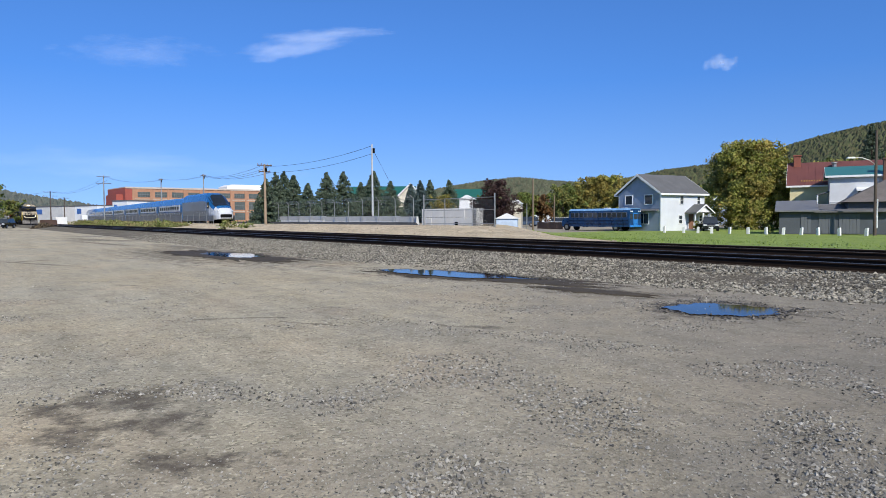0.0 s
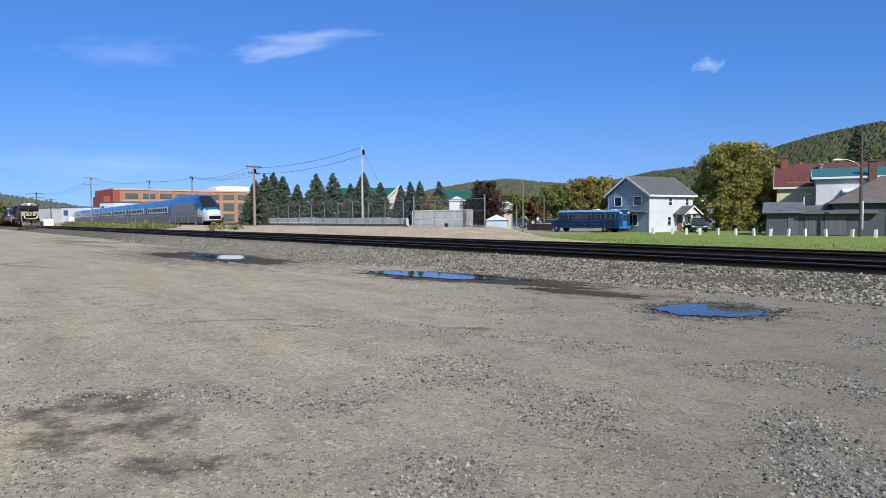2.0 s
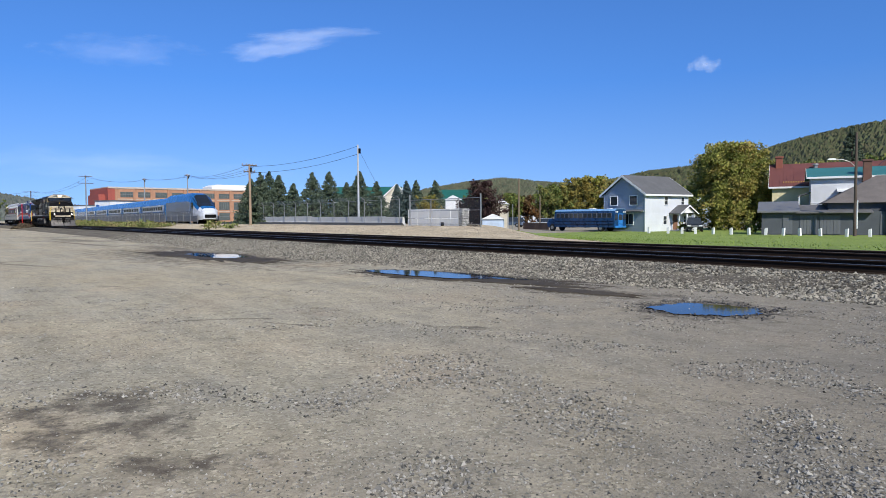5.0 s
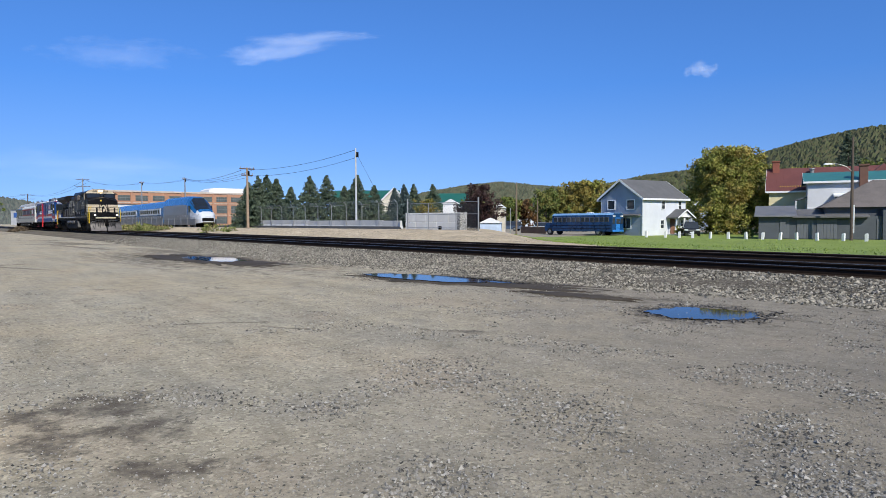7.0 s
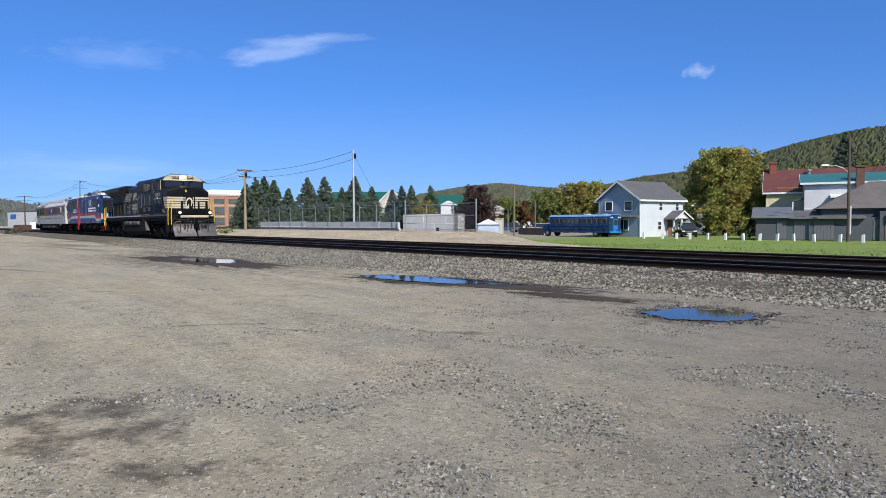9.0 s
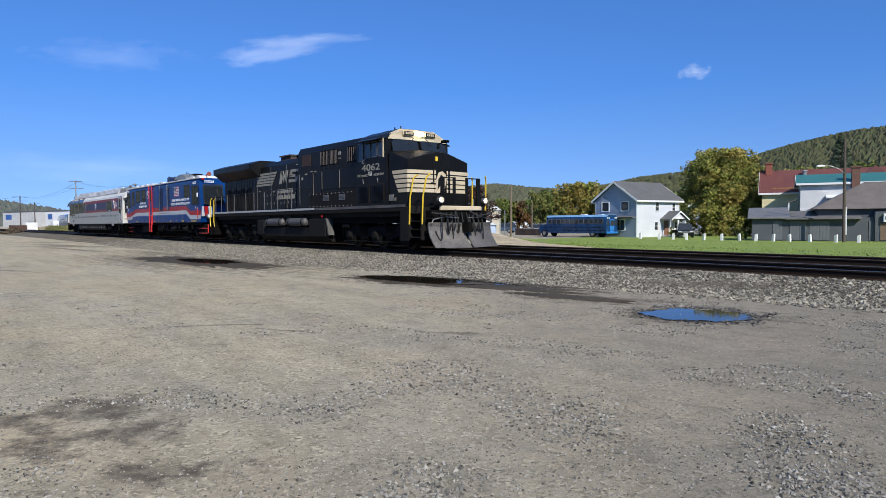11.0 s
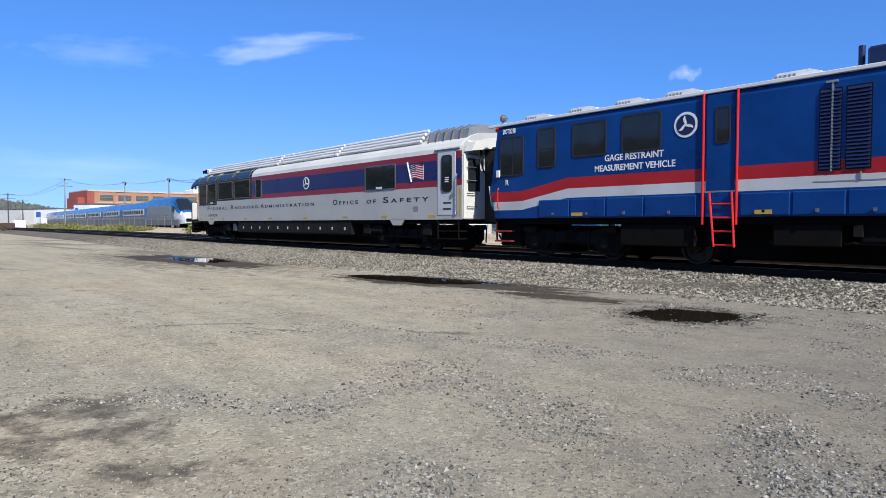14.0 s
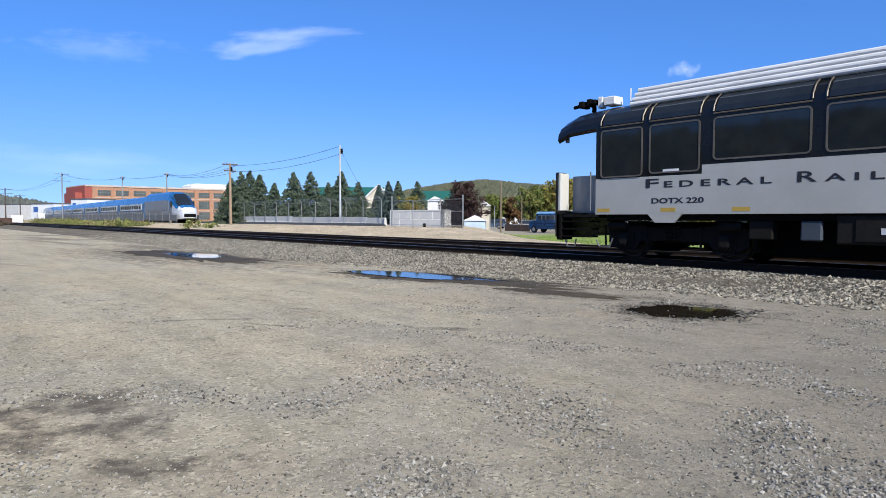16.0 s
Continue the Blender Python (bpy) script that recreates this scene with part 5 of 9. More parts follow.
    for x in (-22.9, -24.2, -30.6, -33.1, -34.5, -36.0, -37.6):
        bm = bmesh.new()
        prism(bm, [(x - 0.55, 3.88), (x + 0.55, 3.88), (x + 0.46, 4.03), (x + 0.25, 4.1), (x - 0.36, 4.1), (x - 0.48, 4.0)], "y", -1.15, 0.1)
        a = part("roof_unit", bm, ROOFWHITE, car, "white rooftop air conditioner")
        bm = bmesh.new()
        for k in range(5):
            box(bm, x - 0.42 + 0.09 * k, x - 0.37 + 0.09 * k, -1.162, -1.15, 3.93, 4.05)
        part("grille", bm, GREYBOX, a)
    bm = bmesh.new()
    prism(bm, [(-28.35, 3.88), (-25.6, 3.88), (-25.75, 4.12), (-26.3, 4.4), (-27.2, 4.4), (-28.25, 4.2)], "y", -0.95, 0.9)
    h = part("engine_hatch", bm, GREYBOX, car, "grey louvred engine hatch on the roof")
    bm = bmesh.new()
    for k in range(2):
        disc_profile(bm, (-27.0 + k * 0.75, 0.0, 4.4), (0, 0, 1), ((0, 0.34), (0.05, 0.34), (0.06, 0.28)), 18)
    for k in range(9):
        box(bm, -28.1 + 0.1 * k, -28.06 + 0.1 * k, -0.965, -0.95, 3.95, 4.1)
    pipe(bm, [(-26.2, -0.8, 4.4), (-26.0, -0.8, 4.5), (-25.4, -0.8, 4.35), (-25.35, -0.8, 3.9)], 0.02)
    part("fan_ring", bm, UNDER, h)
    bm = bmesh.new()
    rod(bm, (-29.5, -0.9, 3.86), (-29.5, -0.9, 4.42), 0.06, seg=10)
    box(bm, -29.35, -28.75, -1.1, 0.2, 3.88, 4.34, 0.04)
    rod(bm, (-28.6, -0.8, 4.3), (-28.6, 0.3, 4.3), 0.08)
    rod(bm, (-28.9, -0.5, 4.34), (-28.3, -0.5, 4.4), 0.05)
    part("exhaust_box", bm, NAVY, car, "dark blue exhaust silencer box")
    bm = bmesh.new()
    rod(bm, (-38.9, -1.2, 3.9), (-38.9, -1.2, 4.05), 0.02)
    disc_profile(bm, (-38.8, -1.2, 4.12), (-1, 0, 0.2), ((-0.05, 0.05), (0.05, 0.11), (0.12, 0.12)), 12)
    part("spot_lamp", bm, STEEL, car, "chrome spot lamp")
    for s in (-1, 1):
        # windows
        for x0, x1, z0, z1, extra in ((-38.72, -37.78, 2.36, 3.5, dict(bar=-38.2)), (-37.25, -36.6, 2.52, 3.62, dict(sash=3.05)), (-36.03, -34.95, 2.72, 3.62, {}), (-34.5, -33.42, 2.72, 3.64, {}),
                                      (-24.45, -23.35, 2.74, 3.54, {}), (-22.95, -21.82, 2.26, 3.42, dict(bar=-22.42))):
            side_window(car, x0, x1, z0, z1, s * 1.5, s, 0.1, 0.04, RUBBER, **extra)
        # door between red posts, with a ladder
        bm = boxes((-32.3, -31.66, s * 1.506 - 0.012, s * 1.506 + 0.012, 1.7, 3.8), bevel=0.008)
        d = part("door", bm, BLUE, car, "blue side door")
        side_window(d, -32.1, -31.76, 2.72, 3.52, s * 1.516, s, 0.08, 0.03)
        for x in (-32.36, -31.6):
            bm = bmesh.new()
            rod(bm, (x, s * 1.54, 0.95), (x, s * 1.54, 3.85), 0.028)
            part("door_post", bm, REDPAINT, car, "red grab post beside the door")
        bm = bmesh.new()
        for x, q in ((-32.2, -32.05), (-31.7, -31.6)):
            rod(bm, (x, s * 1.55, 1.65), (q, s * 1.62, 0.46), 0.026)
        for k in range(4):
            rod(bm, (-32.17 + 0.04 * k, s * 1.56, 1.4 - 0.3 * k), (-31.66 + 0.02 * k, s * 1.56, 1.4 - 0.3 * k), 0.02)
        part("ladder", bm, REDPAINT, car, "red boarding ladder")
        # louvre stacks
        for x0, x1 in ((-30.02, -29.62), (-29.55, -29.12), (-27.96, -27.62)):
            bm = boxes((x0, x1, s * 1.5 - 0.008, s * 1.5 + 0.008, 2.0, 3.58))
            lv = part("vent", bm, BLACK, car, "tall black louvred vent")
            bm = bmesh.new()
            for k in range(22):
                z = 2.03 + k * 0.07
                prism(bm, [(s * 1.508, z), (s * 1.54, z), (s * 1.508, z + 0.055)], "x", x0 + 0.02, x1 - 0.02)
            part("louvre", bm, NAVY, lv)
        bm = boxes((-30.1, -27.6, s * 1.503 - 0.004, s * 1.503 + 0.004, 1.78, 1.8), (-29.3, -29.27, s * 1.515 - 0.01, s * 1.515 + 0.01, 1.8, 1.95))
        for x in (-29.8, -28.05):
            box(bm, x, x + 0.03, s * 1.52 - 0.015, s * 1.52 + 0.015, 1.98, 3.7)
            box(bm, x - 0.1, x + 0.1, s * 1.52 - 0.02, s * 1.52 + 0.02, 3.68, 3.72)
        part("drain_pipe", bm, GREYBOX, car)
        # blue side boxes between the trucks
        edges = [-37.2, -36.1, -34.95, -33.85, -32.5]
        for a, b in list(zip(edges, edges[1:])) + list(zip([-31.55, -30.5, -29.5, -28.55, -27.55, -26.55, -25.45], [-30.5, -29.5, -28.55, -27.55, -26.55, -25.45, -24.3])):
            bm = boxes((a + 0.02, b - 0.02, s * 1.5 - 0.03, s * 1.5 + 0.06, 1.14, 1.62), bevel=0.02)
            bx = part("side_box", bm, BLUE, car, "blue equipment box door")
            bm = boxes(((a + b) / 2 - 0.03, (a + b) / 2 + 0.03, s * 1.56 - 0.01, s * 1.56 + 0.015, 1.2, 1.27))
            part("latch", bm, STEEL, bx)
        for x in (-36.0, -31.2, -27.4, -24.8):
            bm = boxes((x, x + 0.35, s * 1.565 - 0.005, s * 1.565 + 0.012, 1.17, 1.26))
            part("reflector", bm, AMBER, car, "amber reflector plate")
        bm = boxes((-23.2, -22.2, s * 1.505 - 0.005, s * 1.505 + 0.005, 1.16, 1.24))
        part("sill_plate", bm, AMBER, car)
        for x in (-21.8, -38.75):
            part("grab_iron", pipe(bmesh.new(), [(x, s * 1.53, 1.4), (x, s * 1.57, 1.45), (x, s * 1.57, 1.98), (x, s * 1.53, 2.02)], 0.018), REDPAINT, car)
        bm = boxes((-21.78, -21.7, s * 1.54, s * 1.54 + 0.06 * s if s > 0 else s * 1.6, 2.7, 2.95)) if s > 0 else boxes((-21.78, -21.68, -1.62, -1.54, 2.68, 2.95), bevel=0.02)
        part("mirror", bm, ROOFWHITE, car, "white rear-view mirror")
        bm = boxes((-38.85, -38.7, s * 1.53 - 0.03, s * 1.53 + 0.03, 2.33, 2.55), bevel=0.02)
        part("mirror", bm, ROOFWHITE, car, "white rear-view mirror")
    # underbody
    part("underframe", boxes((-38.6, -21.8, -1.35, 1.35, 0.95, 1.14), bevel=0.03), UNDER, car)
    for r in ((-34.6, -32.6, -1.4, 1.4, 0.42, 0.96), (-30.9, -29.6, -1.4, 1.4, 0.5, 0.96), (-28.2, -26.6, -1.3, 1.3, 0.45, 0.96), (-35.0, -25.8, -0.6, 0.6, 0.16, 0.95), (-29.3, -28.5, -1.35, -0.5, 0.6, 0.96), (-26.4, -25.9, -1.35, -0.5, 0.55, 0.96)):
        part("underfloor_box", boxes(r, bevel=0.03), UNDER, car)
    bm = bmesh.new()
    for x in (-26.6, -25.9, -24.3, -23.3, -29.4):
        box(bm, x, x + 0.15, -1.45, -1.38, 0.72, 0.95)
    pipe(bm, [(-31.0, -1.3, 0.6), (-24.0, -1.3, 0.55)], 0.03)
    for x in (-27.3, -24.9):
        disc_profile(bm, (x, -1.4, 0.7), (1, 0, 0), ((0, 0.05), (0.05, 0.13), (0.6, 0.13), (0.65, 0.05)), 12)
    part("brake_gear", bm, TRUCK, car)
    wheelset(car, -32.85, 0.42)
    truck(car, -36.4, (-37.6, -35.2), 0.44, 1.0, False)
    truck(car, -24.2, (-25.4, -23.0), 0.44, 1.0, False)
    # painted writing on the near side
    y = -1.505
    flag(car, -26.55, 2.86, 1.0, 0.66, y)
    roundel(car, -32.8, 3.22, 0.29, y)
    lettering("FEDERAL RAILROAD ADMINISTRATION", 0.22, WHITELET, car, on_side(-27.05, y, 2.54), width=3.5)
    lettering("OFFICE OF RESEARCH AND DEVELOPMENT", 0.22, WHITELET, car, on_side(-27.25, y, 2.29), width=3.9)
    lettering("GAGE RESTRAINT", 0.22, WHITELET, car, on_side(-35.0, y, 2.55), width=1.65)
    lettering("MEASUREMENT VEHICLE", 0.22, WHITELET, car, on_side(-35.3, y, 2.3), width=2.25)
    lettering("DOTX218", 0.2, WHITELET, car, on_side(-22.8, y, 3.53), width=0.62)
    lettering("DOTX218", 0.2, WHITELET, car, on_side(-38.6, y, 3.6), width=0.5)
    lettering("F", 0.22, WHITELET, car, on_side(-22.32, y, 1.97))
    lettering("R", 0.22, WHITELET, car, on_side(-38.5, y, 2.1))
    return car


BLUE_CAR = measurement_car()


# ---- the silver inspection coach with a glazed observation end ----
SILVER = mat("pale_silver_coach_paint", (0.46, 0.455, 0.42), 0.36, 0.1, 0.1, 0.6, 14.0, 0.03)
CREAM = mat("pale_cream_roof_paint", (0.66, 0.65, 0.59), 0.45, 0.0, 0.12, 0.7, 14.0, 0.04)
COACHBLUE = mat("coach_navy_band", (0.01, 0.016, 0.1), 0.3, 0.0, 0.18, 0.7, 14.0, 0.03)
COACHRED = mat("coach_maroon_band", (0.25, 0.014, 0.028), 0.33, 0.0, 0.18, 0.7, 14.0, 0.03)
BLACKGLOSS = mat("gloss_black_coach_paint", (0.007, 0.007, 0.0075), 0.25, 0.0, 0.3, 0.8, 14.0, 0.03)
DARKLET = mat("near_black_lettering", (0.02, 0.02, 0.025), 0.5, 0.0, 0.1, 3.0, 30.0, 0.0)


def inspection_coach():
    car = thing("inspection_coach", "silver passenger coach with navy and maroon bands, glazed black end", "passenger coach")
    W = 1.525
    roof = [(1.525, 3.3), (1.5, 3.45), (1.38, 3.62), (1.1, 3.8), (0.7, 3.92), (0.0, 3.97)]
    def section(x, zs, rf):
        near = [(x, -W, z) for z in zs] + [(x, -y, z) for y, z in rf[1:]]
        return near + [(p[0], -p[1], p[2]) for p in reversed(near[:-1])]
    zs = (1.1, 2.19, 2.4, 3.06, 3.3)
    rings = [section(x, zs, roof) for x in (-56.3, -40.5)] + [section(-40.4, [z for z in zs], [(y * 0.985, z) for y, z in roof])]
    n = len(rings[0])
    half = [0, 1, 2, 1] + [3] * 5
    bands = half + half[::-1] + [0]
    banded("body", rings, bands[:n], [SILVER, COACHRED, COACHBLUE, CREAM], car, "silver side with a navy band between maroon lines")
    rings = [section(x, (1.1, 2.0, 2.4, 3.06, 3.28), roof) for x in (-63.85, -61.0)]
    banded("observation_body", rings, ([0, 1, 1, 1] + [1] * 10 + [1, 1, 1, 0, 0])[:n], [SILVER, BLACKGLOSS], car, "black glazed observation section")
    rings = [section(x, (1.1, 2.2, 2.4, 3.06, 3.28), roof) for x in (-61.0, -56.3)]
    banded("observation_body", rings, ([0, 1, 1, 1] + [1] * 10 + [1, 1, 1, 0, 0])[:n], [SILVER, BLACKGLOSS], car, "black glazed observation section")
    # rear hood over the open platform
    bm = bmesh.new()
    outer = [(-y, z) for y, z in roof] + [(y, z) for y, z in reversed(roof[:-1])]
    inner = [(u * 0.95, v - 0.08) for u, v in reversed(outer)]
    loft(bm, [[(x, u, v - d) for u, v in outer + inner] for x, d in ((-63.85, 0.0), (-64.7, 0.05), (-65.1, 0.2))])
    part("platform_hood", bm, BLACKGLOSS, car, "black curved hood over the rear platform")
    trim = mat("bronze_window_trim", (0.2, 0.17, 0.13), 0.4, 0.6, 0.2)
    pan = [(-63.7, -62.5, 1.98), (-62.32, -61.05, 2.02), (-60.75, -58.75, 2.24), (-58.5, -56.5, 2.24)]
    for s in (-1, 1):
        for x0, x1, zb in pan:
            side_window(car, x0, x1, zb + 0.04, 3.22, s * W, s, 0.1, 0.035, trim)
            # curved roof light over each window
            bm = bmesh.new()
            arc = [(1.535, 3.34), (1.512, 3.46), (1.39, 3.635), (1.2, 3.76)]
            loft(bm, [[(x, s * u, v) for u, v in arc] + [(x, s * (u - 0.04), v - 0.03) for u, v in reversed(arc)] for x in (x0 + 0.05, x1 - 0.05)])
            w = part("roof_light", bm, GLASS, car, "curved dark roof light")
            bm = bmesh.new()
            for x in (x0, x1):
                pipe(bm, [(x, s * (u + 0.008), v + 0.008) for u, v in arc], 0.018)
            pipe(bm, [(x0, s * 1.54, 3.3), (x1, s * 1.54, 3.3)], 0.018)
            part("trim", bm, trim, w)
        side_window(car, -55.8, -55.15, 2.24, 3.16, s * W, s, 0.06, 0.04, STEEL)
        side_window(car, -45.95, -43.95, 2.2, 3.13, s * W, s, 0.1, 0.045, STEEL)
        bm = boxes((-45.2, -44.8, s * W - 0.02, s * W + 0.02, 2.25, 2.33), (-61.95, -61.55, s * W - 0.02, s * W + 0.02, 2.08, 2.15))
        part("notice", bm, WHITELET, car, "small white notice in the window")
        # entrance door at the front
        bm = boxes((-41.6, -40.7, s * W - 0.012, s * W + 0.014, 1.24, 3.36), bevel=0.01)
        d = part("door", bm, BANDWHITE, car, "pale side door with a tall window")
        side_window(d, -41.38, -40.86, 2.0, 3.2, s * (W + 0.014), s, 0.12, 0.035)
        bm = bmesh.new()
        for z in (2.45, 2.38, 2.32):
            box(bm, -41.2, -41.02, s * (W + 0.03) - 0.004, s * (W + 0.03) + 0.004, z, z + 0.035)
        part("notice", bm, WHITELET, d)
        bm = bmesh.new()
        pipe(bm, [(-40.82, s * (W + 0.02), 1.85), (-40.82, s * (W + 0.06), 1.88), (-40.82, s * (W + 0.06), 2.0)], 0.02)
        part("handle", bm, STEEL, d)
        bm = bmesh.new()
        pipe(bm, [(-40.6, s * (W + 0.02), 1.3), (-40.6, s * (W + 0.07), 1.36), (-40.6, s * (W + 0.07), 2.5), (-40.6, s * (W + 0.02), 2.56)], 0.02)
        part("grab_iron", bm, STEEL, car)
        bm = boxes((-40.53, -40.45, s * W - 0.004, s * W + 0.006, 1.2, 2.1))
        part("edge_stripe", bm, AMBER, car, "yellow reflective strip at the corner")
        bm = boxes((-41.75, -40.5, s * W - 0.01, s * (W + 0.03) if s > 0 else s * W + 0.01, 3.36, 3.4)) if s > 0 else boxes((-41.75, -40.5, -1.56, -1.51, 3.36, 3.4))
        part("drip_rail", bm, STEEL, car)
        # reflector plates and skirts
        for x in (-63.8, -62.0, -60.3, -57.3, -54.4, -50.9, -47.6, -44.9, -42.1):
            bm = boxes((x, x + 0.38, s * W - 0.004, s * W + 0.008, 1.16, 1.25))
            part("reflector", bm, AMBER, car, "amber reflector plate")
        for x in (-43.9, -61.9):
            bm = bmesh.new()
            prism(bm, [(x - 0.45, 1.11), (x + 0.45, 1.11), (x + 0.25, 0.9), (x - 0.25, 0.9)], "y", *sorted((s * W, s * (W - 0.05))))
            part("skirt_tab", bm, SILVER, car)
        bm = boxes((-58.3, -47.05, *sorted((s * 1.05, s * 1.45)), 0.5, 1.08), bevel=0.03)
        eb = part("equipment_skirt", bm, DUSTY, car, "dark equipment boxes under the floor")
        for x in np.arange(-58.0, -47.4, 1.0):
            bm = boxes((x + 0.03, x + 0.95, s * 1.46 - 0.012, s * 1.46 + 0.012, 0.56, 1.03), bevel=0.008)
            part("box_door", bm, DUSTY, eb)
            bm = boxes((x + 0.45, x + 0.53, s * 1.475 - 0.006, s * 1.475 + 0.006, 0.7, 0.82))
            part("tag", bm, BANDWHITE, eb)
    # front end: folded diaphragm, ladder, lamp
    bm = boxes((-40.42, -40.3, -1.5, 1.5, 1.1, 3.2), (-40.42, -40.32, -1.3, 1.3, 3.2, 3.62), bevel=0.03)
    part("end_wall", bm, CREAM, car, "cream end wall")
    bm = boxes((-40.3, -39.75, -0.62, -0.5, 1.0, 3.3), (-40.3, -39.75, 0.5, 0.62, 1.0, 3.3), (-40.3, -39.75, -0.62, 0.62, 3.3, 3.42), bevel=0.02)
    part("diaphragm", bm, RUBBER, car, "black rubber gangway diaphragm")
    for k in range(5):
        z = 1.5 + 0.42 * k
        part("rung", pipe(bmesh.new(), [(-40.3, -1.4, z), (-40.22, -1.4, z), (-40.22, -1.0, z), (-40.3, -1.0, z)], 0.016), STEEL, car)
    bm = boxes((-40.3, -40.28, -1.35, -0.85, 2.0, 3.05))
    part("end_window", bm, GLASS, car, "dark end window")
    bm = bmesh.new()
    disc_profile(bm, (-40.32, -1.1, 3.4), (1, 0, 0), ((0, 0.09), (0.06, 0.09), (0.09, 0.06)), 12)
    part("marker_lamp", bm, RED_LENS, car, "red marker lamp")
    bm = bmesh.new()
    disc_profile(bm, (-40.3, -0.75, 3.45), (1, 0, 0), ((0, 0.1), (0.14, 0.13), (0.2, 0.1)), 12)
    hose(bm, -40.2, -0.9, 3.4, 1, 0.8, 0.3)
    part("jumper_cable", bm, RUBBER, car)
    bm = bmesh.new()
    prism(bm, [(-1.5, 3.25), (-1.35, 3.55), (-0.6, 3.72), (0.6, 3.72), (1.35, 3.55), (1.5, 3.25), (0.55, 3.38), (-0.55, 3.38)], "x", -40.32, -39.95)
    part("end_canopy", bm, CREAM, car)
    bm = bmesh.new()
    for k in range(3):
        box(bm, -41.6, -40.6, -1.5, -1.1, 0.45 + 0.25 * k, 0.49 + 0.25 * k)
    pipe(bm, [(-41.62, -1.5, 1.1), (-41.62, -1.5, 0.45)], 0.025), pipe(bm, [(-40.58, -1.5, 1.1), (-40.58, -1.5, 0.45)], 0.025)
    part("step", bm, UNDER, car, "steel boarding steps under the door")
    # roof ducts and air conditioner housing
    for s in (-1, 1):
        for k, (y, z) in enumerate(((1.17, 3.84), (1.06, 3.97), (0.95, 4.1), (0.82, 4.23))):
            bm = bmesh.new()
            for a, b in ((-63.1, -54.0), (-53.9, -48.5), (-48.4, -42.9)):
                disc_profile(bm, (a, s * y, z), (1, 0, 0), ((0, 0.03), (0.02, 0.062), (b - a - 0.02, 0.062), (b - a, 0.03)), 10)
            part("roof_duct", bm, ROOFWHITE, car, "long white pipe along the roof")
        bm = bmesh.new()
        for x in np.arange(-62.5, -43, 2.2):
            pipe(bm, [(x, s * 1.2, 3.76), (x, s * 0.8, 4.2)], 0.025)
        part("duct_bracket", bm, STEEL, car)
    bm = boxes((-62.8, -42.9, -0.75, 0.75, 3.9, 4.18), bevel=0.06)
    part("duct_casing", bm, ROOFWHITE, car)
    bm = bmesh.new()
    prism(bm, [(-1.2, 3.7), (-1.1, 4.05), (-0.7, 4.22), (0.7, 4.22), (1.1, 4.05), (1.2, 3.7)], "x", -42.55, -40.5)
    u = part("roof_unit", bm, GREYBOX, car, "galvanised air conditioning housing")
    bm = bmesh.new()
    for x in np.arange(-42.5, -40.5, 0.4):
        prism(bm, [(-1.24, 3.7), (-1.14, 4.07), (-0.7, 4.26), (-0.7, 4.2), (-1.08, 4.03), (-1.18, 3.7)], "x", x, x + 0.05)
    part("rib", bm, STEEL, u)
    # platform at the rear: gates, steps, railings, track camera
    bm = boxes((-65.15, -63.8, -1.45, 1.45, 1.02, 1.14), (-65.2, -65.05, -1.5, 1.5, 0.5, 1.2), bevel=0.02)
    part("rear_platform", bm, BLACKGLOSS, car)
    for s in (-1, 1):
        bm = boxes((-65.2, -65.12, *sorted((s * 1.5, s * 1.1)), 1.2, 2.25), bevel=0.02)
        part("gate_post", bm, BLACKGLOSS, car)
        bm = boxes((-65.12, -65.02, *sorted((s * 1.48, s * 1.12)), 1.2, 2.22), bevel=0.02)
        part("end_panel", bm, CREAM, car, "cream platform end panel")
        bm = boxes((-65.0, -64.1, *sorted((s * 0.95, s * 0.99)), 1.15, 2.15), bevel=0.01)
        # shade under the hood is put into the gate's grey
        part("platform_gate", bm, mat("shaded_gate_grey", (0.3, 0.3, 0.29), 0.5), car, "platform gate panel coloured grey as if shaded")
        bm = boxes((-65.21, -65.12, s * 1.44 - 0.04, s * 1.44 + 0.04, 1.1, 1.45))
        part("reflector", bm, AMBER, car)
        bm = bmesh.new()
        for k in range(4):
            box(bm, -64.95, -64.1, *sorted((s * 1.48, s * (1.05 - 0.05 * k))), 0.5 + 0.2 * k, 0.54 + 0.2 * k)
        box(bm, -65.15, -64.98, *sorted((s * 1.5, s * 1.0)), 0.42, 1.15, 0.02)
        part("step", bm, UNDER, car)
        for pts in ([(-64.0, s * 1.54, 1.2), (-64.0, s * 1.54, 2.2)], [(-64.9, s * 1.4, 0.45), (-64.85, s * 1.4, 0.25), (-64.6, s * 1.4, 0.25), (-64.55, s * 1.4, 0.45)],
                    [(-63.9, s * 1.4, 0.45), (-63.8, s * 1.4, 0.28), (-63.5, s * 1.4, 0.28), (-63.4, s * 1.4, 0.5)]):
            part("grab_iron", pipe(bmesh.new(), pts, 0.02), STEEL, car)
    bm = bmesh.new()
    rod(bm, (-64.6, -0.6, 3.9), (-64.6, -0.6, 4.1), 0.06)
    for k in range(4):
        box(bm, -64.95 + 0.2 * k, -64.8 + 0.2 * k, -0.85 + 0.08 * (k % 2), -0.5, 4.02 + 0.03 * (k % 3), 4.2 + 0.05 * (k % 2), 0.02)
    rod(bm, (-65.2, -0.7, 4.08), (-64.4, -0.7, 4.16), 0.05)
    part("camera_cluster", bm, UNDER, car, "dark cluster of track cameras on the roof end")
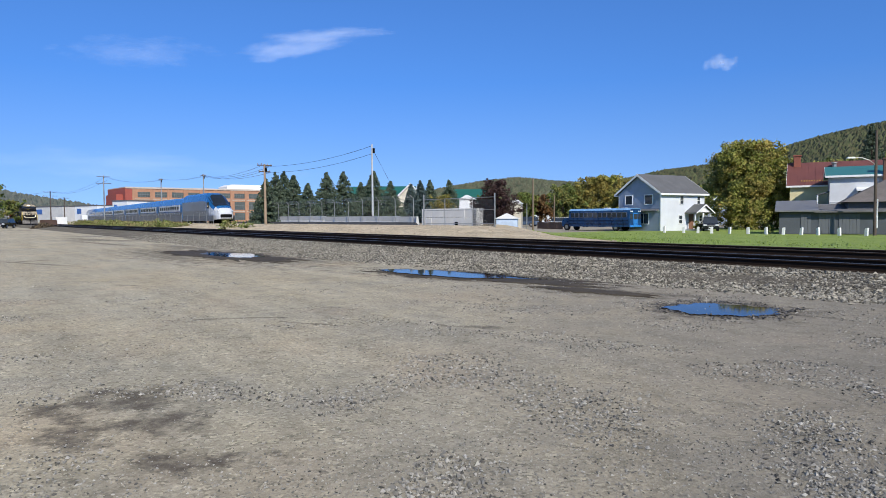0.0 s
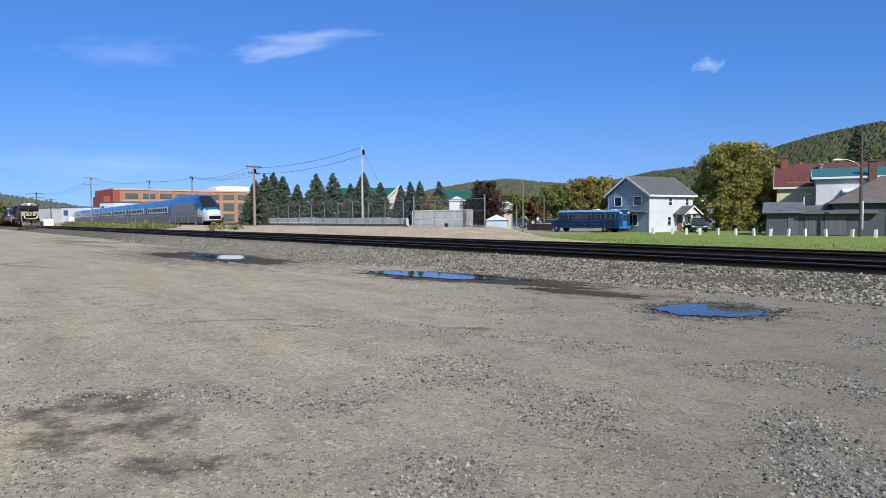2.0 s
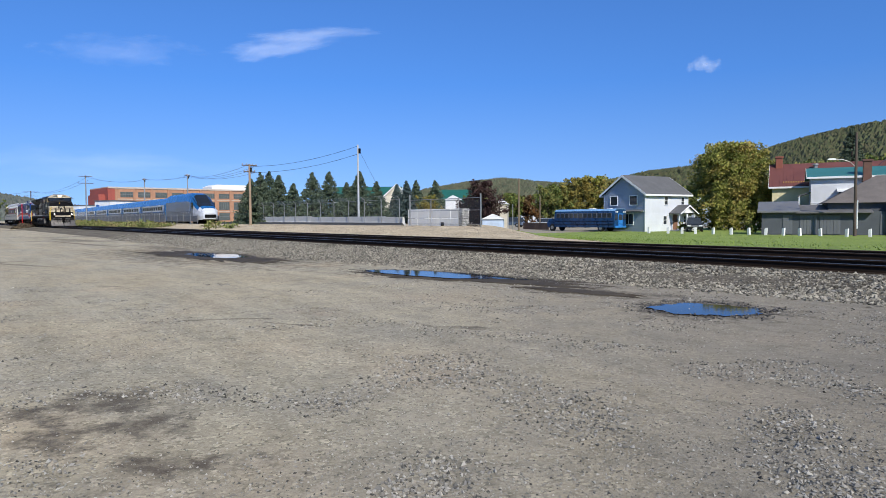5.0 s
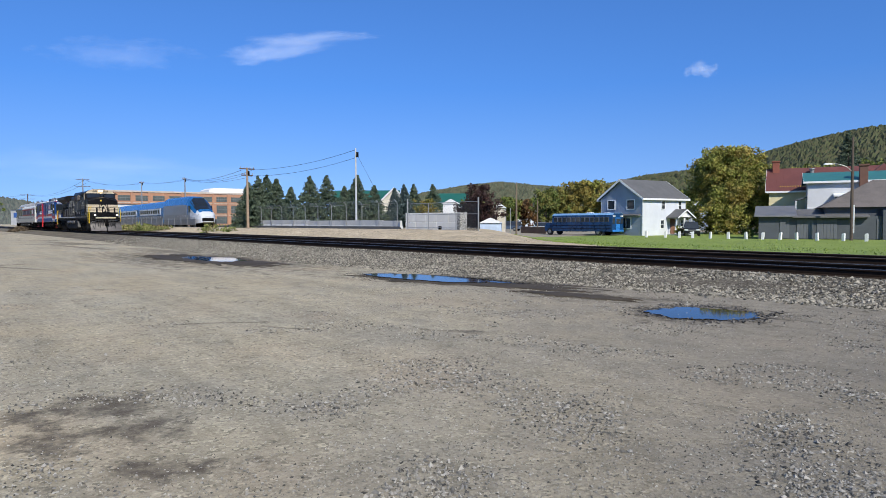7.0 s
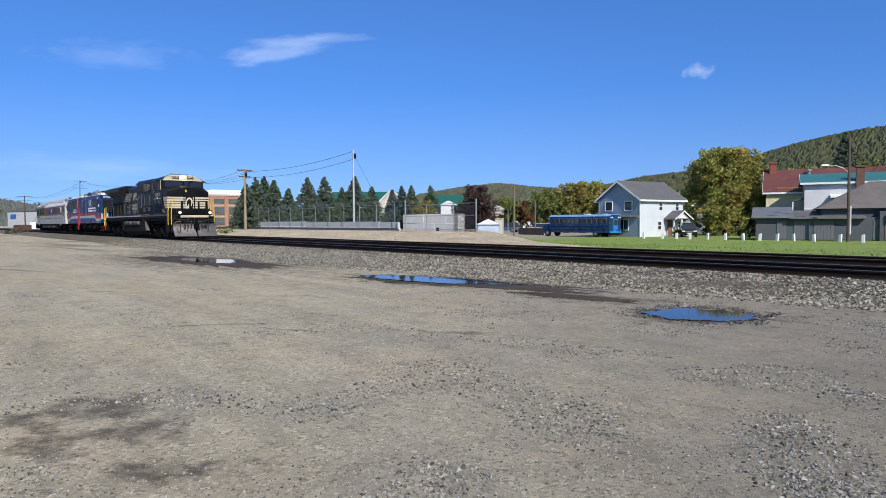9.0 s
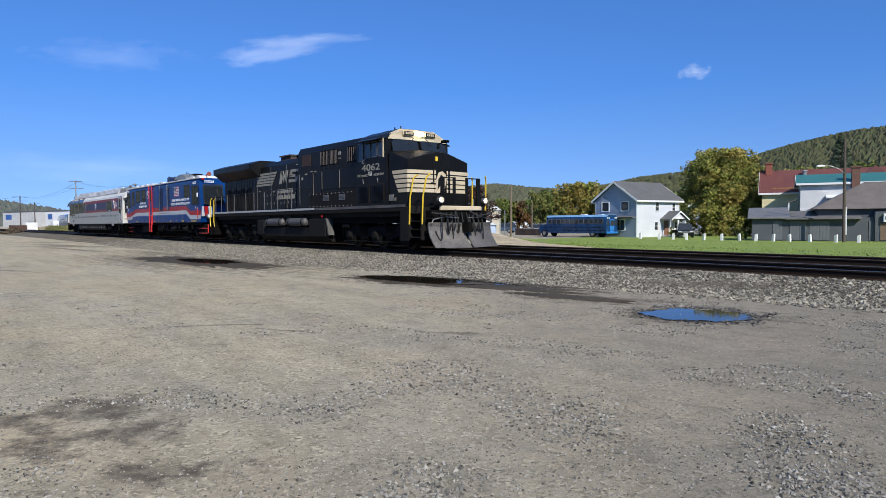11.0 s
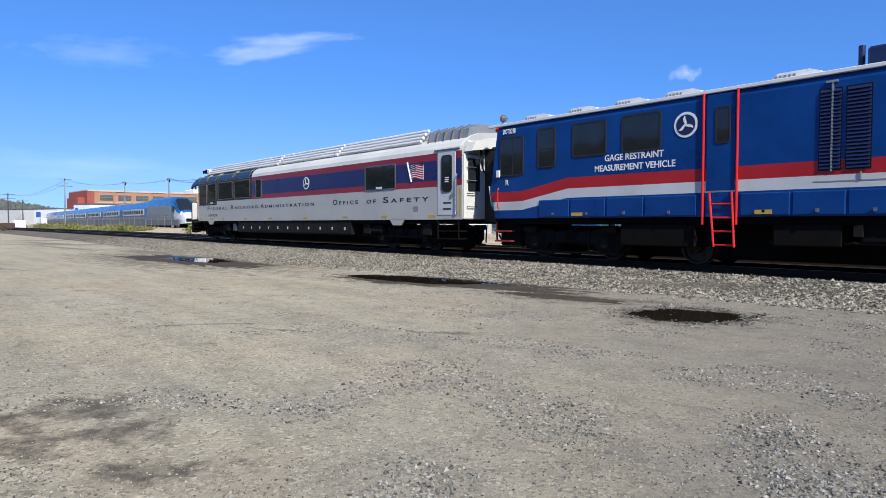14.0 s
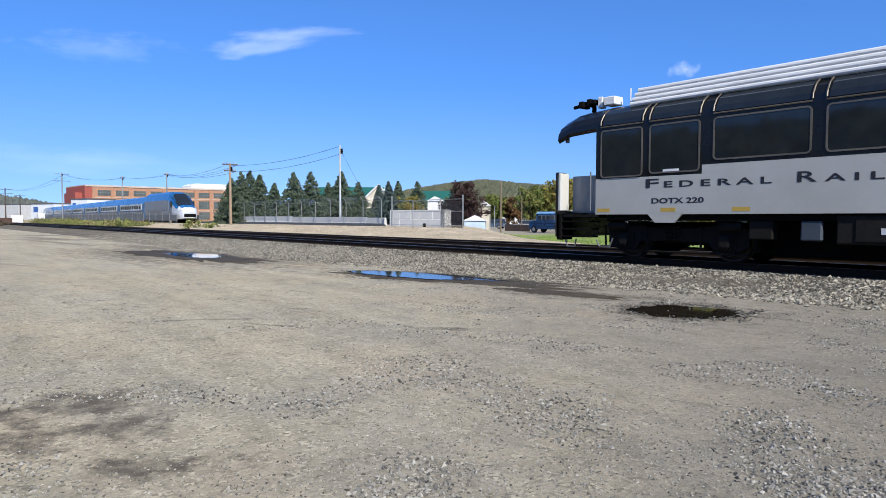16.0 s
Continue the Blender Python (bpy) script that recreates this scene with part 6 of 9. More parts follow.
    bm = boxes((-64.1, -63.75, -0.9, -0.5, 3.98, 4.2), (-64.35, -64.2, -0.8, -0.6, 3.95, 4.25), bevel=0.02)
    rod(bm, (-63.4, -0.7, 3.95), (-63.4, -0.7, 4.35), 0.02)
    part("sensor_box", bm, ROOFWHITE, car, "white sensor boxes")
    bm = bmesh.new()
    disc_profile(bm, (-64.95, -1.3, 3.14), (0, 0, -1), ((-0.1, 0.04), (0.0, 0.06), (0.1, 0.05)), 10)
    part("hood_camera", bm, STEEL, car)
    bm = boxes((-63.6, -40.6, -1.4, 1.4, 0.95, 1.12), (-60.4, -45.4, -0.6, 0.6, 0.18, 1.0), bevel=0.03)
    part("underframe", bm, UNDER, car)
    bm = bmesh.new()
    for x in (-60.0, -46.3, -42.6):
        box(bm, x, x + 0.5, -1.4, -1.1, 0.55, 0.95, 0.03)
    disc_profile(bm, (-45.9, -1.25, 0.72), (1, 0, 0), ((0, 0.06), (0.06, 0.14), (0.8, 0.14), (0.86, 0.06)), 12)
    pipe(bm, [(-47, -1.2, 0.5), (-41, -1.2, 0.45)], 0.03)
    part("brake_gear", bm, TRUCK, car)
    bm = boxes((-58.95, -58.55, -1.45, -1.35, 0.55, 0.95), bevel=0.03)
    part("blue_box", bm, mat("faded_blue_box", (0.045, 0.06, 0.075), 0.6), car, "faded blue junction box by the truck")
    coupler(car, -40.3, 1)
    coupler(car, -65.1, -1)
    truck(car, -43.9, (-45.2, -42.6), 0.46, 1.05, False)
    truck(car, -61.9, (-63.2, -60.6), 0.46, 1.05, False)
    # painted writing, small capitals after tall initials
    y = -W - 0.003
    def words(x, z, pairs):
        for big, rest, w1, w2 in pairs:
            lettering(big, 0.3, DARKLET, car, on_side(x, y, z), width=w1)
            lettering(rest, 0.2, DARKLET, car, on_side(x + w1 + 0.14, y, z), width=w2)
            x += w1 + w2 + 0.42
    words(-62.4, 1.73, (("F", "E D E R A L", 0.34, 2.43),))
    words(-59.0, 1.73, (("R", "A I L R O A D", 0.36, 2.95), ("A", "D M I N I S T R A T I O N", 0.36, 4.85)))
    words(-48.35, 1.73, (("O", "F F I C E", 0.36, 1.4),))
    lettering("O F", 0.2, DARKLET, car, on_side(-45.85, y, 1.73), width=0.62)
    words(-44.75, 1.73, (("S", "A F E T Y", 0.34, 2.2),))
    lettering("DOTX 220", 0.17, DARKLET, car, on_side(-62.24, y, 1.36), width=1.3)
    for x, z in ((-41.3, 1.62), (-41.3, 1.42)):
        bm = boxes((x, x + 0.4, y - 0.016, y + 0.0, z, z + 0.05))
        part("small_print", bm, DARKLET, car)
    bm = boxes((-42.9, -42.65, y - 0.006, y + 0.004, 1.4, 1.56), bevel=0.0)
    part("data_plate", bm, GREYBOX, car)
    roundel(car, -50.6, 2.73, 0.27, y)
    flag(car, -43.1, 2.5, 0.75, 0.5, y, 0.04)
    bm = bmesh.new()
    rod(bm, (-43.25, y - 0.01, 3.1), (-43.02, y - 0.01, 2.42), 0.03)
    part("flag_staff", bm, WHITELET, car)
    return car


COACH = inspection_coach()


# ---- trees ----
BARK = mat("grey_brown_bark", (0.09, 0.07, 0.055), 0.95, 0.0, 0.4, 3.0, 18.0, 0.8)


def foliage(name, dark, light, tint):
    """Leaves whose colour changes from clump to clump and leaf to leaf."""
    m = bpy.data.materials.new(name)
    m.use_nodes = True
    p = shader(m)
    g = nd(m, "NewGeometry").outputs["Random Per Island"]
    col = ramp(m, g, 0.1, 0.9, dark, light)
    col = blend(m, ramp(m, noise_of(m, place(m), 0.45, 3.0), 0.45, 0.62, (0, 0, 0), (0.75,) * 3), col, tint)
    link(m, col, p.inputs["Base Color"])
    p.inputs["Roughness"].default_value = 0.75
    p.inputs["Specular IOR Level"].default_value = 0.2
    return m


SPRUCE = foliage("spruce_needles", (0.042, 0.068, 0.042), (0.14, 0.175, 0.11), (0.11, 0.14, 0.09))
BLUE_SPRUCE = foliage("blue_spruce_needles", (0.05, 0.075, 0.07), (0.11, 0.15, 0.14), (0.07, 0.1, 0.09))
AUTUMN = foliage("yellow_green_autumn_leaves", (0.12, 0.145, 0.03), (0.34, 0.34, 0.075), (0.38, 0.27, 0.08))
GREENLEAF = foliage("late_green_leaves", (0.06, 0.09, 0.02), (0.17, 0.21, 0.05), (0.22, 0.19, 0.055))
PLUM = foliage("dark_plum_leaves", (0.03, 0.016, 0.016), (0.075, 0.04, 0.035), (0.05, 0.032, 0.025))
RUSSET = foliage("russet_autumn_leaves", (0.09, 0.045, 0.02), (0.2, 0.1, 0.04), (0.13, 0.1, 0.04))
GOLD = foliage("golden_autumn_leaves", (0.15, 0.12, 0.025), (0.33, 0.25, 0.06), (0.16, 0.17, 0.04))


def leaf_mesh(name, centres, per, spread, size, material, seed, droop=0.0):
    """Small bent leaves scattered in clumps round the given points."""
    rng = np.random.default_rng(seed)
    c = np.repeat(np.array(centres, float), per, 0)
    n = len(c)
    d = rng.normal(size=(n, 3))
    d /= np.linalg.norm(d, axis=1, keepdims=True)
    pos = c + d * (spread * rng.random((n, 1)) ** 0.4)
    a, b = rng.normal(size=(n, 3)), rng.normal(size=(n, 3))
    a[:, 2] -= droop
    a /= np.linalg.norm(a, axis=1, keepdims=True)
    b -= (b * a).sum(1, keepdims=True) * a
    b /= np.linalg.norm(b, axis=1, keepdims=True)
    s = size * (0.6 + 0.8 * rng.random((n, 1)))
    v = np.stack([pos - a * s, pos + b * s * 0.5, pos + a * s, pos - b * s * 0.5], 1).reshape(-1, 3)
    f = np.arange(4 * n).reshape(n, 4)
    me = bpy.data.meshes.new(name)
    me.from_pydata(v.tolist(), [], f.tolist())
    me.materials.append(material)
    return me


def limb(bm, p, q, r0, r1, rng, bits=4):
    p, q = Vector(p), Vector(q)
    pts = [p.lerp(q, k / bits) + Vector((rng.uniform(-1, 1), rng.uniform(-1, 1), rng.uniform(-0.3, 0.3))) * (0.05 * (q - p).length if 0 < k < bits else 0) for k in range(bits + 1)]
    for k in range(bits):
        rod(bm, pts[k], pts[k + 1], r0 + (r1 - r0) * k / bits, r0 + (r1 - r0) * (k + 1) / bits, 7)


def broadleaf(x, y, z, height, width, material, label, seed, leaves=26, clumps=170, low=0.15, lobes=9, size=0.22):
    """A tapered trunk, forking limbs and an uneven crown of leaf clumps."""
    rng = random.Random(seed)
    t = thing("tree", label, "tree", pose(x, y, z))
    bm = bmesh.new()
    fork = height * max(0.2, low + 0.08)
    limb(bm, (0, 0, -0.3), (0.1, 0, fork), height * 0.035, height * 0.024, rng)
    heads = []
    for k in range(lobes):
        a = 2 * math.pi * k / lobes + rng.uniform(-0.4, 0.4)
        h = height * rng.uniform(low + 0.22, 0.88)
        r = width / 2 * rng.uniform(0.3, 0.72) * math.sqrt(max(0.1, 1 - ((h / height - 0.5) / 0.62) ** 2))
        heads.append((r * math.cos(a), r * math.sin(a), h))
        limb(bm, (0.1, 0, fork * rng.uniform(0.8, 1.0)), heads[-1], height * 0.014, 0.02, rng)
    heads.append((0, 0, height * 0.9))
    part("trunk", bm, BARK, t)
    cs = []
    for k in range(clumps):
        hx, hy, hz = heads[k % len(heads)]
        s = width * 0.23
        cs.append((hx + rng.gauss(0, s * 0.6), hy + rng.gauss(0, s * 0.6), min(height * 0.98, max(height * low, hz + rng.gauss(0, s * 0.62)))))
    crown = new("crown", leaf_mesh("crown", cs, leaves, width * 0.075, size, material, seed))
    crown.parent = t
    return t


def conifer(x, y, z, height, width, material, label, seed):
    """A spruce: whorls of drooping boughs on a straight stem."""
    rng = random.Random(seed)
    t = thing("spruce_tree", label, "tree", pose(x, y, z), group="row of spruces behind the fence")
    bm = bmesh.new()
    rod(bm, (0, 0, -0.3), (0, 0, height * 0.97), height * 0.02, 0.02, 7)
    part("trunk", bm, BARK, t)
    cs = []
    levels = int(height / 0.2)
    for k in range(levels):
        f = k / levels
        r = width / 2 * (1 - f) ** 0.95 * (0.9 + 0.14 * ((k * 0.37) % 1)) + 0.04
        for j in range(max(4, int(22 * (1 - f) + 4))):
            a = rng.uniform(0, 6.283)
            q = r * rng.uniform(0.84, 1.08)
            for w in (0.25, 0.45, 0.66, 0.84, 1.0):
                cs.append((q * w * math.cos(a), q * w * math.sin(a), height * (0.02 + 0.98 * f) - 0.25 * q * w + 0.2 * q * w * w))
    crown = new("crown", leaf_mesh("crown", cs, 5, 0.13, 0.125, material, seed, 0.5))
    crown.parent = t
    return t


# ---- fence, barriers and blocks on the gravel bank ----
GALV = mat("galvanised_post", (0.42, 0.42, 0.4), 0.45, 0.7, 0.15, 3.0, 20.0, 0.05)
CONCRETE = mat("pale_grey_concrete", (0.55, 0.55, 0.53), 0.9, 0.0, 0.15, 0.8, 12.0, 0.25)
WHITEBLOCK = mat("whitewashed_block", (0.82, 0.8, 0.74), 0.85, 0.0, 0.12, 0.7, 10.0, 0.2)
TARP = mat("dark_fence_screen", (0.05, 0.052, 0.055), 0.9, 0.0, 0.2, 2.0, 30.0, 0.3)
FENCE_Y = 33.6


def mesh_panel(bm, p, q, z0, z1, step):
    """Diagonal wires of a chain-link panel."""
    p, q = Vector(p), Vector(q)
    along = (q - p)
    length, h = along.length, z1 - z0
    u = along.normalized()
    r = 0.006
    def wire(a, b):
        va = [p + u * a[0] + Vector((0, 0, a[1] + dz)) for dz in (-r, r)]
        vb = [p + u * b[0] + Vector((0, 0, b[1] + dz)) for dz in (-r, r)]
        vs = [bm.verts.new(v) for v in (va[0], vb[0], vb[1], va[1])]
        bm.faces.new(vs)
    s = -h
    while s < length:
        a, b = max(0.0, s), min(length, s + h)
        wire((a, z0 + a - s), (b, z0 + b - s))
        wire((a, z1 - (a - s)), (b, z1 - (b - s)))
        s += step


def fence_run(xs, y, base, height, label, arms=True, step=0.3):
    f = thing("chain_link_fence", label, "fence")
    bm = bmesh.new()
    rod(bm, (0, 0, -0.3), (0, 0, height), 0.035, seg=6)
    if arms:
        rod(bm, (0, 0, height), (-0.05, -0.3, height + 0.3), 0.025, seg=5)
    first = None
    for x in xs:
        z = base(x)
        if first is None:
            first = part("post", bm, GALV, f)
            first.matrix_basis = pose(x, y, z)
        else:
            again(first, pose(x, y, z), f)
    bm = bmesh.new()
    for a, b in zip(xs, xs[1:]):
        mesh_panel(bm, (a, y, 0), (b, y, 0), base(a) + 0.05, base(a) + height - 0.05, step)
    tagged(part("wire_mesh", bm, GALV, f, "chain-link wire mesh"), kind="stuff")
    bm = bmesh.new()
    for k in range(len(xs) - 1):
        a, b = xs[k], xs[k + 1]
        rod(bm, (a, y, base(a) + height - 0.03), (b, y, base(b) + height - 0.03), 0.02, seg=4)
        if arms:
            for j in range(3):
                rod(bm, (a, y - 0.1 * (j + 1), base(a) + height + 0.1 * (j + 1)), (b, y - 0.1 * (j + 1), base(b) + height + 0.1 * (j + 1)), 0.008, seg=3)
    part("top_rail", bm, GALV, f)
    return f


bank_base = lambda x: ground_z(x, FENCE_Y) - 0.02
fence_run([-47.9 - 3.0 * k for k in range(13)], FENCE_Y, bank_base, 2.45, "tall galvanised chain-link fence with barbed wire on a concrete barrier")
fence_run([-88 - 3.0 * k for k in range(22)], 28.6, lambda x: ground_z(x, 28.6), 1.5, "low chain-link fence in front of a parked train", arms=False, step=0.22)


def barrier(x, y, z):
    bm = bmesh.new()
    prism(bm, [(-0.3, 0), (0.3, 0), (0.3, 0.1), (0.14, 0.32), (0.09, 0.82), (-0.09, 0.82), (-0.14, 0.32), (-0.3, 0.1)], "x", -1.49, 1.49)
    b = part("concrete_barrier", bm, CONCRETE)
    b.matrix_basis = pose(x, y, z)
    return tagged(b, "grey precast concrete road barrier under the fence", "barrier", group="barriers along the fence")


bar = barrier(-49.4, FENCE_Y + 0.45, bank_base(-49))
for k in range(1, 13):
    copy_thing(bar, pose(-49.4 - 3.0 * k, FENCE_Y + 0.45, bank_base(-49.4 - 3 * k) + (0.15 if k > 5 else 0.06)))
bm, cloth = bmesh.new(), []
for k in range(26):
    a, b = -47 - 1.9 * k, -47 - 1.9 * (k + 1)
    za, zb = bank_base(a), bank_base(b)
    s = 0.1 * math.sin(k * 2.1)
    cloth.append([(a, FENCE_Y - 0.6 + s, za + 0.02), (a, FENCE_Y - 0.35, za + 0.3), (a, FENCE_Y - 0.1, za + 0.02)])
loft(bm, cloth)
tagged(part("silt_fence", bm, TARP), "sagging dark silt cloth at the foot of the fence", "cloth barrier")


def block_wall():
    t = thing("block_wall", "low whitewashed concrete block enclosure behind fence posts", "wall", pose(-47.2, 34.0, 0.62))
    bm = boxes((-0.0, 7.6, 0.0, 3.2, -0.3, 0.02))
    part("footing", bm, CONCRETE, t)
    first = None
    for row in range(2):
        for k in range(5):
            x = k * 1.52
            if first is None:
                bm = boxes((0, 1.51, 0, 0.75, 0, 0.78), bevel=0.025)
                first = part("block", bm, WHITEBLOCK, t)
            else:
                again(first, pose(x + (0.012 if row else 0), 0.01 * ((k + row) % 2), 0.02 + row * 0.79 if row else 0.02), t)
    for k in range(3):
        again(first, pose(0.76, 0.78 + k * 0.9, 0.02, 0, 0, 90), t), again(first, pose(0.76, 0.78 + k * 0.9, 0.81, 0, 0, 90), t)
    bm = boxes((4.8, 5.2, -0.02, 0.05, 0.1, 0.45))
    part("drain_grate", bm, UNDER, t)
    return t


block_wall()


def gate_frame():
    t = thing("fence_gate", "chain-link gate with a dense dark wire screen between tall steel posts", "gate")
    for x, h, m in ((-45.6, 2.75, GALV), (-42.6, 2.3, GALV), (-39.05, 2.4, GALV), (-36.4, 2.6, GALV)):
        bm = bmesh.new()
        rod(bm, (x, FENCE_Y - 0.5, 0.3), (x, FENCE_Y - 0.5, 0.7 + h), 0.06 if x in (-45.6, -36.4) else 0.035, seg=8)
        part("post", bm, m, t)
    bm = bmesh.new()
    for z in (0.95, 2.05, 3.0):
        rod(bm, (-45.6, FENCE_Y - 0.5, z), (-36.4, FENCE_Y - 0.5, z), 0.025, seg=5)
    part("rail", bm, GALV, t)
    bm = bmesh.new()
    mesh_panel(bm, (-39.0, FENCE_Y - 0.48, 0), (-36.45, FENCE_Y - 0.48, 0), 0.72, 2.85, 0.03)
    tagged(part("screen", bm, TARP, t, "dense dark wire screen"), kind="stuff")
    bm = bmesh.new()
    mesh_panel(bm, (-45.6, FENCE_Y - 0.5, 0), (-39.0, FENCE_Y - 0.5, 0), 2.1, 3.0, 0.3)
    tagged(part("wire_mesh", bm, GALV, t), kind="stuff")
    return t


gate_frame()


# ---- poles and wires ----
POLEWOOD = mat("weathered_pole_wood", (0.2, 0.15, 0.1), 0.9, 0.0, 0.3, 2.0, 18.0, 0.4)
DARKPOLE = mat("dark_pole_wood", (0.1, 0.075, 0.058), 0.9, 0.0, 0.3, 2.0, 18.0, 0.4)


def utility_pole(x, y, z, top, r, material, label, arms=(), cap=True):
    t = thing("utility_pole", label, "utility pole", pose(x, y, z))
    bm = bmesh.new()
    rod(bm, (0, 0, -0.5), (0, 0, top - z), r, r * 0.7, 10)
    part("pole", bm, material, t)
    for dz, half in arms:
        bm = boxes((-0.06, 0.06, -half, half, top - z - dz - 0.06, top - z - dz + 0.06))
        a = part("crossarm", bm, DARKPOLE, t)
        for y0 in (-half * 0.9, -half * 0.4, half * 0.4, half * 0.9):
            bm = bmesh.new()
            disc_profile(bm, (0, y0, top - z - dz + 0.06), (0, 0, 1), ((0, 0.03), (0.06, 0.07), (0.12, 0.05), (0.18, 0.06)), 8)
            part("insulator", bm, GREYBOX, a)
    if cap:
        bm = bmesh.new()
        rod(bm, (0.18, 0.1, top - z - 0.9), (0.18, 0.1, top - z - 0.4), 0.12, seg=8)
        part("cable_bracket", bm, UNDER, t)
    return t


utility_pole(-73.4, 30.0, 0.7, 7.9, 0.17, mat("tan_pole_wood", (0.36, 0.26, 0.17), 0.9, 0.0, 0.3, 2.0, 18.0, 0.4), "brown wooden utility pole beside the fence", arms=((0.15, 0.9), (0.9, 0.7)))
utility_pole(-56.6, 34.6, 0.8, 8.95, 0.115, mat("pale_grey_pole_paint", (0.5, 0.52, 0.53), 0.5), "plain grey steel pole behind the barrier", cap=True)
utility_pole(-133, 41.4, 0.2, 10.5, 0.15, GALV, "grey pole with a dark crossarm by the factory", arms=((0.3, 0.5),))
utility_pole(-159.5, 39.9, 0.2, 11.0, 0.15, GALV, "grey pole with a dark crossarm by the factory", arms=((0.3, 0.5),))
utility_pole(-212, 37, 0.2, 14.5, 0.22, GALV, "tall grey pole with crossarms", arms=((0.4, 1.8), (2.4, 2.0)))
utility_pole(-300, 33, 0.2, 13.0, 0.25, DARKPOLE, "distant dark pole with crossarms", arms=((0.4, 2.5), (2.0, 2.5)))
utility_pole(-262, 33, 0.2, 9.5, 0.2, DARKPOLE, "distant dark utility pole", arms=((0.4, 1.6),))
utility_pole(-56.6, 57.9, -0.2, 6.3, 0.13, POLEWOOD, "thin wooden service pole by the lane", cap=False)
utility_pole(-50.4, 50.6, -0.1, 2.9, 0.06, GALV, "short grey steel post by the lane", cap=False)
utility_pole(-75.5, 82.4, -0.3, 5.1, 0.12, POLEWOOD, "wooden service pole beyond the lane", cap=False)


def wire(name, p, q, sag, r=0.02, label="thin black overhead wire"):
    p, q = Vector(p), Vector(q)
    pts = [p.lerp(q, k / 12) - Vector((0, 0, sag * 4 * (k / 12) * (1 - k / 12))) for k in range(13)]
    return tagged(part(name, pipe(bmesh.new(), pts, r, 4), RUBBER), label, "cable", group="overhead wires")


for dz, z1 in ((0.2, 8.8), (0.9, 8.0)):
    wire("overhead_wire", (-56.6, 34.6, z1), (-73.4, 30.0, 7.82 - dz), 0.5)
    for y0 in (-0.6, 0.6):
        wire("overhead_wire", (-73.4, 30.0 + y0, 7.8 - dz), (-133, 41.4 + y0, 10.2), 0.7)
    wire("overhead_wire", (-133, 41.4 + dz, 10.2), (-159.5, 39.9 + dz, 10.7), 0.4)
    wire("overhead_wire", (-159.5, 39.9 + dz, 10.7), (-212, 37 + dz, 14), 1.0)
    wire("overhead_wire", (-212, 37 + dz, 14 - dz), (-300, 33 + dz, 12.6), 1.8, 0.03)
wire("guy_wire", (-56.6, 34.6, 8.6), (-52.5, 36.5, 1.0), 0.0, 0.012, "thin steel guy wire of a pole")
wire("overhead_wire", (-300, 33, 12.6), (-300, -30, 12), 2.5, 0.05)


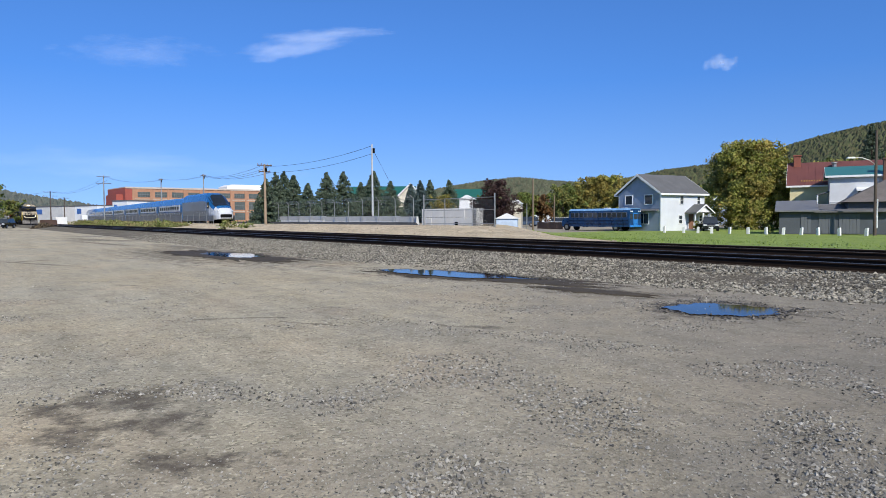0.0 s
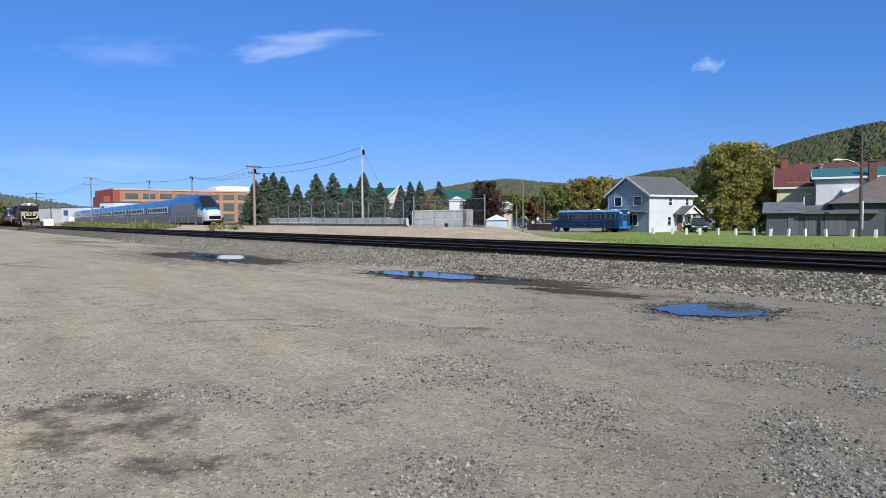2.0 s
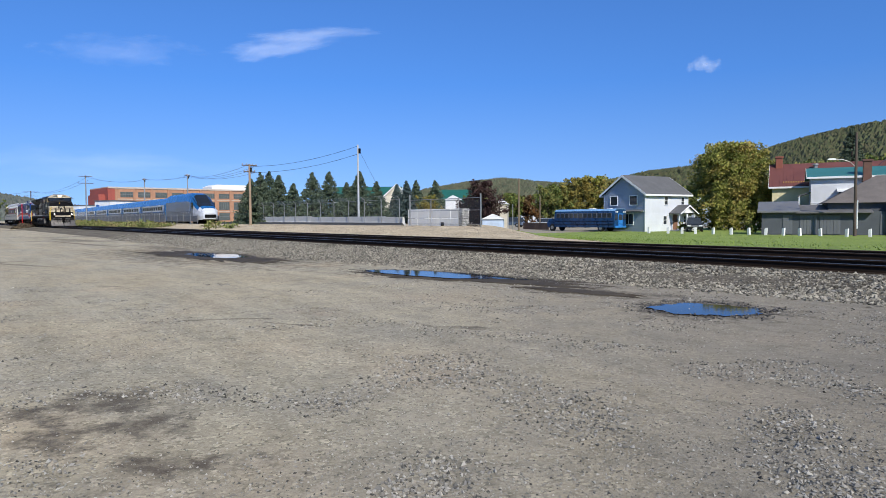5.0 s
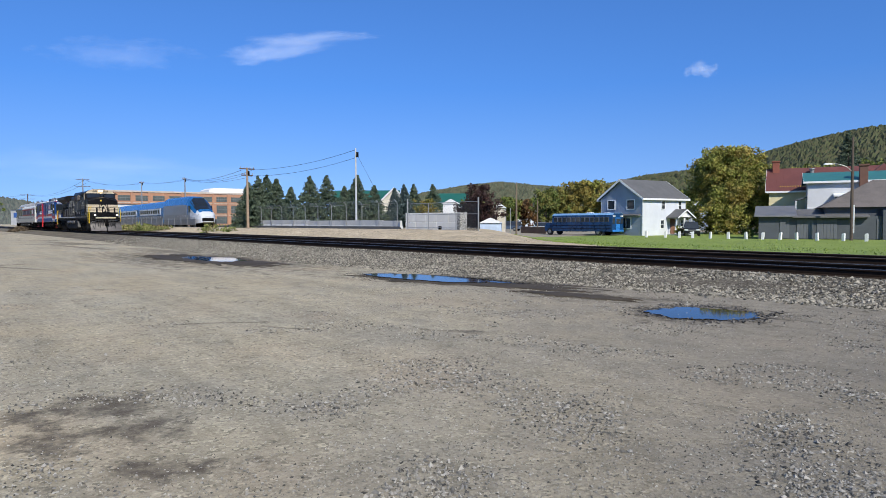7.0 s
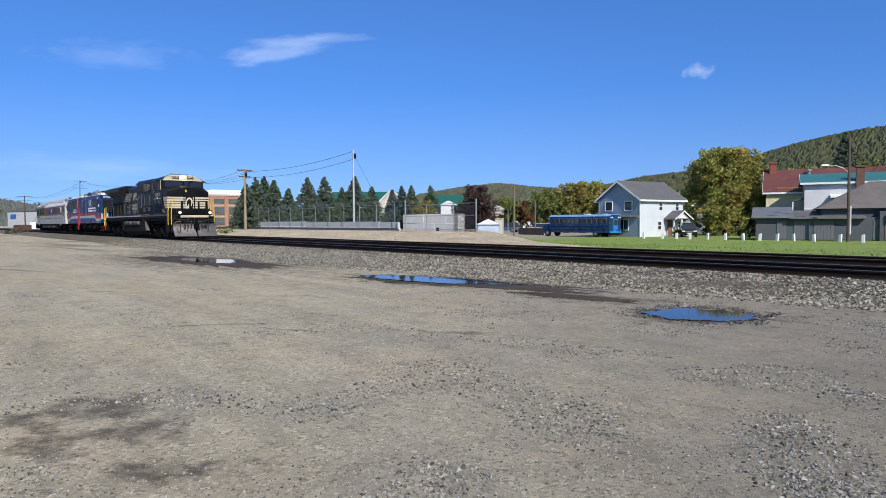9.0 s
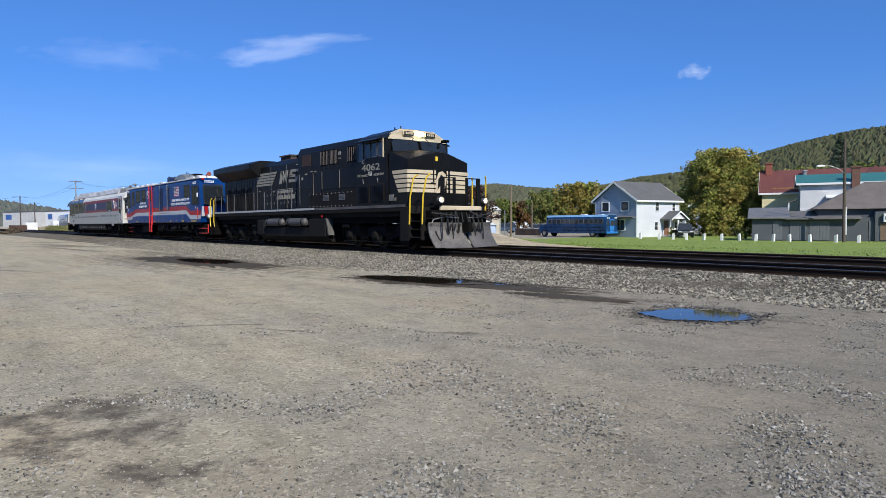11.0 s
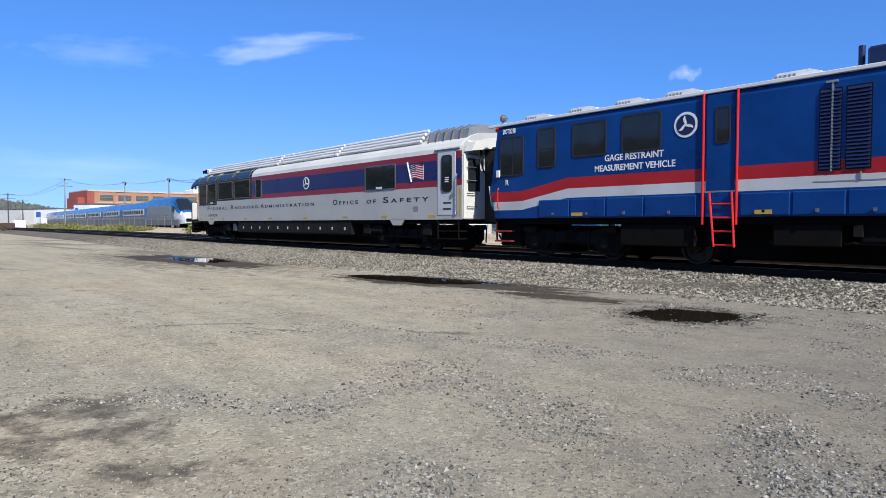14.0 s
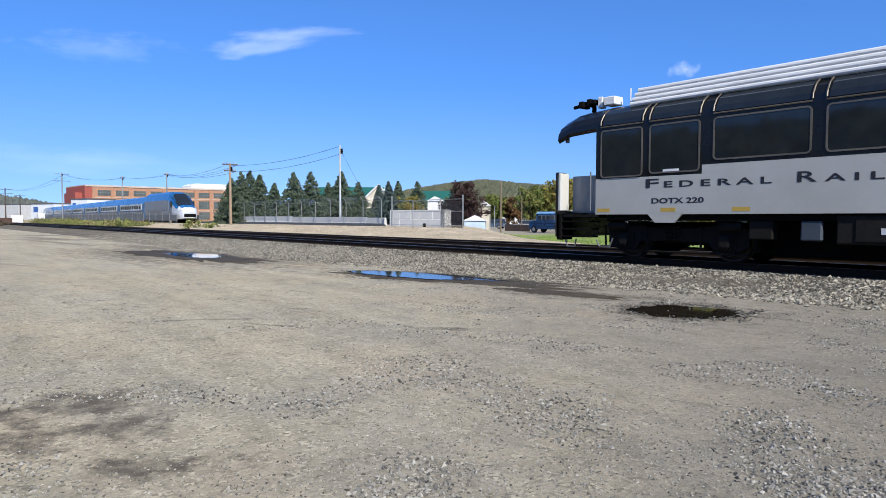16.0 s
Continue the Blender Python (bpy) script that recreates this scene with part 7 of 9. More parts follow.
# ---- the parked blue and silver trainset ----
def parked_train():
    heading = math.degrees(math.atan2(12.7, -214))
    t0 = Vector((-92.4, 31.88, 1.02))
    skyblue = mat("trainset_blue", (0.012, 0.12, 0.32), 0.25, 0.1, 0.15, 0.4, 8.0, 0.0, coat=0.3)
    silver = mat("trainset_silver", (0.3, 0.31, 0.32), 0.35, 0.3, 0.12, 0.4, 8.0, 0.0)
    grey = mat("trainset_grey_skirt", (0.16, 0.17, 0.185), 0.4, 0.3, 0.15, 0.5, 8.0, 0.0)
    white = mat("trainset_white", (0.6, 0.62, 0.64), 0.3, 0.0, 0.08, 0.5, 8.0, 0.0)
    m0 = Matrix.Translation(t0) @ pose(0, 0, 0, 0, 0, heading)
    # vehicle space: x runs back from the nose
    def hull(bm, x0, x1, z0=0.3, z1=4.05):
        sec = [(-1.5, z0), (-1.58, 1.6), (-1.52, 2.9), (-1.2, 3.75), (-0.7, z1), (0.7, z1), (1.2, 3.75), (1.52, 2.9), (1.58, 1.6), (1.5, z0)]
        return [[(x, y, z) for y, z in sec] for x in (x0, x1)]
    power = thing("parked_power_car", "blue and silver high-speed power car with a pointed nose, parked", "train", m0)
    bm = bmesh.new()
    sec = hull(bm, 0, 1)[0]
    rings = []
    shape = ((0.0, 0.3, 0.42, 0.5), (0.25, 0.38, 0.62, 0.42), (0.8, 0.46, 0.78, 0.36), (1.6, 0.54, 0.88, 0.32), (2.5, 0.63, 0.94, 0.3), (3.6, 0.78, 0.98, 0.3), (4.7, 0.91, 1.0, 0.3), (6.0, 0.98, 1.0, 0.3), (7.5, 1.0, 1.0, 0.3), (20.5, 1.0, 1.0, 0.3))
    for x, top, wide, low in shape:
        rings.append([(x, y * wide, low + (z - 0.3) * (top * 4.4 - low) / 3.75) for _, y, z in sec])
    loft(bm, rings)
    ob = part("body", bm, [silver, skyblue, white], power, "silver body with a blue crown and white nose")
    for f in ob.data.polygons:
        c = f.center
        f.material_index = 1 if c.x > 1.1 and c.z > (2.1 if c.x < 6 else 3.1) else (2 if c.x < 3.4 else 0)
    bm = bmesh.new()
    rings = []
    for x, top, wide, low in shape[3:7]:
        k = (top * 4.4 - low) / 3.75
        over = [(x, y * wide * 1.02, low + (z - 0.3) * k + 0.06) for y, z in ((-1.26, 3.6), (-0.7, 4.05), (0.7, 4.05), (1.26, 3.6))]
        rings.append(over + [(p[0], p[1] * 0.97, p[2] - 0.1) for p in reversed(over)])
    loft(bm, rings)
    part("windshield", bm, GLASS, power, "dark raked windshield")
    bm = boxes((-0.1, 0.5, -0.8, 0.8, 0.62, 1.1), bevel=0.08)
    part("nose_hatch", bm, BLACK, power, "black coupler hatch")
    for s in (-1, 1):
        bm = boxes((0.45, 1.1, s * 1.02 - 0.1, s * 1.02 + 0.1, 1.55, 1.7), bevel=0.03)
        part("headlight", bm, LENS, power)
        bm = boxes((3.4, 4.3, s * 1.56 - 0.03, s * 1.56 + 0.03, 2.0, 2.9), bevel=0.02)
        part("cab_window", bm, GLASS, power)
        for k in range(6):
            bm = bmesh.new()
            prism(bm, [(5.6 + k * 1.0, 1.55), (5.95 + k * 1.0, 1.55), (6.2 + k * 1.0, 1.3), (6.08 + k * 1.0, 1.3)], "y", *sorted((s * 1.56, s * 1.6)))
            part("side_chevron", bm, white, power, "white chevron mark")
        bm = boxes((5.2, 14.0, s * 1.585 - 0.02, s * 1.585 + 0.02, 1.6, 3.0), bevel=0.01)
        part("side_panel", bm, silver, power, "plain brushed silver side panel")
        bm = boxes((0.9, 20.4, s * 1.5 - 0.02, s * 1.5 + 0.06, 0.1, 0.95), bevel=0.02)
        part("skirt", bm, grey, power)
    for x in (3.6, 17.2):
        bm = boxes((x - 1.6, x + 1.6, -1.2, 1.2, -0.35, 0.4), bevel=0.05)
        part("bogie", bm, UNDER, power)
    coach = thing("parked_coach", "blue and silver high-speed coach with a window band, parked", "train", m0 @ pose(20.9, 0, 0), group="coaches of the parked trainset")
    bm = bmesh.new()
    loft(bm, hull(bm, 0, 20.6))
    ob = part("body", bm, [skyblue, silver, grey], coach, "blue coach with a silver lower side")
    for f in ob.data.polygons:
        f.material_index = 0 if f.center.z > 2.2 else 2
    for s in (-1, 1):
        bm = boxes((1.6, 19.0, s * 1.57 - 0.04, s * 1.57 + 0.03, 1.75, 2.85), bevel=0.02)
        band = part("window_band", bm, white, coach, "pale window band")
        for k in range(9):
            bm = boxes((2.2 + k * 1.85, 3.6 + k * 1.85, s * 1.6 - 0.01, s * 1.6 + 0.012, 2.0, 2.6), bevel=0.01)
            part("window", bm, GLASS, band)
        for k in range(14):
            bm = bmesh.new()
            prism(bm, [(1.2 + k * 1.4, 1.5), (1.75 + k * 1.4, 1.5), (2.0 + k * 1.4, 1.15), (1.85 + k * 1.4, 1.15)], "y", *sorted((s * 1.56, s * 1.6)))
            part("side_chevron", bm, white, coach)
        bm = boxes((0.1, 20.5, s * 1.5 - 0.02, s * 1.5 + 0.05, 0.0, 0.95), bevel=0.02)
        part("skirt", bm, grey, coach)
    bm = boxes((20.6, 20.9, -1.2, 1.2, 0.5, 3.6))
    part("gangway", bm, RUBBER, coach)
    for x in (2.5, 18.0):
        bm = boxes((x - 1.4, x + 1.4, -1.2, 1.2, -0.35, 0.3), bevel=0.05)
        part("bogie", bm, UNDER, coach)
    for k in range(1, 9):
        copy_thing(coach, m0 @ pose(20.9 + 20.9 * k, 0, 0))


parked_train()
bm = bmesh.new()
h = math.atan2(12.7, -214)
prism(bm, [(-2.2, -0.9), (-1.7, -0.38), (1.7, -0.38), (2.2, -0.9)], "x", -14, 232)
bd = part("storage_track_bed", bm, BALLAST)
bd.matrix_basis = pose(-91.0, 31.8, 0.95, 0, 0, math.degrees(h))
tagged(bd, "grey stone bed of the storage track", "ballast", kind="structure")


# ---- buildings ----
def siding(name, color):
    """Painted clapboard: fine level laps in the relief."""
    m = mat(name, color, 0.6, 0.0, 0.1, 0.6, 10.0, 0.0)
    w = nd(m, "TexWave", Scale=3.2)
    w.wave_type, w.bands_direction, w.wave_profile = "BANDS", "Z", "SAW"
    link(m, coords(m), w.inputs["Vector"])
    bump_on(m, w.outputs[1], 0.5, 0.02)
    return m


WHITESIDE = siding("white_clapboard", (0.66, 0.67, 0.67))
PALESIDE = siding("pale_blue_white_clapboard", (0.66, 0.68, 0.7))
BLUEGREY = siding("blue_grey_and_shade_clapboard", (0.3, 0.35, 0.42))
YELLOWSIDE = siding("pale_yellow_clapboard", (0.72, 0.63, 0.38))
# grey boards, darkened to carry the shade on the shed's front
GREYBOARD = mat("shade_dark_grey_boards", (0.085, 0.095, 0.105), 0.8, 0.0, 0.25, 0.8, 10.0, 0.2)
SHINGLE = mat("grey_asphalt_shingle", (0.12, 0.12, 0.12), 0.95, 0.0, 0.25, 0.8, 8.0, 0.4)
BROWNSHINGLE = mat("brown_grey_shingle", (0.15, 0.13, 0.115), 0.95, 0.0, 0.3, 0.8, 8.0, 0.4)
MAROON = mat("maroon_metal_roof", (0.17, 0.06, 0.05), 0.6, 0.1, 0.2, 0.6, 8.0, 0.1)
TEAL = mat("teal_metal_roof", (0.05, 0.2, 0.19), 0.5, 0.2, 0.15, 0.6, 8.0, 0.1)
TRIM = mat("white_house_trim", (0.8, 0.8, 0.78), 0.5, 0.0, 0.06, 1.0, 10.0, 0.03)
BRICK = mat("orange_red_brick", (0.44, 0.235, 0.14), 0.9, 0.0, 0.25, 0.5, 12.0, 0.2)
REDBRICK = mat("painted_red_brick", (0.36, 0.085, 0.06), 0.8, 0.0, 0.2, 0.5, 12.0, 0.2)
HOUSEGLASS = glass("house_window_glass", (0.03, 0.035, 0.04), 0.08)


def wall_window(parent, x0, x1, z0, z1, y, out, trim_material=None, cross=True):
    """A framed window on a wall plane; out is -1 where the wall faces -y."""
    bm = boxes((x0 - 0.08, x1 + 0.08, *sorted((y, y + out * 0.07)), z0 - 0.08, z0), (x0 - 0.08, x1 + 0.08, *sorted((y, y + out * 0.07)), z1, z1 + 0.08),
               (x0 - 0.08, x0, *sorted((y, y + out * 0.07)), z0, z1), (x1, x1 + 0.08, *sorted((y, y + out * 0.07)), z0, z1))
    if cross:
        box(bm, x0, x1, *sorted((y, y + out * 0.05)), (z0 + z1) / 2 - 0.03, (z0 + z1) / 2 + 0.03)
    w = part("window", bm, trim_material or TRIM, parent)
    bm = boxes((x0, x1, *sorted((y - out * 0.01, y + out * 0.03)), z0, z1))
    part("pane", bm, HOUSEGLASS, w)
    return w


def gable_house(name, label, m, wide, deep, eave, ridge, wall_mats, roof_mat, over=0.35, along="y"):
    """A house whose front gable faces -y (along 'y') or whose eaves face -y (along 'x')."""
    t = thing(name, label, "house", m)
    # walls: front, back, left, right
    th = 0.15
    def gable(y0, y1, mt):
        bm = bmesh.new()
        prism(bm, [(0, -0.6), (wide, -0.6), (wide, eave), (wide / 2, ridge), (0, eave)] if along == "y" else [(0, -0.6), (wide, -0.6), (wide, eave), (0, eave)], "y", y0, y1)
        return part("wall", bm, mt, t)
    front = gable(0, th, wall_mats[0])
    gable(deep - th, deep, wall_mats[0])
    for x0, x1, mt in ((0, th, wall_mats[2]), (wide - th, wide, wall_mats[1])):
        bm = bmesh.new()
        prism(bm, [(th, -0.6), (deep - th, -0.6), (deep - th, eave), (th, eave)] if along == "y" else [(th, -0.6), (deep - th, -0.6), (deep - th, eave), (deep / 2, ridge), (th, eave)], "x", x0, x1)
        part("wall", bm, mt, t)
    for s in (0, 1):
        bm = bmesh.new()
        if along == "y":
            e = -over if s == 0 else wide + over
            slope = (ridge - eave) / (wide / 2)
            ze = eave - slope * over
            prism(bm, [(e, ze), (wide / 2, ridge), (wide / 2, ridge + 0.18), (e, ze + 0.14)], "y", -over, deep + over)
        else:
            e = -over if s == 0 else deep + over
            slope = (ridge - eave) / (deep / 2)
            ze = eave - slope * over
            prism(bm, [(e, ze), (deep / 2, ridge), (deep / 2, ridge + 0.18), (e, ze + 0.14)], "x", -over, wide + over)
        part("roof", bm, roof_mat, t)
        bm = bmesh.new()
        if along == "y":
            box(bm, e - 0.04, e + 0.04, -over, deep + over, ze - 0.12, ze + 0.1)
            for y in (-over - 0.03, deep + over):
                prism(bm, [(e, ze - 0.12), (wide / 2, ridge - 0.12), (wide / 2, ridge + 0.19), (e, ze + 0.15)], "y", y, y + 0.03)
        else:
            box(bm, -over, wide + over, e - 0.04, e + 0.04, ze - 0.12, ze + 0.1)
            for x in (-over - 0.03, wide + over):
                prism(bm, [(e, ze - 0.12), (deep / 2, ridge - 0.12), (deep / 2, ridge + 0.19), (e, ze + 0.15)], "x", x, x + 0.03)
        part("fascia", bm, TRIM, t, "white painted fascia")
    return t


def grey_house():
    """Two storeys, blue-grey gable, white long side with a porch. x runs along the white side, the gable faces -x."""
    m = pose(-46.8, 70.4, -0.55, 0, 0, 83.2)
    t = gable_house("house", "two-storey house with blue-grey gable and white side wall", m, 8.4, 7.0, 4.95, 7.2, (PALESIDE, BLUEGREY, BLUEGREY), SHINGLE, 0.4, "x")
    # the front (facing the sun) is the white side at y = 0; the gable wall stands at x = 0
    for x0, z0, w, h in ((3.6, 3.5, 0.6, 0.95), (6.9, 3.5, 0.55, 0.9), (3.4, 1.0, 0.6, 1.0), (7.4, 1.2, 0.45, 0.8)):
        wall_window(t, x0, x0 + w, z0, z0 + h, 0.0, -1)
    for y0, z0, w, h in ((1.3, 3.5, 1.15, 1.1), (4.6, 3.5, 1.15, 1.1), (1.9, 1.0, 0.7, 1.3), (2.7, 1.0, 0.7, 1.3)):
        bm = boxes((-0.07, 0.0, y0 - 0.1, y0 + w + 0.1, z0 - 0.1, z0), (-0.07, 0.0, y0 - 0.1, y0 + w + 0.1, z0 + h, z0 + h + 0.1), (-0.07, 0.0, y0 - 0.1, y0, z0, z0 + h), (-0.07, 0.0, y0 + w, y0 + w + 0.1, z0, z0 + h))
        w_ = part("window", bm, TRIM, t)
        bm = boxes((-0.03, 0.01, y0, y0 + w, z0, z0 + h))
        part("pane", bm, HOUSEGLASS, w_)
    bm = boxes((-0.03, 0.0, 0.0, 7.0, 2.55, 2.7), (-0.05, 0.02, -0.06, 0.06, -0.3, 4.9))
    part("corner_board", bm, TRIM, t)
    bm = bmesh.new()
    prism(bm, [(-0.55, 2.55), (0.0, 2.75), (0.0, 2.85), (-0.6, 2.65)], "y", 0.2, 6.9)
    part("pent_roof", bm, SHINGLE, t)
    # porch with its own small gable
    bm = boxes((4.7, 7.9, -1.5, 0.0, -0.4, 0.25))
    part("porch_floor", bm, CONCRETE, t)
    bm = bmesh.new()
    for x in (4.8, 6.3, 7.8):
        box(bm, x - 0.06, x + 0.06, -1.45, -1.32, 0.25, 2.3)
    part("porch_post", bm, TRIM, t)
    for a, b, c in ((4.5, 6.3, 2.25), (8.1, 6.3, 2.25)):
        bm = bmesh.new()
        prism(bm, [(a, c), (b, 3.3), (b, 3.45), (a, c + 0.13)], "y", -1.8, 0.0)
        part("porch_roof", bm, SHINGLE, t)
    bm = bmesh.new()
    prism(bm, [(4.9, 2.4), (7.7, 2.4), (6.3, 3.2)], "y", -1.55, -1.45)
    prism(bm, [(4.5, 2.2), (6.3, 3.25), (8.1, 2.2), (8.1, 2.35), (6.3, 3.43), (4.5, 2.35)], "y", -1.86, -1.8)
    part("porch_gable", bm, TRIM, t)
    bm = boxes((5.3, 6.15, -0.08, 0.0, 0.25, 2.2))
    part("door", bm, mat("brown_house_door", (0.2, 0.1, 0.06), 0.6), t, "brown front door")
    bm = boxes((4.8, 6.3, -1.42, -1.36, 0.3, 1.0))
    part("porch_rail", bm, mat("brown_porch_wood", (0.16, 0.09, 0.055), 0.8), t)
    return t


grey_house()

UX = math.degrees(math.atan2(0.39, 0.92))
yel = gable_house("house", "pale yellow house with a maroon metal roof and brick chimney", pose(-37.2, 83.6, -0.5, 0, 0, UX), 17, 9, 5.7, 8.5, (YELLOWSIDE, YELLOWSIDE, YELLOWSIDE), MAROON, 0.4, "x")
wall_window(yel, 4.3, 5.3, 3.2, 4.6, 0.0, -1)
bm = bmesh.new()
for k in range(46):
    box(bm, k * 0.39 - 0.35, k * 0.39 - 0.31, -0.38, 4.4, 0, 0.06)
for v in bm.verts:
    v.co.z += 5.7 + 2.8 * v.co.y / 4.5 + 0.13
part("roof_rib", bm, MAROON, yel, "raised seams of a metal roof")
for k in range(16):
    part("snow_guard", boxes((1.2 + k * 0.28, 1.32 + k * 0.28, 0.35, 0.45, 6.05, 6.22)), AMBER, yel)
bm = boxes((0.3, 1.1, 3.6, 4.4, 6.5, 9.6), (0.2, 1.2, 3.5, 4.5, 9.45, 9.65), bevel=0.02)
part("chimney", bm, mat("dull_red_brick", (0.27, 0.09, 0.06), 0.9), yel, "red brick chimney")
bm = bmesh.new()
rod(bm, (4.8, 3.2, 7.7), (4.8, 3.2, 8.4), 0.25, seg=10), rod(bm, (4.8, 3.2, 8.35), (4.8, 3.2, 8.5), 0.4, 0.3, 10)
part("roof_vent", bm, GREYBOX, yel)
bm = bmesh.new()
prism(bm, [(11.0, 7.6), (12.2, 8.7), (13.4, 7.6)], "y", 1.4, 4.5)
part("dormer", bm, MAROON, yel)
bm = boxes((0.3, 6.5, -1.2, 0.0, 3.0, 3.15), (0.4, 0.5, -1.15, -1.05, -0.3, 3.0), (5.9, 6.0, -1.15, -1.05, -0.3, 3.0))
part("porch_roof", bm, SHINGLE, yel)

# the left wall is white too; blue-grey here colours in its shade
wht = gable_house("house", "white house with a teal metal roof", pose(-30.6, 78.4, -0.5, 0, 0, UX), 13, 7, 6.3, 7.3, (WHITESIDE, WHITESIDE, BLUEGREY), TEAL, 0.45, "x")
wall_window(wht, 2.7, 3.9, 3.9, 4.6, 0.0, -1)
bm = bmesh.new()
prism(bm, [(-1.0, 4.5), (0.0, 4.75), (0.0, 4.9), (-1.0, 4.65)], "x", 2.5, 4.1)
part("awning", bm, TRIM, wht, "striped awning over a window")
bm = boxes((4.9, 5.7, -0.6, 0.1, 2.0, 8.0), (4.8, 5.8, -0.7, 0.2, 7.8, 8.0), bevel=0.02)
part("chimney", bm, mat("dark_brown_brick", (0.16, 0.085, 0.06), 0.9), wht, "tall brown brick chimney")
bm = bmesh.new()
prism(bm, [(-1.3, 4.1), (0.0, 4.5), (0.0, 4.62), (-1.3, 4.22)], "y", 0.3, 3.6)
part("porch_roof", bm, SHINGLE, wht)
for y in (0.4, 1.9, 3.5):
    part("porch_post", boxes((-1.2, -1.08, y - 0.06, y + 0.06, -0.4, 4.15)), TRIM, wht)
part("string_board", boxes((-0.02, 13.0, -0.03, 0.0, 3.3, 3.42)), TRIM, wht)


def low_shed():
    t = thing("shed", "low grey board shed with plank double doors beside the lane", "shed", pose(-30.3, 65.9, -0.45, 0, 0, 24))
    bm = bmesh.new()
    prism(bm, [(0, 0), (13, 0), (13, 2.25), (0, 2.25)], "y", 0, 0.15)
    prism(bm, [(0, 0), (0.15, 0), (0.15, 2.3), (0, 2.3)], "y", 0.15, 6.0)
    prism(bm, [(12.85, 0), (13, 0), (13, 2.3), (12.85, 2.3)], "y", 0.15, 6.0)
    part("wall", bm, GREYBOARD, t)
    bm = bmesh.new()
    prism(bm, [(-0.5, 2.2), (6.2, 3.3), (6.2, 3.42), (-0.5, 2.34)], "x", -0.4, 3.4)
    part("roof", bm, mat("faded_tin_roof", (0.2, 0.2, 0.2), 0.6, 0.2, 0.3), t, "faded tin roof")
    bm = bmesh.new()
    prism(bm, [(-0.6, 2.1), (6.2, 2.9), (6.2, 3.02), (-0.6, 2.24)], "x", 3.0, 9.4)
    part("roof", bm, mat("grey_felt_roof", (0.14, 0.135, 0.13), 0.8, 0.0, 0.35), t)
    # planks darkened along with the boards, as shade on this front
    plank = mat("shade_dark_door_planks", (0.13, 0.14, 0.15), 0.8, 0.0, 0.25, 1.0, 14.0, 0.3)
    for x0, n in ((1.9, 3), (3.4, 5), (5.1, 6), (10.0, 4), (11.0, 4)):
        base = None
        for k in range(n):
            bm = boxes((0, 0.27, -0.05, 0.0, 0.05, 1.95), bevel=0.006)
            if base is None:
                base = part("plank", bm, plank, t)
                base.matrix_basis = pose(x0, 0, 0)
            else:
                bm.free()
                again(base, pose(x0 + 0.285 * k, 0, 0), t)
    return t


low_shed()


def hip_house():
    t = thing("cottage", "low cottage with a brown shingle hip roof and an air conditioner", "house", pose(-25.4, 69.3, -0.45, 0, 0, 24))
    bm = boxes((0, 13, 0, 0.15, 0, 3.2), (0, 0.15, 0.15, 9, 0, 3.2), (12.85, 13, 0.15, 9, 0, 3.2), (0.15, 12.85, 8.85, 9, 0, 3.2))
    part("wall", bm, GREYBOARD, t)
    bm = bmesh.new()
    base = [bm.verts.new(p) for p in ((-0.5, -0.5, 3.1), (13.5, -0.5, 3.1), (13.5, 9.5, 3.1), (-0.5, 9.5, 3.1))]
    top = [bm.verts.new(p) for p in ((4.4, 4.5, 5.9), (8.8, 4.5, 5.9))]
    for q in ((base[0], base[1], top[1], top[0]), (base[1], base[2], top[1]), (base[2], base[3], top[0], top[1]), (base[3], base[0], top[0]), tuple(base[::-1])):
        bm.faces.new(q)
    part("roof", bm, BROWNSHINGLE, t, "brown shingle hip roof")
    bm = boxes((5.2, 6.2, -1.8, -1.45, 1.8, 2.6), bevel=0.03)
    a = part("air_conditioner", bm, TRIM, t, "white wall air conditioner")
    bm = bmesh.new()
    disc_profile(bm, (5.6, -1.8, 2.2), (0, -1, 0), ((0, 0.3), (0.02, 0.3), (0.03, 0.26)), 16)
    part("fan_grille", bm, GREYBOX, a)
    bm = boxes((4.6, 9.0, -1.45, 0, 0, 2.8))
    part("annex", bm, GREYBOARD, t)
    bm = boxes((5.0, 6.3, -1.5, -1.45, 0.1, 1.7))
    part("door", bm, mat("worn_brown_plywood", (0.17, 0.12, 0.08), 0.9), t, "worn plywood door")
    return t


hip_house()


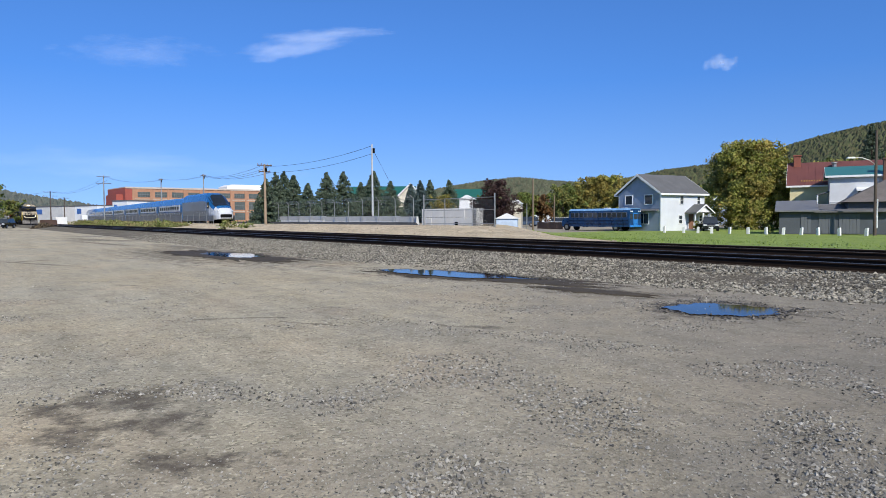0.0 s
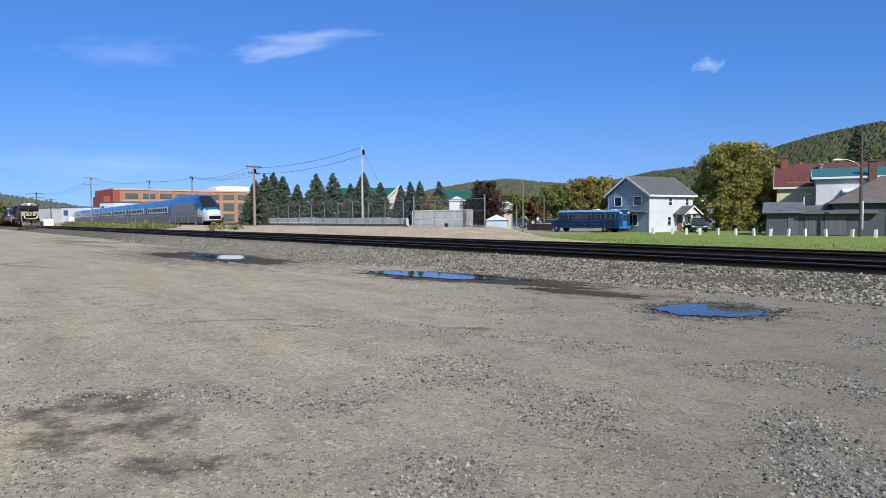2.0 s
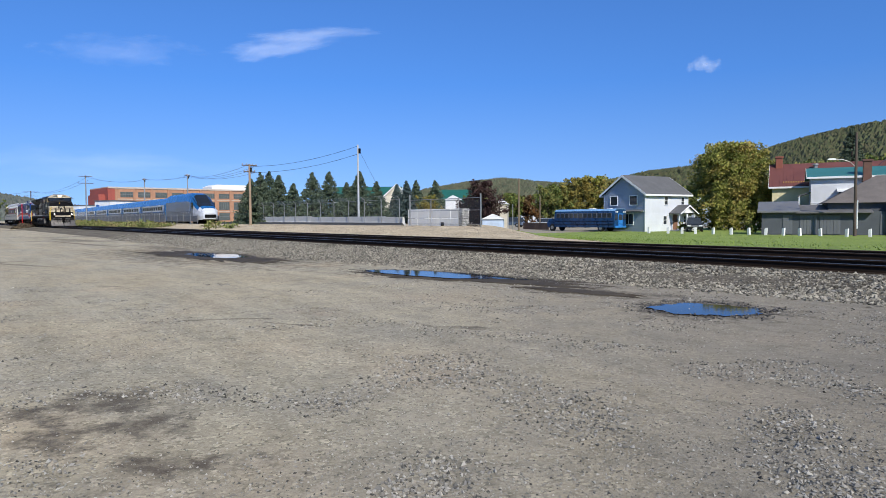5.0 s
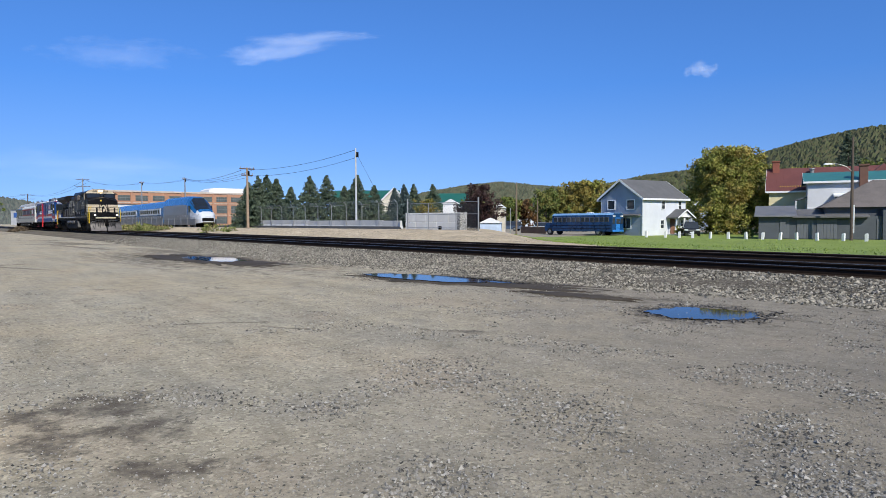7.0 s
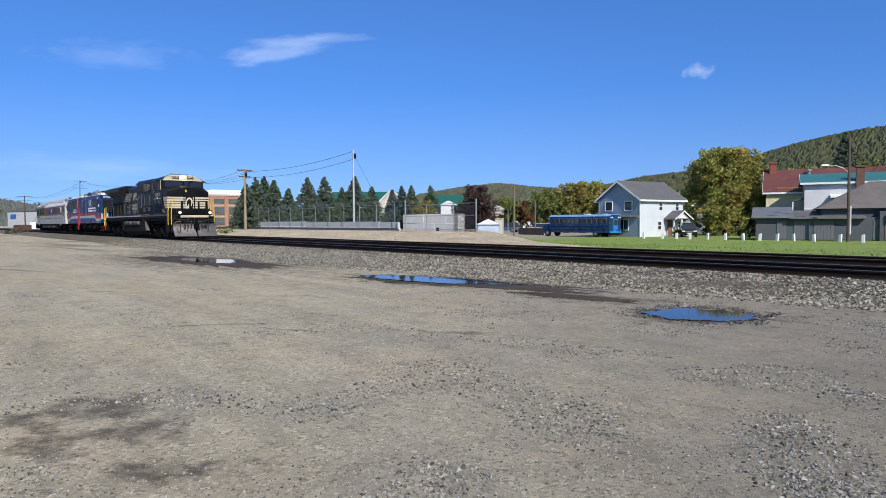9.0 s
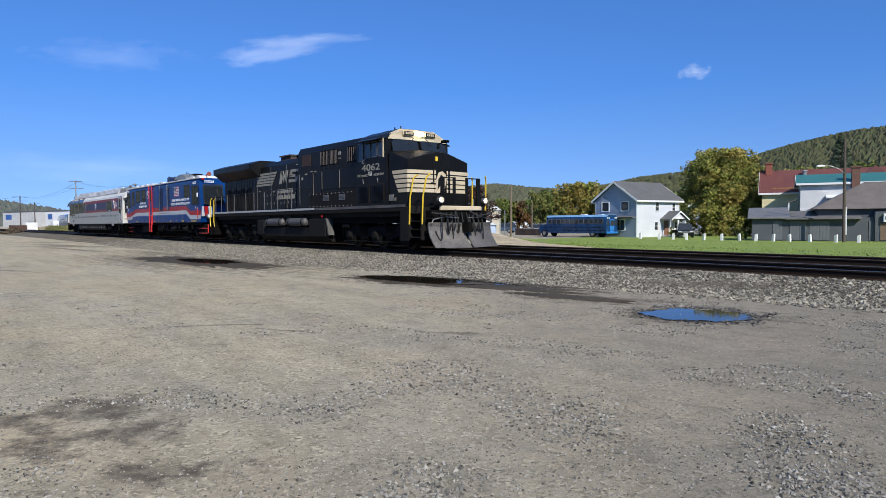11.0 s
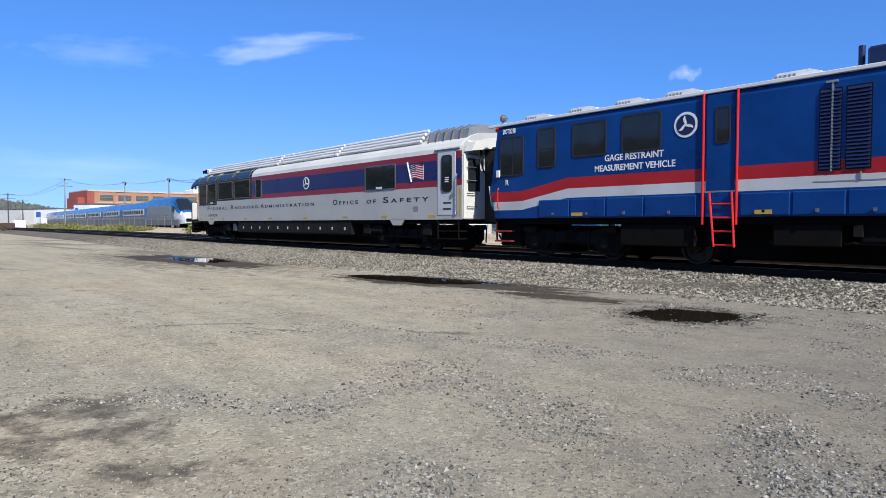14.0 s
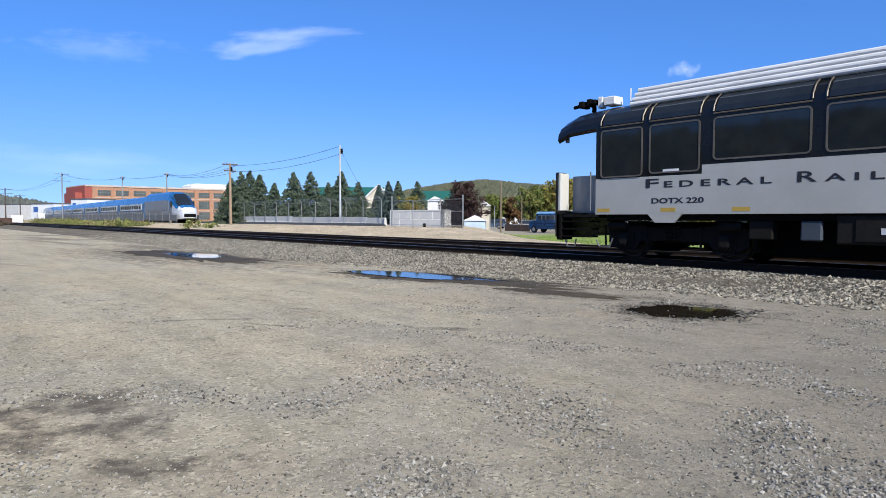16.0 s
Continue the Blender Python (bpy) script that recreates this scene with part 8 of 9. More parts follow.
def factory():
    """Long brick works with rows of tall windows, a red-painted end and a white monitor roof."""
    t = thing("factory", "long orange brick factory with tall windows and a red end", "factory", pose(-298, 60.5, 0, 0, 0, 92.5))
    L, H = 76, 14.6
    bm = boxes((0, L, 0, 30, 0, H))
    part("wall", bm, BRICK, t, "orange brick wall")
    bm = boxes((-3, -0.02, 4, 22, 0, H - 2.5), (-0.4, 0, -0.05, 30, 0, H + 0.3), (0, 2.3, -0.1, 0, 0, H + 0.3))
    part("end_wall", bm, REDBRICK, t, "red painted end wall")
    bm = boxes((-0.3, L + 0.3, -0.3, 30.3, H, H + 0.7))
    part("parapet", bm, mat("pale_stone_coping", (0.55, 0.47, 0.38), 0.9), t, "pale stone coping")
    bm = boxes((3, L, -0.12, 0, 4.6, 5.0), (3, L, -0.12, 0, 9.9, 10.3))
    part("string_course", bm, mat("pale_stone_band", (0.5, 0.4, 0.3), 0.9), t)
    for k in range(10):
        for z, tall in ((0.8, 3.4), (5.6, 3.7), (10.9, 2.3)):
            x = 4.5 + k * 7.1
            bm = boxes((x, x + 5.0, -0.06, 0.02, z, z + tall))
            w = part("window", bm, mat("dull_factory_glazing", (0.1, 0.115, 0.105), 0.4, 0.0, 0.4, 0.4), t, "tall dull factory window")
            bm = bmesh.new()
            for j in range(1, 5):
                box(bm, x + j, x + j + 0.07, -0.12, -0.06, z, z + tall)
            box(bm, x, x + 5.0, -0.12, -0.06, z + tall / 2, z + tall / 2 + 0.15)
            part("glazing_bar", bm, mat("faded_green_glazing_bar", (0.2, 0.22, 0.2), 0.7), w)
    for k in range(11):
        bm = boxes((2.5 + k * 7.1, 3.3 + k * 7.1, -0.35, 0, 0, H))
        part("pilaster", bm, BRICK, t)
    bm = bmesh.new()
    prism(bm, [(45, H + 0.6), (45, H + 2.0), (47.5, H + 3.0), (62, H + 3.0), (62, H + 0.6)], "y", 3, 14)
    part("roof_monitor", bm, TRIM, t, "white ribbed roof monitor")
    return t


factory()
for x, y, w, d, h, mt, lab in ((-238, 44, 8, 10, 7.5, TRIM, "white flat-roofed industrial building by the yard"), (-275, 38, 14, 10, 6.5, TRIM, "long pale industrial shed far down the line"),
                               (-330, 30, 22, 12, 7.0, CONCRETE, "distant grey industrial shed")):
    b = thing("industrial_building", lab, "building", pose(x, y, 0, 0, 0, 22))
    bm = boxes((0, w, 0, d, 0, h))
    part("wall", bm, mt, b)
    bm = boxes((-0.2, w + 0.2, -0.2, d + 0.2, h, h + 0.3))
    part("roof", bm, SHINGLE, b)
    bm = boxes((w * 0.1, w * 0.3, -0.05, 0, h * 0.55, h * 0.85))
    part("panel", bm, mat("blue_door_panel", (0.05, 0.14, 0.4), 0.5), b, "blue panels on the wall")

green = gable_house("warehouse", "long warehouse with a green metal roof and cream gables", pose(-114.5, 64.5, -0.4, 0, 0, 52.4), 13, 10, 5.2, 8.2, (WHITESIDE, WHITESIDE, WHITESIDE), mat("forest_green_metal_roof", (0.02, 0.13, 0.1), 0.45, 0.2, 0.12), 0.4, "x")
gable_house("warehouse", "cream gable-fronted building among the spruces", pose(-97.8, 65.2, -0.4, 0, 0, 52), 4.5, 10, 5.8, 7.9, (mat("cream_stucco", (0.7, 0.64, 0.5), 0.9), WHITESIDE, WHITESIDE), MATS["forest_green_metal_roof"], 0.4, "y")
gable_house("warehouse", "low building with a green metal roof beyond the bushes", pose(-103, 80.5, -0.5, 0, 0, 52), 8, 8, 5.0, 7.6, (WHITESIDE, WHITESIDE, WHITESIDE), MATS["forest_green_metal_roof"], 0.4, "x")
for x, y, w, d, e, r, mt, rf, a, lab in ((-134, 137, 6, 8, 4.6, 6.6, WHITESIDE, SHINGLE, 50, "small white bungalow across the lane"), (-86, 120, 8, 8, 4.5, 7.0, YELLOWSIDE, BROWNSHINGLE, 42, "small cream house among autumn trees"),
                                         (-70, 118, 8, 9, 3.4, 5.6, BLUEGREY, SHINGLE, 55, "small blue-grey bungalow behind the bus")):
    gable_house("house", lab, pose(x, y, -0.5, 0, 0, a), w, d, e, r, (mt, mt, mt), rf, 0.3, "y")


def kiosk(x, y, z, w, d, h, mt, label):
    t = thing("small_shed", label, "shed", pose(x, y, z, 0, 0, 42))
    bm = boxes((0, w, 0, d, 0, h), bevel=0.02)
    part("wall", bm, mt, t)
    bm = bmesh.new()
    prism(bm, [(-0.15, h), (w + 0.15, h), (w / 2, h + 0.6)], "y", -0.15, d + 0.15)
    part("roof", bm, TRIM, t)
    return t


kiosk(-51.9, 47.4, -0.3, 2.3, 1.6, 1.55, mat("pale_blue_shed_paint", (0.5, 0.6, 0.72), 0.7), "small pale blue shed by the lane")
kiosk(-55.0, 52.3, -0.3, 1.4, 3.0, 3.3, mat("cream_booth_boards", (0.6, 0.55, 0.45), 0.8), "narrow cream annex half hidden by a tree")
kiosk(-66.1, 53.8, -0.2, 1.9, 1.9, 4.0, TRIM, "small white gabled hut behind the fence")


# ---- the blue bus ----
def school_bus():
    blue = mat("painted_bus_blue", (0.006, 0.02, 0.06), 0.3, 0.0, 0.5, 1.6, 5.0, 0.02, coat=0.2, tint=(0.012, 0.09, 0.26))
    t = thing("bus", "dark blue painted school bus parked on the grass", "bus", pose(-49.5, 69.0, ground_z(-52, 69) + 0.02, 0, 0, 180))
    bm = bmesh.new()
    sec = [(-1.2, 0.55), (-1.22, 1.9), (-1.15, 2.65), (-0.8, 2.88), (0.8, 2.88), (1.15, 2.65), (1.22, 1.9), (1.2, 0.55)]
    loft(bm, [[(x, y, z) for y, z in sec] for x in (0, 9.9)])
    part("body", bm, blue, t, "dark blue bus body")
    bm = bmesh.new()
    prism(bm, [(9.8, 0.55), (11.3, 0.55), (11.4, 1.2), (11.1, 1.6), (9.9, 1.75)], "y", -1.05, 1.05)
    part("hood", bm, blue, t)
    bm = bmesh.new()
    loft(bm, [[(x, y, z) for y, z in ((-1.17, 2.66), (-0.8, 2.92), (0.8, 2.92), (1.17, 2.66), (0.8, 2.86), (-0.8, 2.86))] for x in (-0.05, 9.95)])
    # roof paler than the body: the sky's reflection put into its colour
    part("roof", bm, mat("sky_sheen_bus_roof", (0.2, 0.38, 0.6), 0.25), t, "blue roof coloured pale for its sky reflection")
    for s in (-1, 1):
        for k in range(12):
            bm = boxes((0.45 + k * 0.77, 1.1 + k * 0.77, s * 1.22 - 0.03, s * 1.22 + 0.02, 1.75, 2.4), bevel=0.01)
            w = part("window", bm, STEEL, t)
            bm = boxes((0.5 + k * 0.77, 1.05 + k * 0.77, s * 1.24 - 0.01, s * 1.24 + 0.012, 1.8, 2.35))
            part("pane", bm, HOUSEGLASS, w)
        bm = boxes((0.2, 9.8, s * 1.22 - 0.02, s * 1.22 + 0.03, 1.3, 1.36), (0.2, 9.8, s * 1.22 - 0.02, s * 1.22 + 0.03, 0.9, 0.95))
        part("rub_rail", bm, BLACK, t)
        for x in (2.2, 10.4):
            bm = bmesh.new()
            disc_profile(bm, (x, s * 0.85, 0.48), (0, s, 0), ((0, 0.3), (0.0, 0.48), (0.28, 0.48), (0.3, 0.42)), 18)
            wl_ = part("wheel", bm, RUBBER, t)
            bm = bmesh.new()
            disc_profile(bm, (x, s * 1.12, 0.48), (0, s, 0), ((0, 0.26), (0.04, 0.26), (0.06, 0.1)), 14)
            part("rim", bm, GREYBOX, wl_)
    bm = boxes((-0.06, 0.0, -0.45, 0.45, 0.7, 2.3), bevel=0.01)
    d = part("rear_door", bm, mat("bright_bus_blue", (0.03, 0.2, 0.55), 0.3), t, "bright blue rear door")
    bm = boxes((-0.08, -0.05, -0.38, 0.38, 1.5, 2.2))
    part("pane", bm, HOUSEGLASS, d)
    bm = bmesh.new()
    for y in (-0.95, -0.65, 0.65, 0.95):
        disc_profile(bm, (-0.02, y, 2.5), (-1, 0, 0), ((0, 0.1), (0.04, 0.1)), 10)
    part("rear_lamp", bm, TRIM, t)
    for y in (-0.85, 0.85):
        bm = boxes((-0.04, 0.0, y - 0.25, y + 0.25, 1.55, 2.2))
        part("rear_window", bm, HOUSEGLASS, t)
    bm = boxes((-0.15, 0.05, -1.15, 1.15, 0.5, 0.75), bevel=0.03)
    part("bumper", bm, mat("bright_bus_blue", (0.03, 0.2, 0.55), 0.3), t)
    for r in ((4.0, 4.7, -0.35, 0.35, 2.9, 3.02), (1.3, 1.9, -0.3, 0.3, 2.9, 2.98)):
        part("roof_hatch", boxes(r, bevel=0.02), TRIM, t)
    bm = boxes((9.92, 9.98, -1.0, 1.0, 1.75, 2.5))
    part("windshield", bm, HOUSEGLASS, t)
    return t


school_bus()


def car(name, label, m, paint, wide=1.85, long=4.7, high=1.7, group=""):
    """A parked or moving car; x ahead."""
    t = thing(name, label, "car", m, group)
    a, b, h = -long / 2, long / 2, high
    bm = bmesh.new()
    prism(bm, [(a, 0.35), (a - 0.03, 0.9), (a + 0.1, 1.0), (b - 1.3, 1.02), (b - 0.1, 0.92), (b, 0.7), (b, 0.32)], "y", -wide / 2, wide / 2)
    bmesh.ops.bevel(bm, geom=list(bm.edges), offset=0.06, segments=2, affect="EDGES")
    body = part("body", bm, paint, t)
    bm = bmesh.new()
    loft(bm, [[(a + 0.08, y * wide / 2 * 0.95, 0.99) for y in (-1, 1)] + [(b - 1.25, y * wide / 2 * 0.95, 1.0) for y in (1, -1)],
              [(a + 0.35, y * wide / 2 * 0.78, h) for y in (-1, 1)] + [(b - 2.05, y * wide / 2 * 0.78, h) for y in (1, -1)]])
    cabin = part("cabin", bm, HOUSEGLASS, t, "dark car windows")
    bm = boxes((a + 0.33, b - 2.0, -wide * 0.4, wide * 0.4, h - 0.03, h + 0.03), bevel=0.02)
    part("roof", bm, paint, t)
    for x in (a + 0.85, b - 0.9):
        for s in (-1, 1):
            bm = bmesh.new()
            disc_profile(bm, (x, s * (wide / 2 - 0.2), 0.35), (0, s, 0), ((0, 0.2), (0, 0.35), (0.2, 0.35), (0.22, 0.3)), 16)
            w = part("wheel", bm, RUBBER, t)
            bm = bmesh.new()
            disc_profile(bm, (x, s * (wide / 2 + 0.01), 0.35), (0, s, 0), ((0, 0.22), (0.02, 0.2), (0.03, 0.08)), 12)
            part("rim", bm, GREYBOX, w)
    for s in (-1, 1):
        bm = boxes((b - 0.12, b + 0.02, s * wide * 0.36 - 0.2, s * wide * 0.36 + 0.2, 0.68, 0.86), bevel=0.03)
        part("headlight", bm, LENS, t)
        bm = boxes((b - 1.75, b - 1.6, s * (wide / 2 + 0.1) - 0.1, s * (wide / 2 + 0.1) + 0.1, 1.0, 1.16), bevel=0.03)
        part("mirror", bm, paint, t)
    bm = boxes((b - 0.02, b + 0.02, -0.45, 0.45, 0.62, 0.82), bevel=0.01)
    part("grille", bm, STEEL, t)
    bm = boxes((b + 0.0, b + 0.04, -0.26, 0.26, 0.42, 0.55))
    part("plate_bar", bm, TRIM, t)
    return t


BLACKCAR = mat("black_car_paint", (0.012, 0.013, 0.016), 0.2, 0.2, 0.2, 1.0, 10.0, 0.0, coat=0.5)
WHITECAR = mat("white_car_paint", (0.7, 0.71, 0.72), 0.25, 0.0, 0.06, 1.0, 10.0, 0.0, coat=0.5)
BLUECAR = mat("grey_blue_car_paint", (0.1, 0.14, 0.2), 0.25, 0.2, 0.1, 1.0, 10.0, 0.0, coat=0.5)
SUV = car("suv", "black sport utility car driving in the yard", pose(-140, 8.3, 0.02), BLACKCAR)
car("car", "black car parked beside the white house", pose(-42.6, 74.6, -0.5, 0, 0, -58), BLACKCAR, high=1.75)
for x, y, a, p, lab in ((-80.0, 88.0, 200, WHITECAR, "white car parked across the lane"), (-84.0, 84.0, 200, BLUECAR, "grey-blue car parked across the lane"), (-74.5, 91.5, 200, WHITECAR, "white car parked across the lane"), (-91, 86, 215, BLUECAR, "dark car parked across the lane")):
    car("car", lab, pose(x, y, ground_z(x, y) - 0.0, 0, 0, a), p, group="cars parked across the lane")


# ---- bollards, street lamp, brown board fence ----
def bollard(x, y, z, tilt):
    bm = boxes((-0.13, 0.13, -0.1, 0.1, -0.4, 0.62), bevel=0.02)
    prism(bm, [(-0.13, 0.62), (0.13, 0.62), (0.1, 0.74), (-0.06, 0.7)], "y", -0.09, 0.09)
    b = part("bollard", bm, mat("white_painted_post", (0.8, 0.8, 0.77), 0.7, 0.0, 0.12, 2.0, 14.0, 0.1))
    b.matrix_basis = pose(x, y, z, tilt, tilt * 0.7, 0)
    return tagged(b, "short white painted post at the edge of the grass", "post", group="white posts along the lane")


rng = random.Random(5)
first_post = None
for x in (-42.36, -39.94, -38.24, -36.66, -34.67, -32.72, -30.88, -29.25, -27.58, -26.06, -24.26, -22.09, -20.26):
    z = ground_z(x, 64.5) + 0.02
    if first_post is None:
        first_post = bollard(x, 64.5, z, 0)
    else:
        copy_thing(first_post, pose(x, 64.5, z, rng.uniform(-3, 3), rng.uniform(-4, 4), rng.uniform(-20, 20)))


def street_lamp():
    t = thing("street_lamp", "wooden pole with a street lamp on a curved arm", "street lamp", pose(-22.08, 66.4, -0.4))
    bm = bmesh.new()
    rod(bm, (0, 0, -0.4), (-0.05, 0, 9.4), 0.15, 0.1, 10)
    part("pole", bm, DARKPOLE, t)
    bm = bmesh.new()
    pipe(bm, [(0, 0, 6.2), (-0.4, -0.35, 6.7), (-0.9, -0.8, 6.95), (-1.4, -1.2, 6.98)], 0.035, 8)
    part("arm", bm, GALV, t)
    bm = bmesh.new()
    prism(bm, [(-0.35, 0), (0.35, 0), (0.3, 0.14), (-0.25, 0.14)], "y", -0.13, 0.13)
    ob = part("lamp_head", bm, TRIM, t, "white cobra-head lamp")
    ob.matrix_basis = pose(-1.6, -1.35, 6.92, 0, 0, 40)
    bm = boxes((0.12, 0.2, -0.06, 0.06, 0.6, 3.2))
    part("conduit", bm, TRIM, t)
    return t


street_lamp()


def board_fence():
    t = thing("board_fence", "low weathered brown board fence beside the lane", "fence", pose(-70.4, 73.0, -0.45, 0, 0, -12))
    brown = mat("weathered_brown_boards", (0.13, 0.085, 0.06), 0.9, 0.0, 0.3, 2.0, 14.0, 0.3)
    bm = boxes((0, 0.13, -0.02, 0.02, 0, 1.05), bevel=0.004)
    first = part("board", bm, brown, t)
    for k in range(1, 46):
        again(first, pose(k * 0.145, 0.01 * (k % 2), 0.0), t)
    bm = boxes((0, 6.6, 0.03, 0.07, 0.3, 0.4), (0, 6.6, 0.03, 0.07, 0.75, 0.85))
    part("rail", bm, brown, t)
    return t


board_fence()


# ---- spruces behind the fence: x, y, height ----
for k, (x, y, top) in enumerate(((-80.5, 33.1, 6.7), (-85.5, 36.5, 8.0), (-87.6, 38.7, 8.3), (-80.3, 36.8, 7.3), (-77.2, 37.4, 6.1), (-79.4, 41.2, 7.8), (-79.7, 44.0, 8.0), (-78.9, 48.4, 8.2), (-84.3, 49.5, 6.9), (-75.7, 49.2, 6.6), (-65.0, 46.7, 6.1), (-69.1, 51.2, 6.5), (-74.6, 58.8, 7.0), (-75.6, 52.6, 6.3))):
    z = ground_z(x, y)
    mt = BLUE_SPRUCE if k in (10, 13) else SPRUCE
    conifer(x, y, z, top - z, (top - z) * (0.7 if k in (10, 11, 13) else 0.92), mt, "bluish young spruce behind the fence" if mt is BLUE_SPRUCE else "dark green spruce behind the fence", 40 + k)

broadleaf(-44.3, 87.2, -0.8, 11.8, 9.8, AUTUMN, "large yellow-green autumn tree by the houses", 11, 60, 620, 0.03, 18, 0.16)
broadleaf(-43.4, 91.8, -0.8, 9.6, 5.4, AUTUMN, "yellowing autumn tree next to a larger one", 12, 44, 220, 0.05, 9, 0.18)
broadleaf(-53.5, 48.6, -0.1, 5.5, 5.2, PLUM, "dark plum-leaved tree by the fence corner", 13, 36, 260, 0.1, 11, 0.13)
broadleaf(-43.6, 86.0, -0.8, 6.8, 8.8, AUTUMN, "broad low yellow-green tree under a larger one", 16, 54, 360, 0.0, 12, 0.16)
broadleaf(-63.5, 49.0, 0.1, 4.0, 4.0, GOLD, "small golden shrub among the spruces", 14, 24, 80, 0.05, 7, 0.12)
broadleaf(-59.0, 52.5, 0.1, 3.9, 3.4, GREENLEAF, "green shrub among the spruces", 15, 24, 80, 0.05, 7, 0.12)
for k, (x, y, top, w, mt) in enumerate(((-93.6, 105, 8.3, 8, GREENLEAF), (-100, 116.3, 8.5, 8, GREENLEAF), (-91.2, 111.4, 9.6, 9, GOLD), (-89.8, 116.4, 10.1, 9, AUTUMN), (-83.1, 113.5, 8.8, 8, GOLD), (-83.1, 121.5, 8.1, 8, GREENLEAF), (-66.3, 110.3, 6.2, 7, GREENLEAF),
                                        (-52.1, 120.6, 9.7, 9, GREENLEAF), (-47.4, 118.4, 10.1, 10, AUTUMN), (-41, 110.5, 9.9, 10, GREENLEAF), (-34.8, 110.2, 9.9, 10, GREENLEAF), (-26.8, 105.7, 7.5, 9, GREENLEAF), (-104.3, 104.2, 6.6, 6, GREENLEAF), (-104.9, 109.9, 6.1, 7, RUSSET), (-70, 121, 7.0, 9, GREENLEAF))):
    z = ground_z(x, y)
    broadleaf(x, y, z, top - z, w, mt, "green tree beyond the lane" if mt is GREENLEAF else "rounded tree turning yellow beyond the lane", 61 + k, 30, 170, 0.06, 8, 0.26)
conifer(-35.2, 104, -0.5, 14.8, 9.5, SPRUCE, "tall dark spruce behind the houses", 91)
for x, y, h in ((-47.5, 82.5, 1.6), (-44.4, 74.8, 1.2), (-31.5, 66.5, 0.9)):
    broadleaf(x, y, ground_z(x, y), h, h * 1.3, GREENLEAF, "low bush beside a house", int(100 - x), 20, 26, 0.02, 5, 0.09)


# ---- weeds along the far side of the line ----
def weeds():
    rng = np.random.default_rng(8)
    cs = []
    for _ in range(1300):
        x = rng.uniform(-190, -60)
        thick = 1.0 if -171 < x < -92 else 0.08
        if rng.random() > thick:
            continue
        y = rng.uniform(23.2, 27.2)
        h = 0.15 + 1.5 * max(0.0, noise.noise((x * 0.13, y * 0.3, 2))) + rng.uniform(0, 0.2)
        if noise.noise((x * 0.2, y * 0.5, 9)) < -0.1:
            continue
        for j in range(4):
            cs.append((x + rng.normal() * 0.3, y + rng.normal() * 0.3, ground_z(x, y) + h * (j + 0.4) / 4))
    ob = new("weeds", leaf_mesh("weeds", cs, 7, 0.35, 0.17, foliage("dry_green_weeds", (0.09, 0.12, 0.03), (0.24, 0.25, 0.08), (0.27, 0.2, 0.1)), 9, -0.8))
    return tagged(ob, "straggling green and straw-coloured weeds beside the line", "weeds", kind="stuff")


weeds()

# far end of the yard: concrete block, rusty bin, small white frame
bm = boxes((-1.3, 1.3, -1.2, 1.2, 0, 1.9), bevel=0.04)
ob = part("concrete_block", bm, WHITEBLOCK)
ob.matrix_basis = pose(-174.6, 21.0, 0.2, 0, 0, 8)
tagged(ob, "pale concrete block beside the line", "block")


def scrap_bin():
    t = thing("scrap_bin", "rusty open steel scrap bin beside the line", "skip", pose(-150.4, 16.1, 0, 0, 0, 4))
    rust = mat("brown_rusty_steel", (0.1, 0.06, 0.045), 0.9, 0.2, 0.35, 1.5, 14.0, 0.3)
    for r in ((-2.2, 2.2, -1.1, -1.0, 0.2, 1.5), (-2.2, 2.2, 1.0, 1.1, 0.2, 1.5), (-2.2, -2.1, -1.0, 1.0, 0.2, 1.5), (2.1, 2.2, -1.0, 1.0, 0.2, 1.5), (-2.1, 2.1, -1.0, 1.0, 0.2, 0.3)):
        part("panel", boxes(r, bevel=0.01), rust, t)
    for k in range(7):
        part("rib", boxes((-2.1 + k * 0.68, -1.98 + k * 0.68, -1.18, -1.1, 0.0, 1.5)), rust, t)
    return t


scrap_bin()
heap_rng = np.random.default_rng(23)
heap = [(a, b, 0.1 + 0.75 * max(0.0, 1 - (a / 2.6) ** 2 - (b / 1.6) ** 2) * heap_rng.random()) for a, b in heap_rng.normal(size=(160, 2)) * (1.1, 0.7)]
ob = new("brush_heap", leaf_mesh("brush_heap", heap, 8, 0.3, 0.2, foliage("dead_brown_brush", (0.06, 0.045, 0.03), (0.16, 0.12, 0.08), (0.12, 0.09, 0.05)), 23))
ob.matrix_basis = pose(-127.4, 12.9, 0.0)
tagged(ob, "low heap of dead brown brush at the edge of the yard", "brush", kind="stuff")
t = thing("signal_box", "small white trackside cabinet on legs", "cabinet", pose(-168, 25.0, 0.4))
part("cabinet_body", boxes((-1.0, 1.0, -0.6, 0.6, 0.9, 2.1), bevel=0.03), TRIM, t)
for x in (-0.8, 0.8):
    part("leg", boxes((x - 0.08, x + 0.08, -0.4, 0.4, 0.0, 0.9)), STEEL, t)


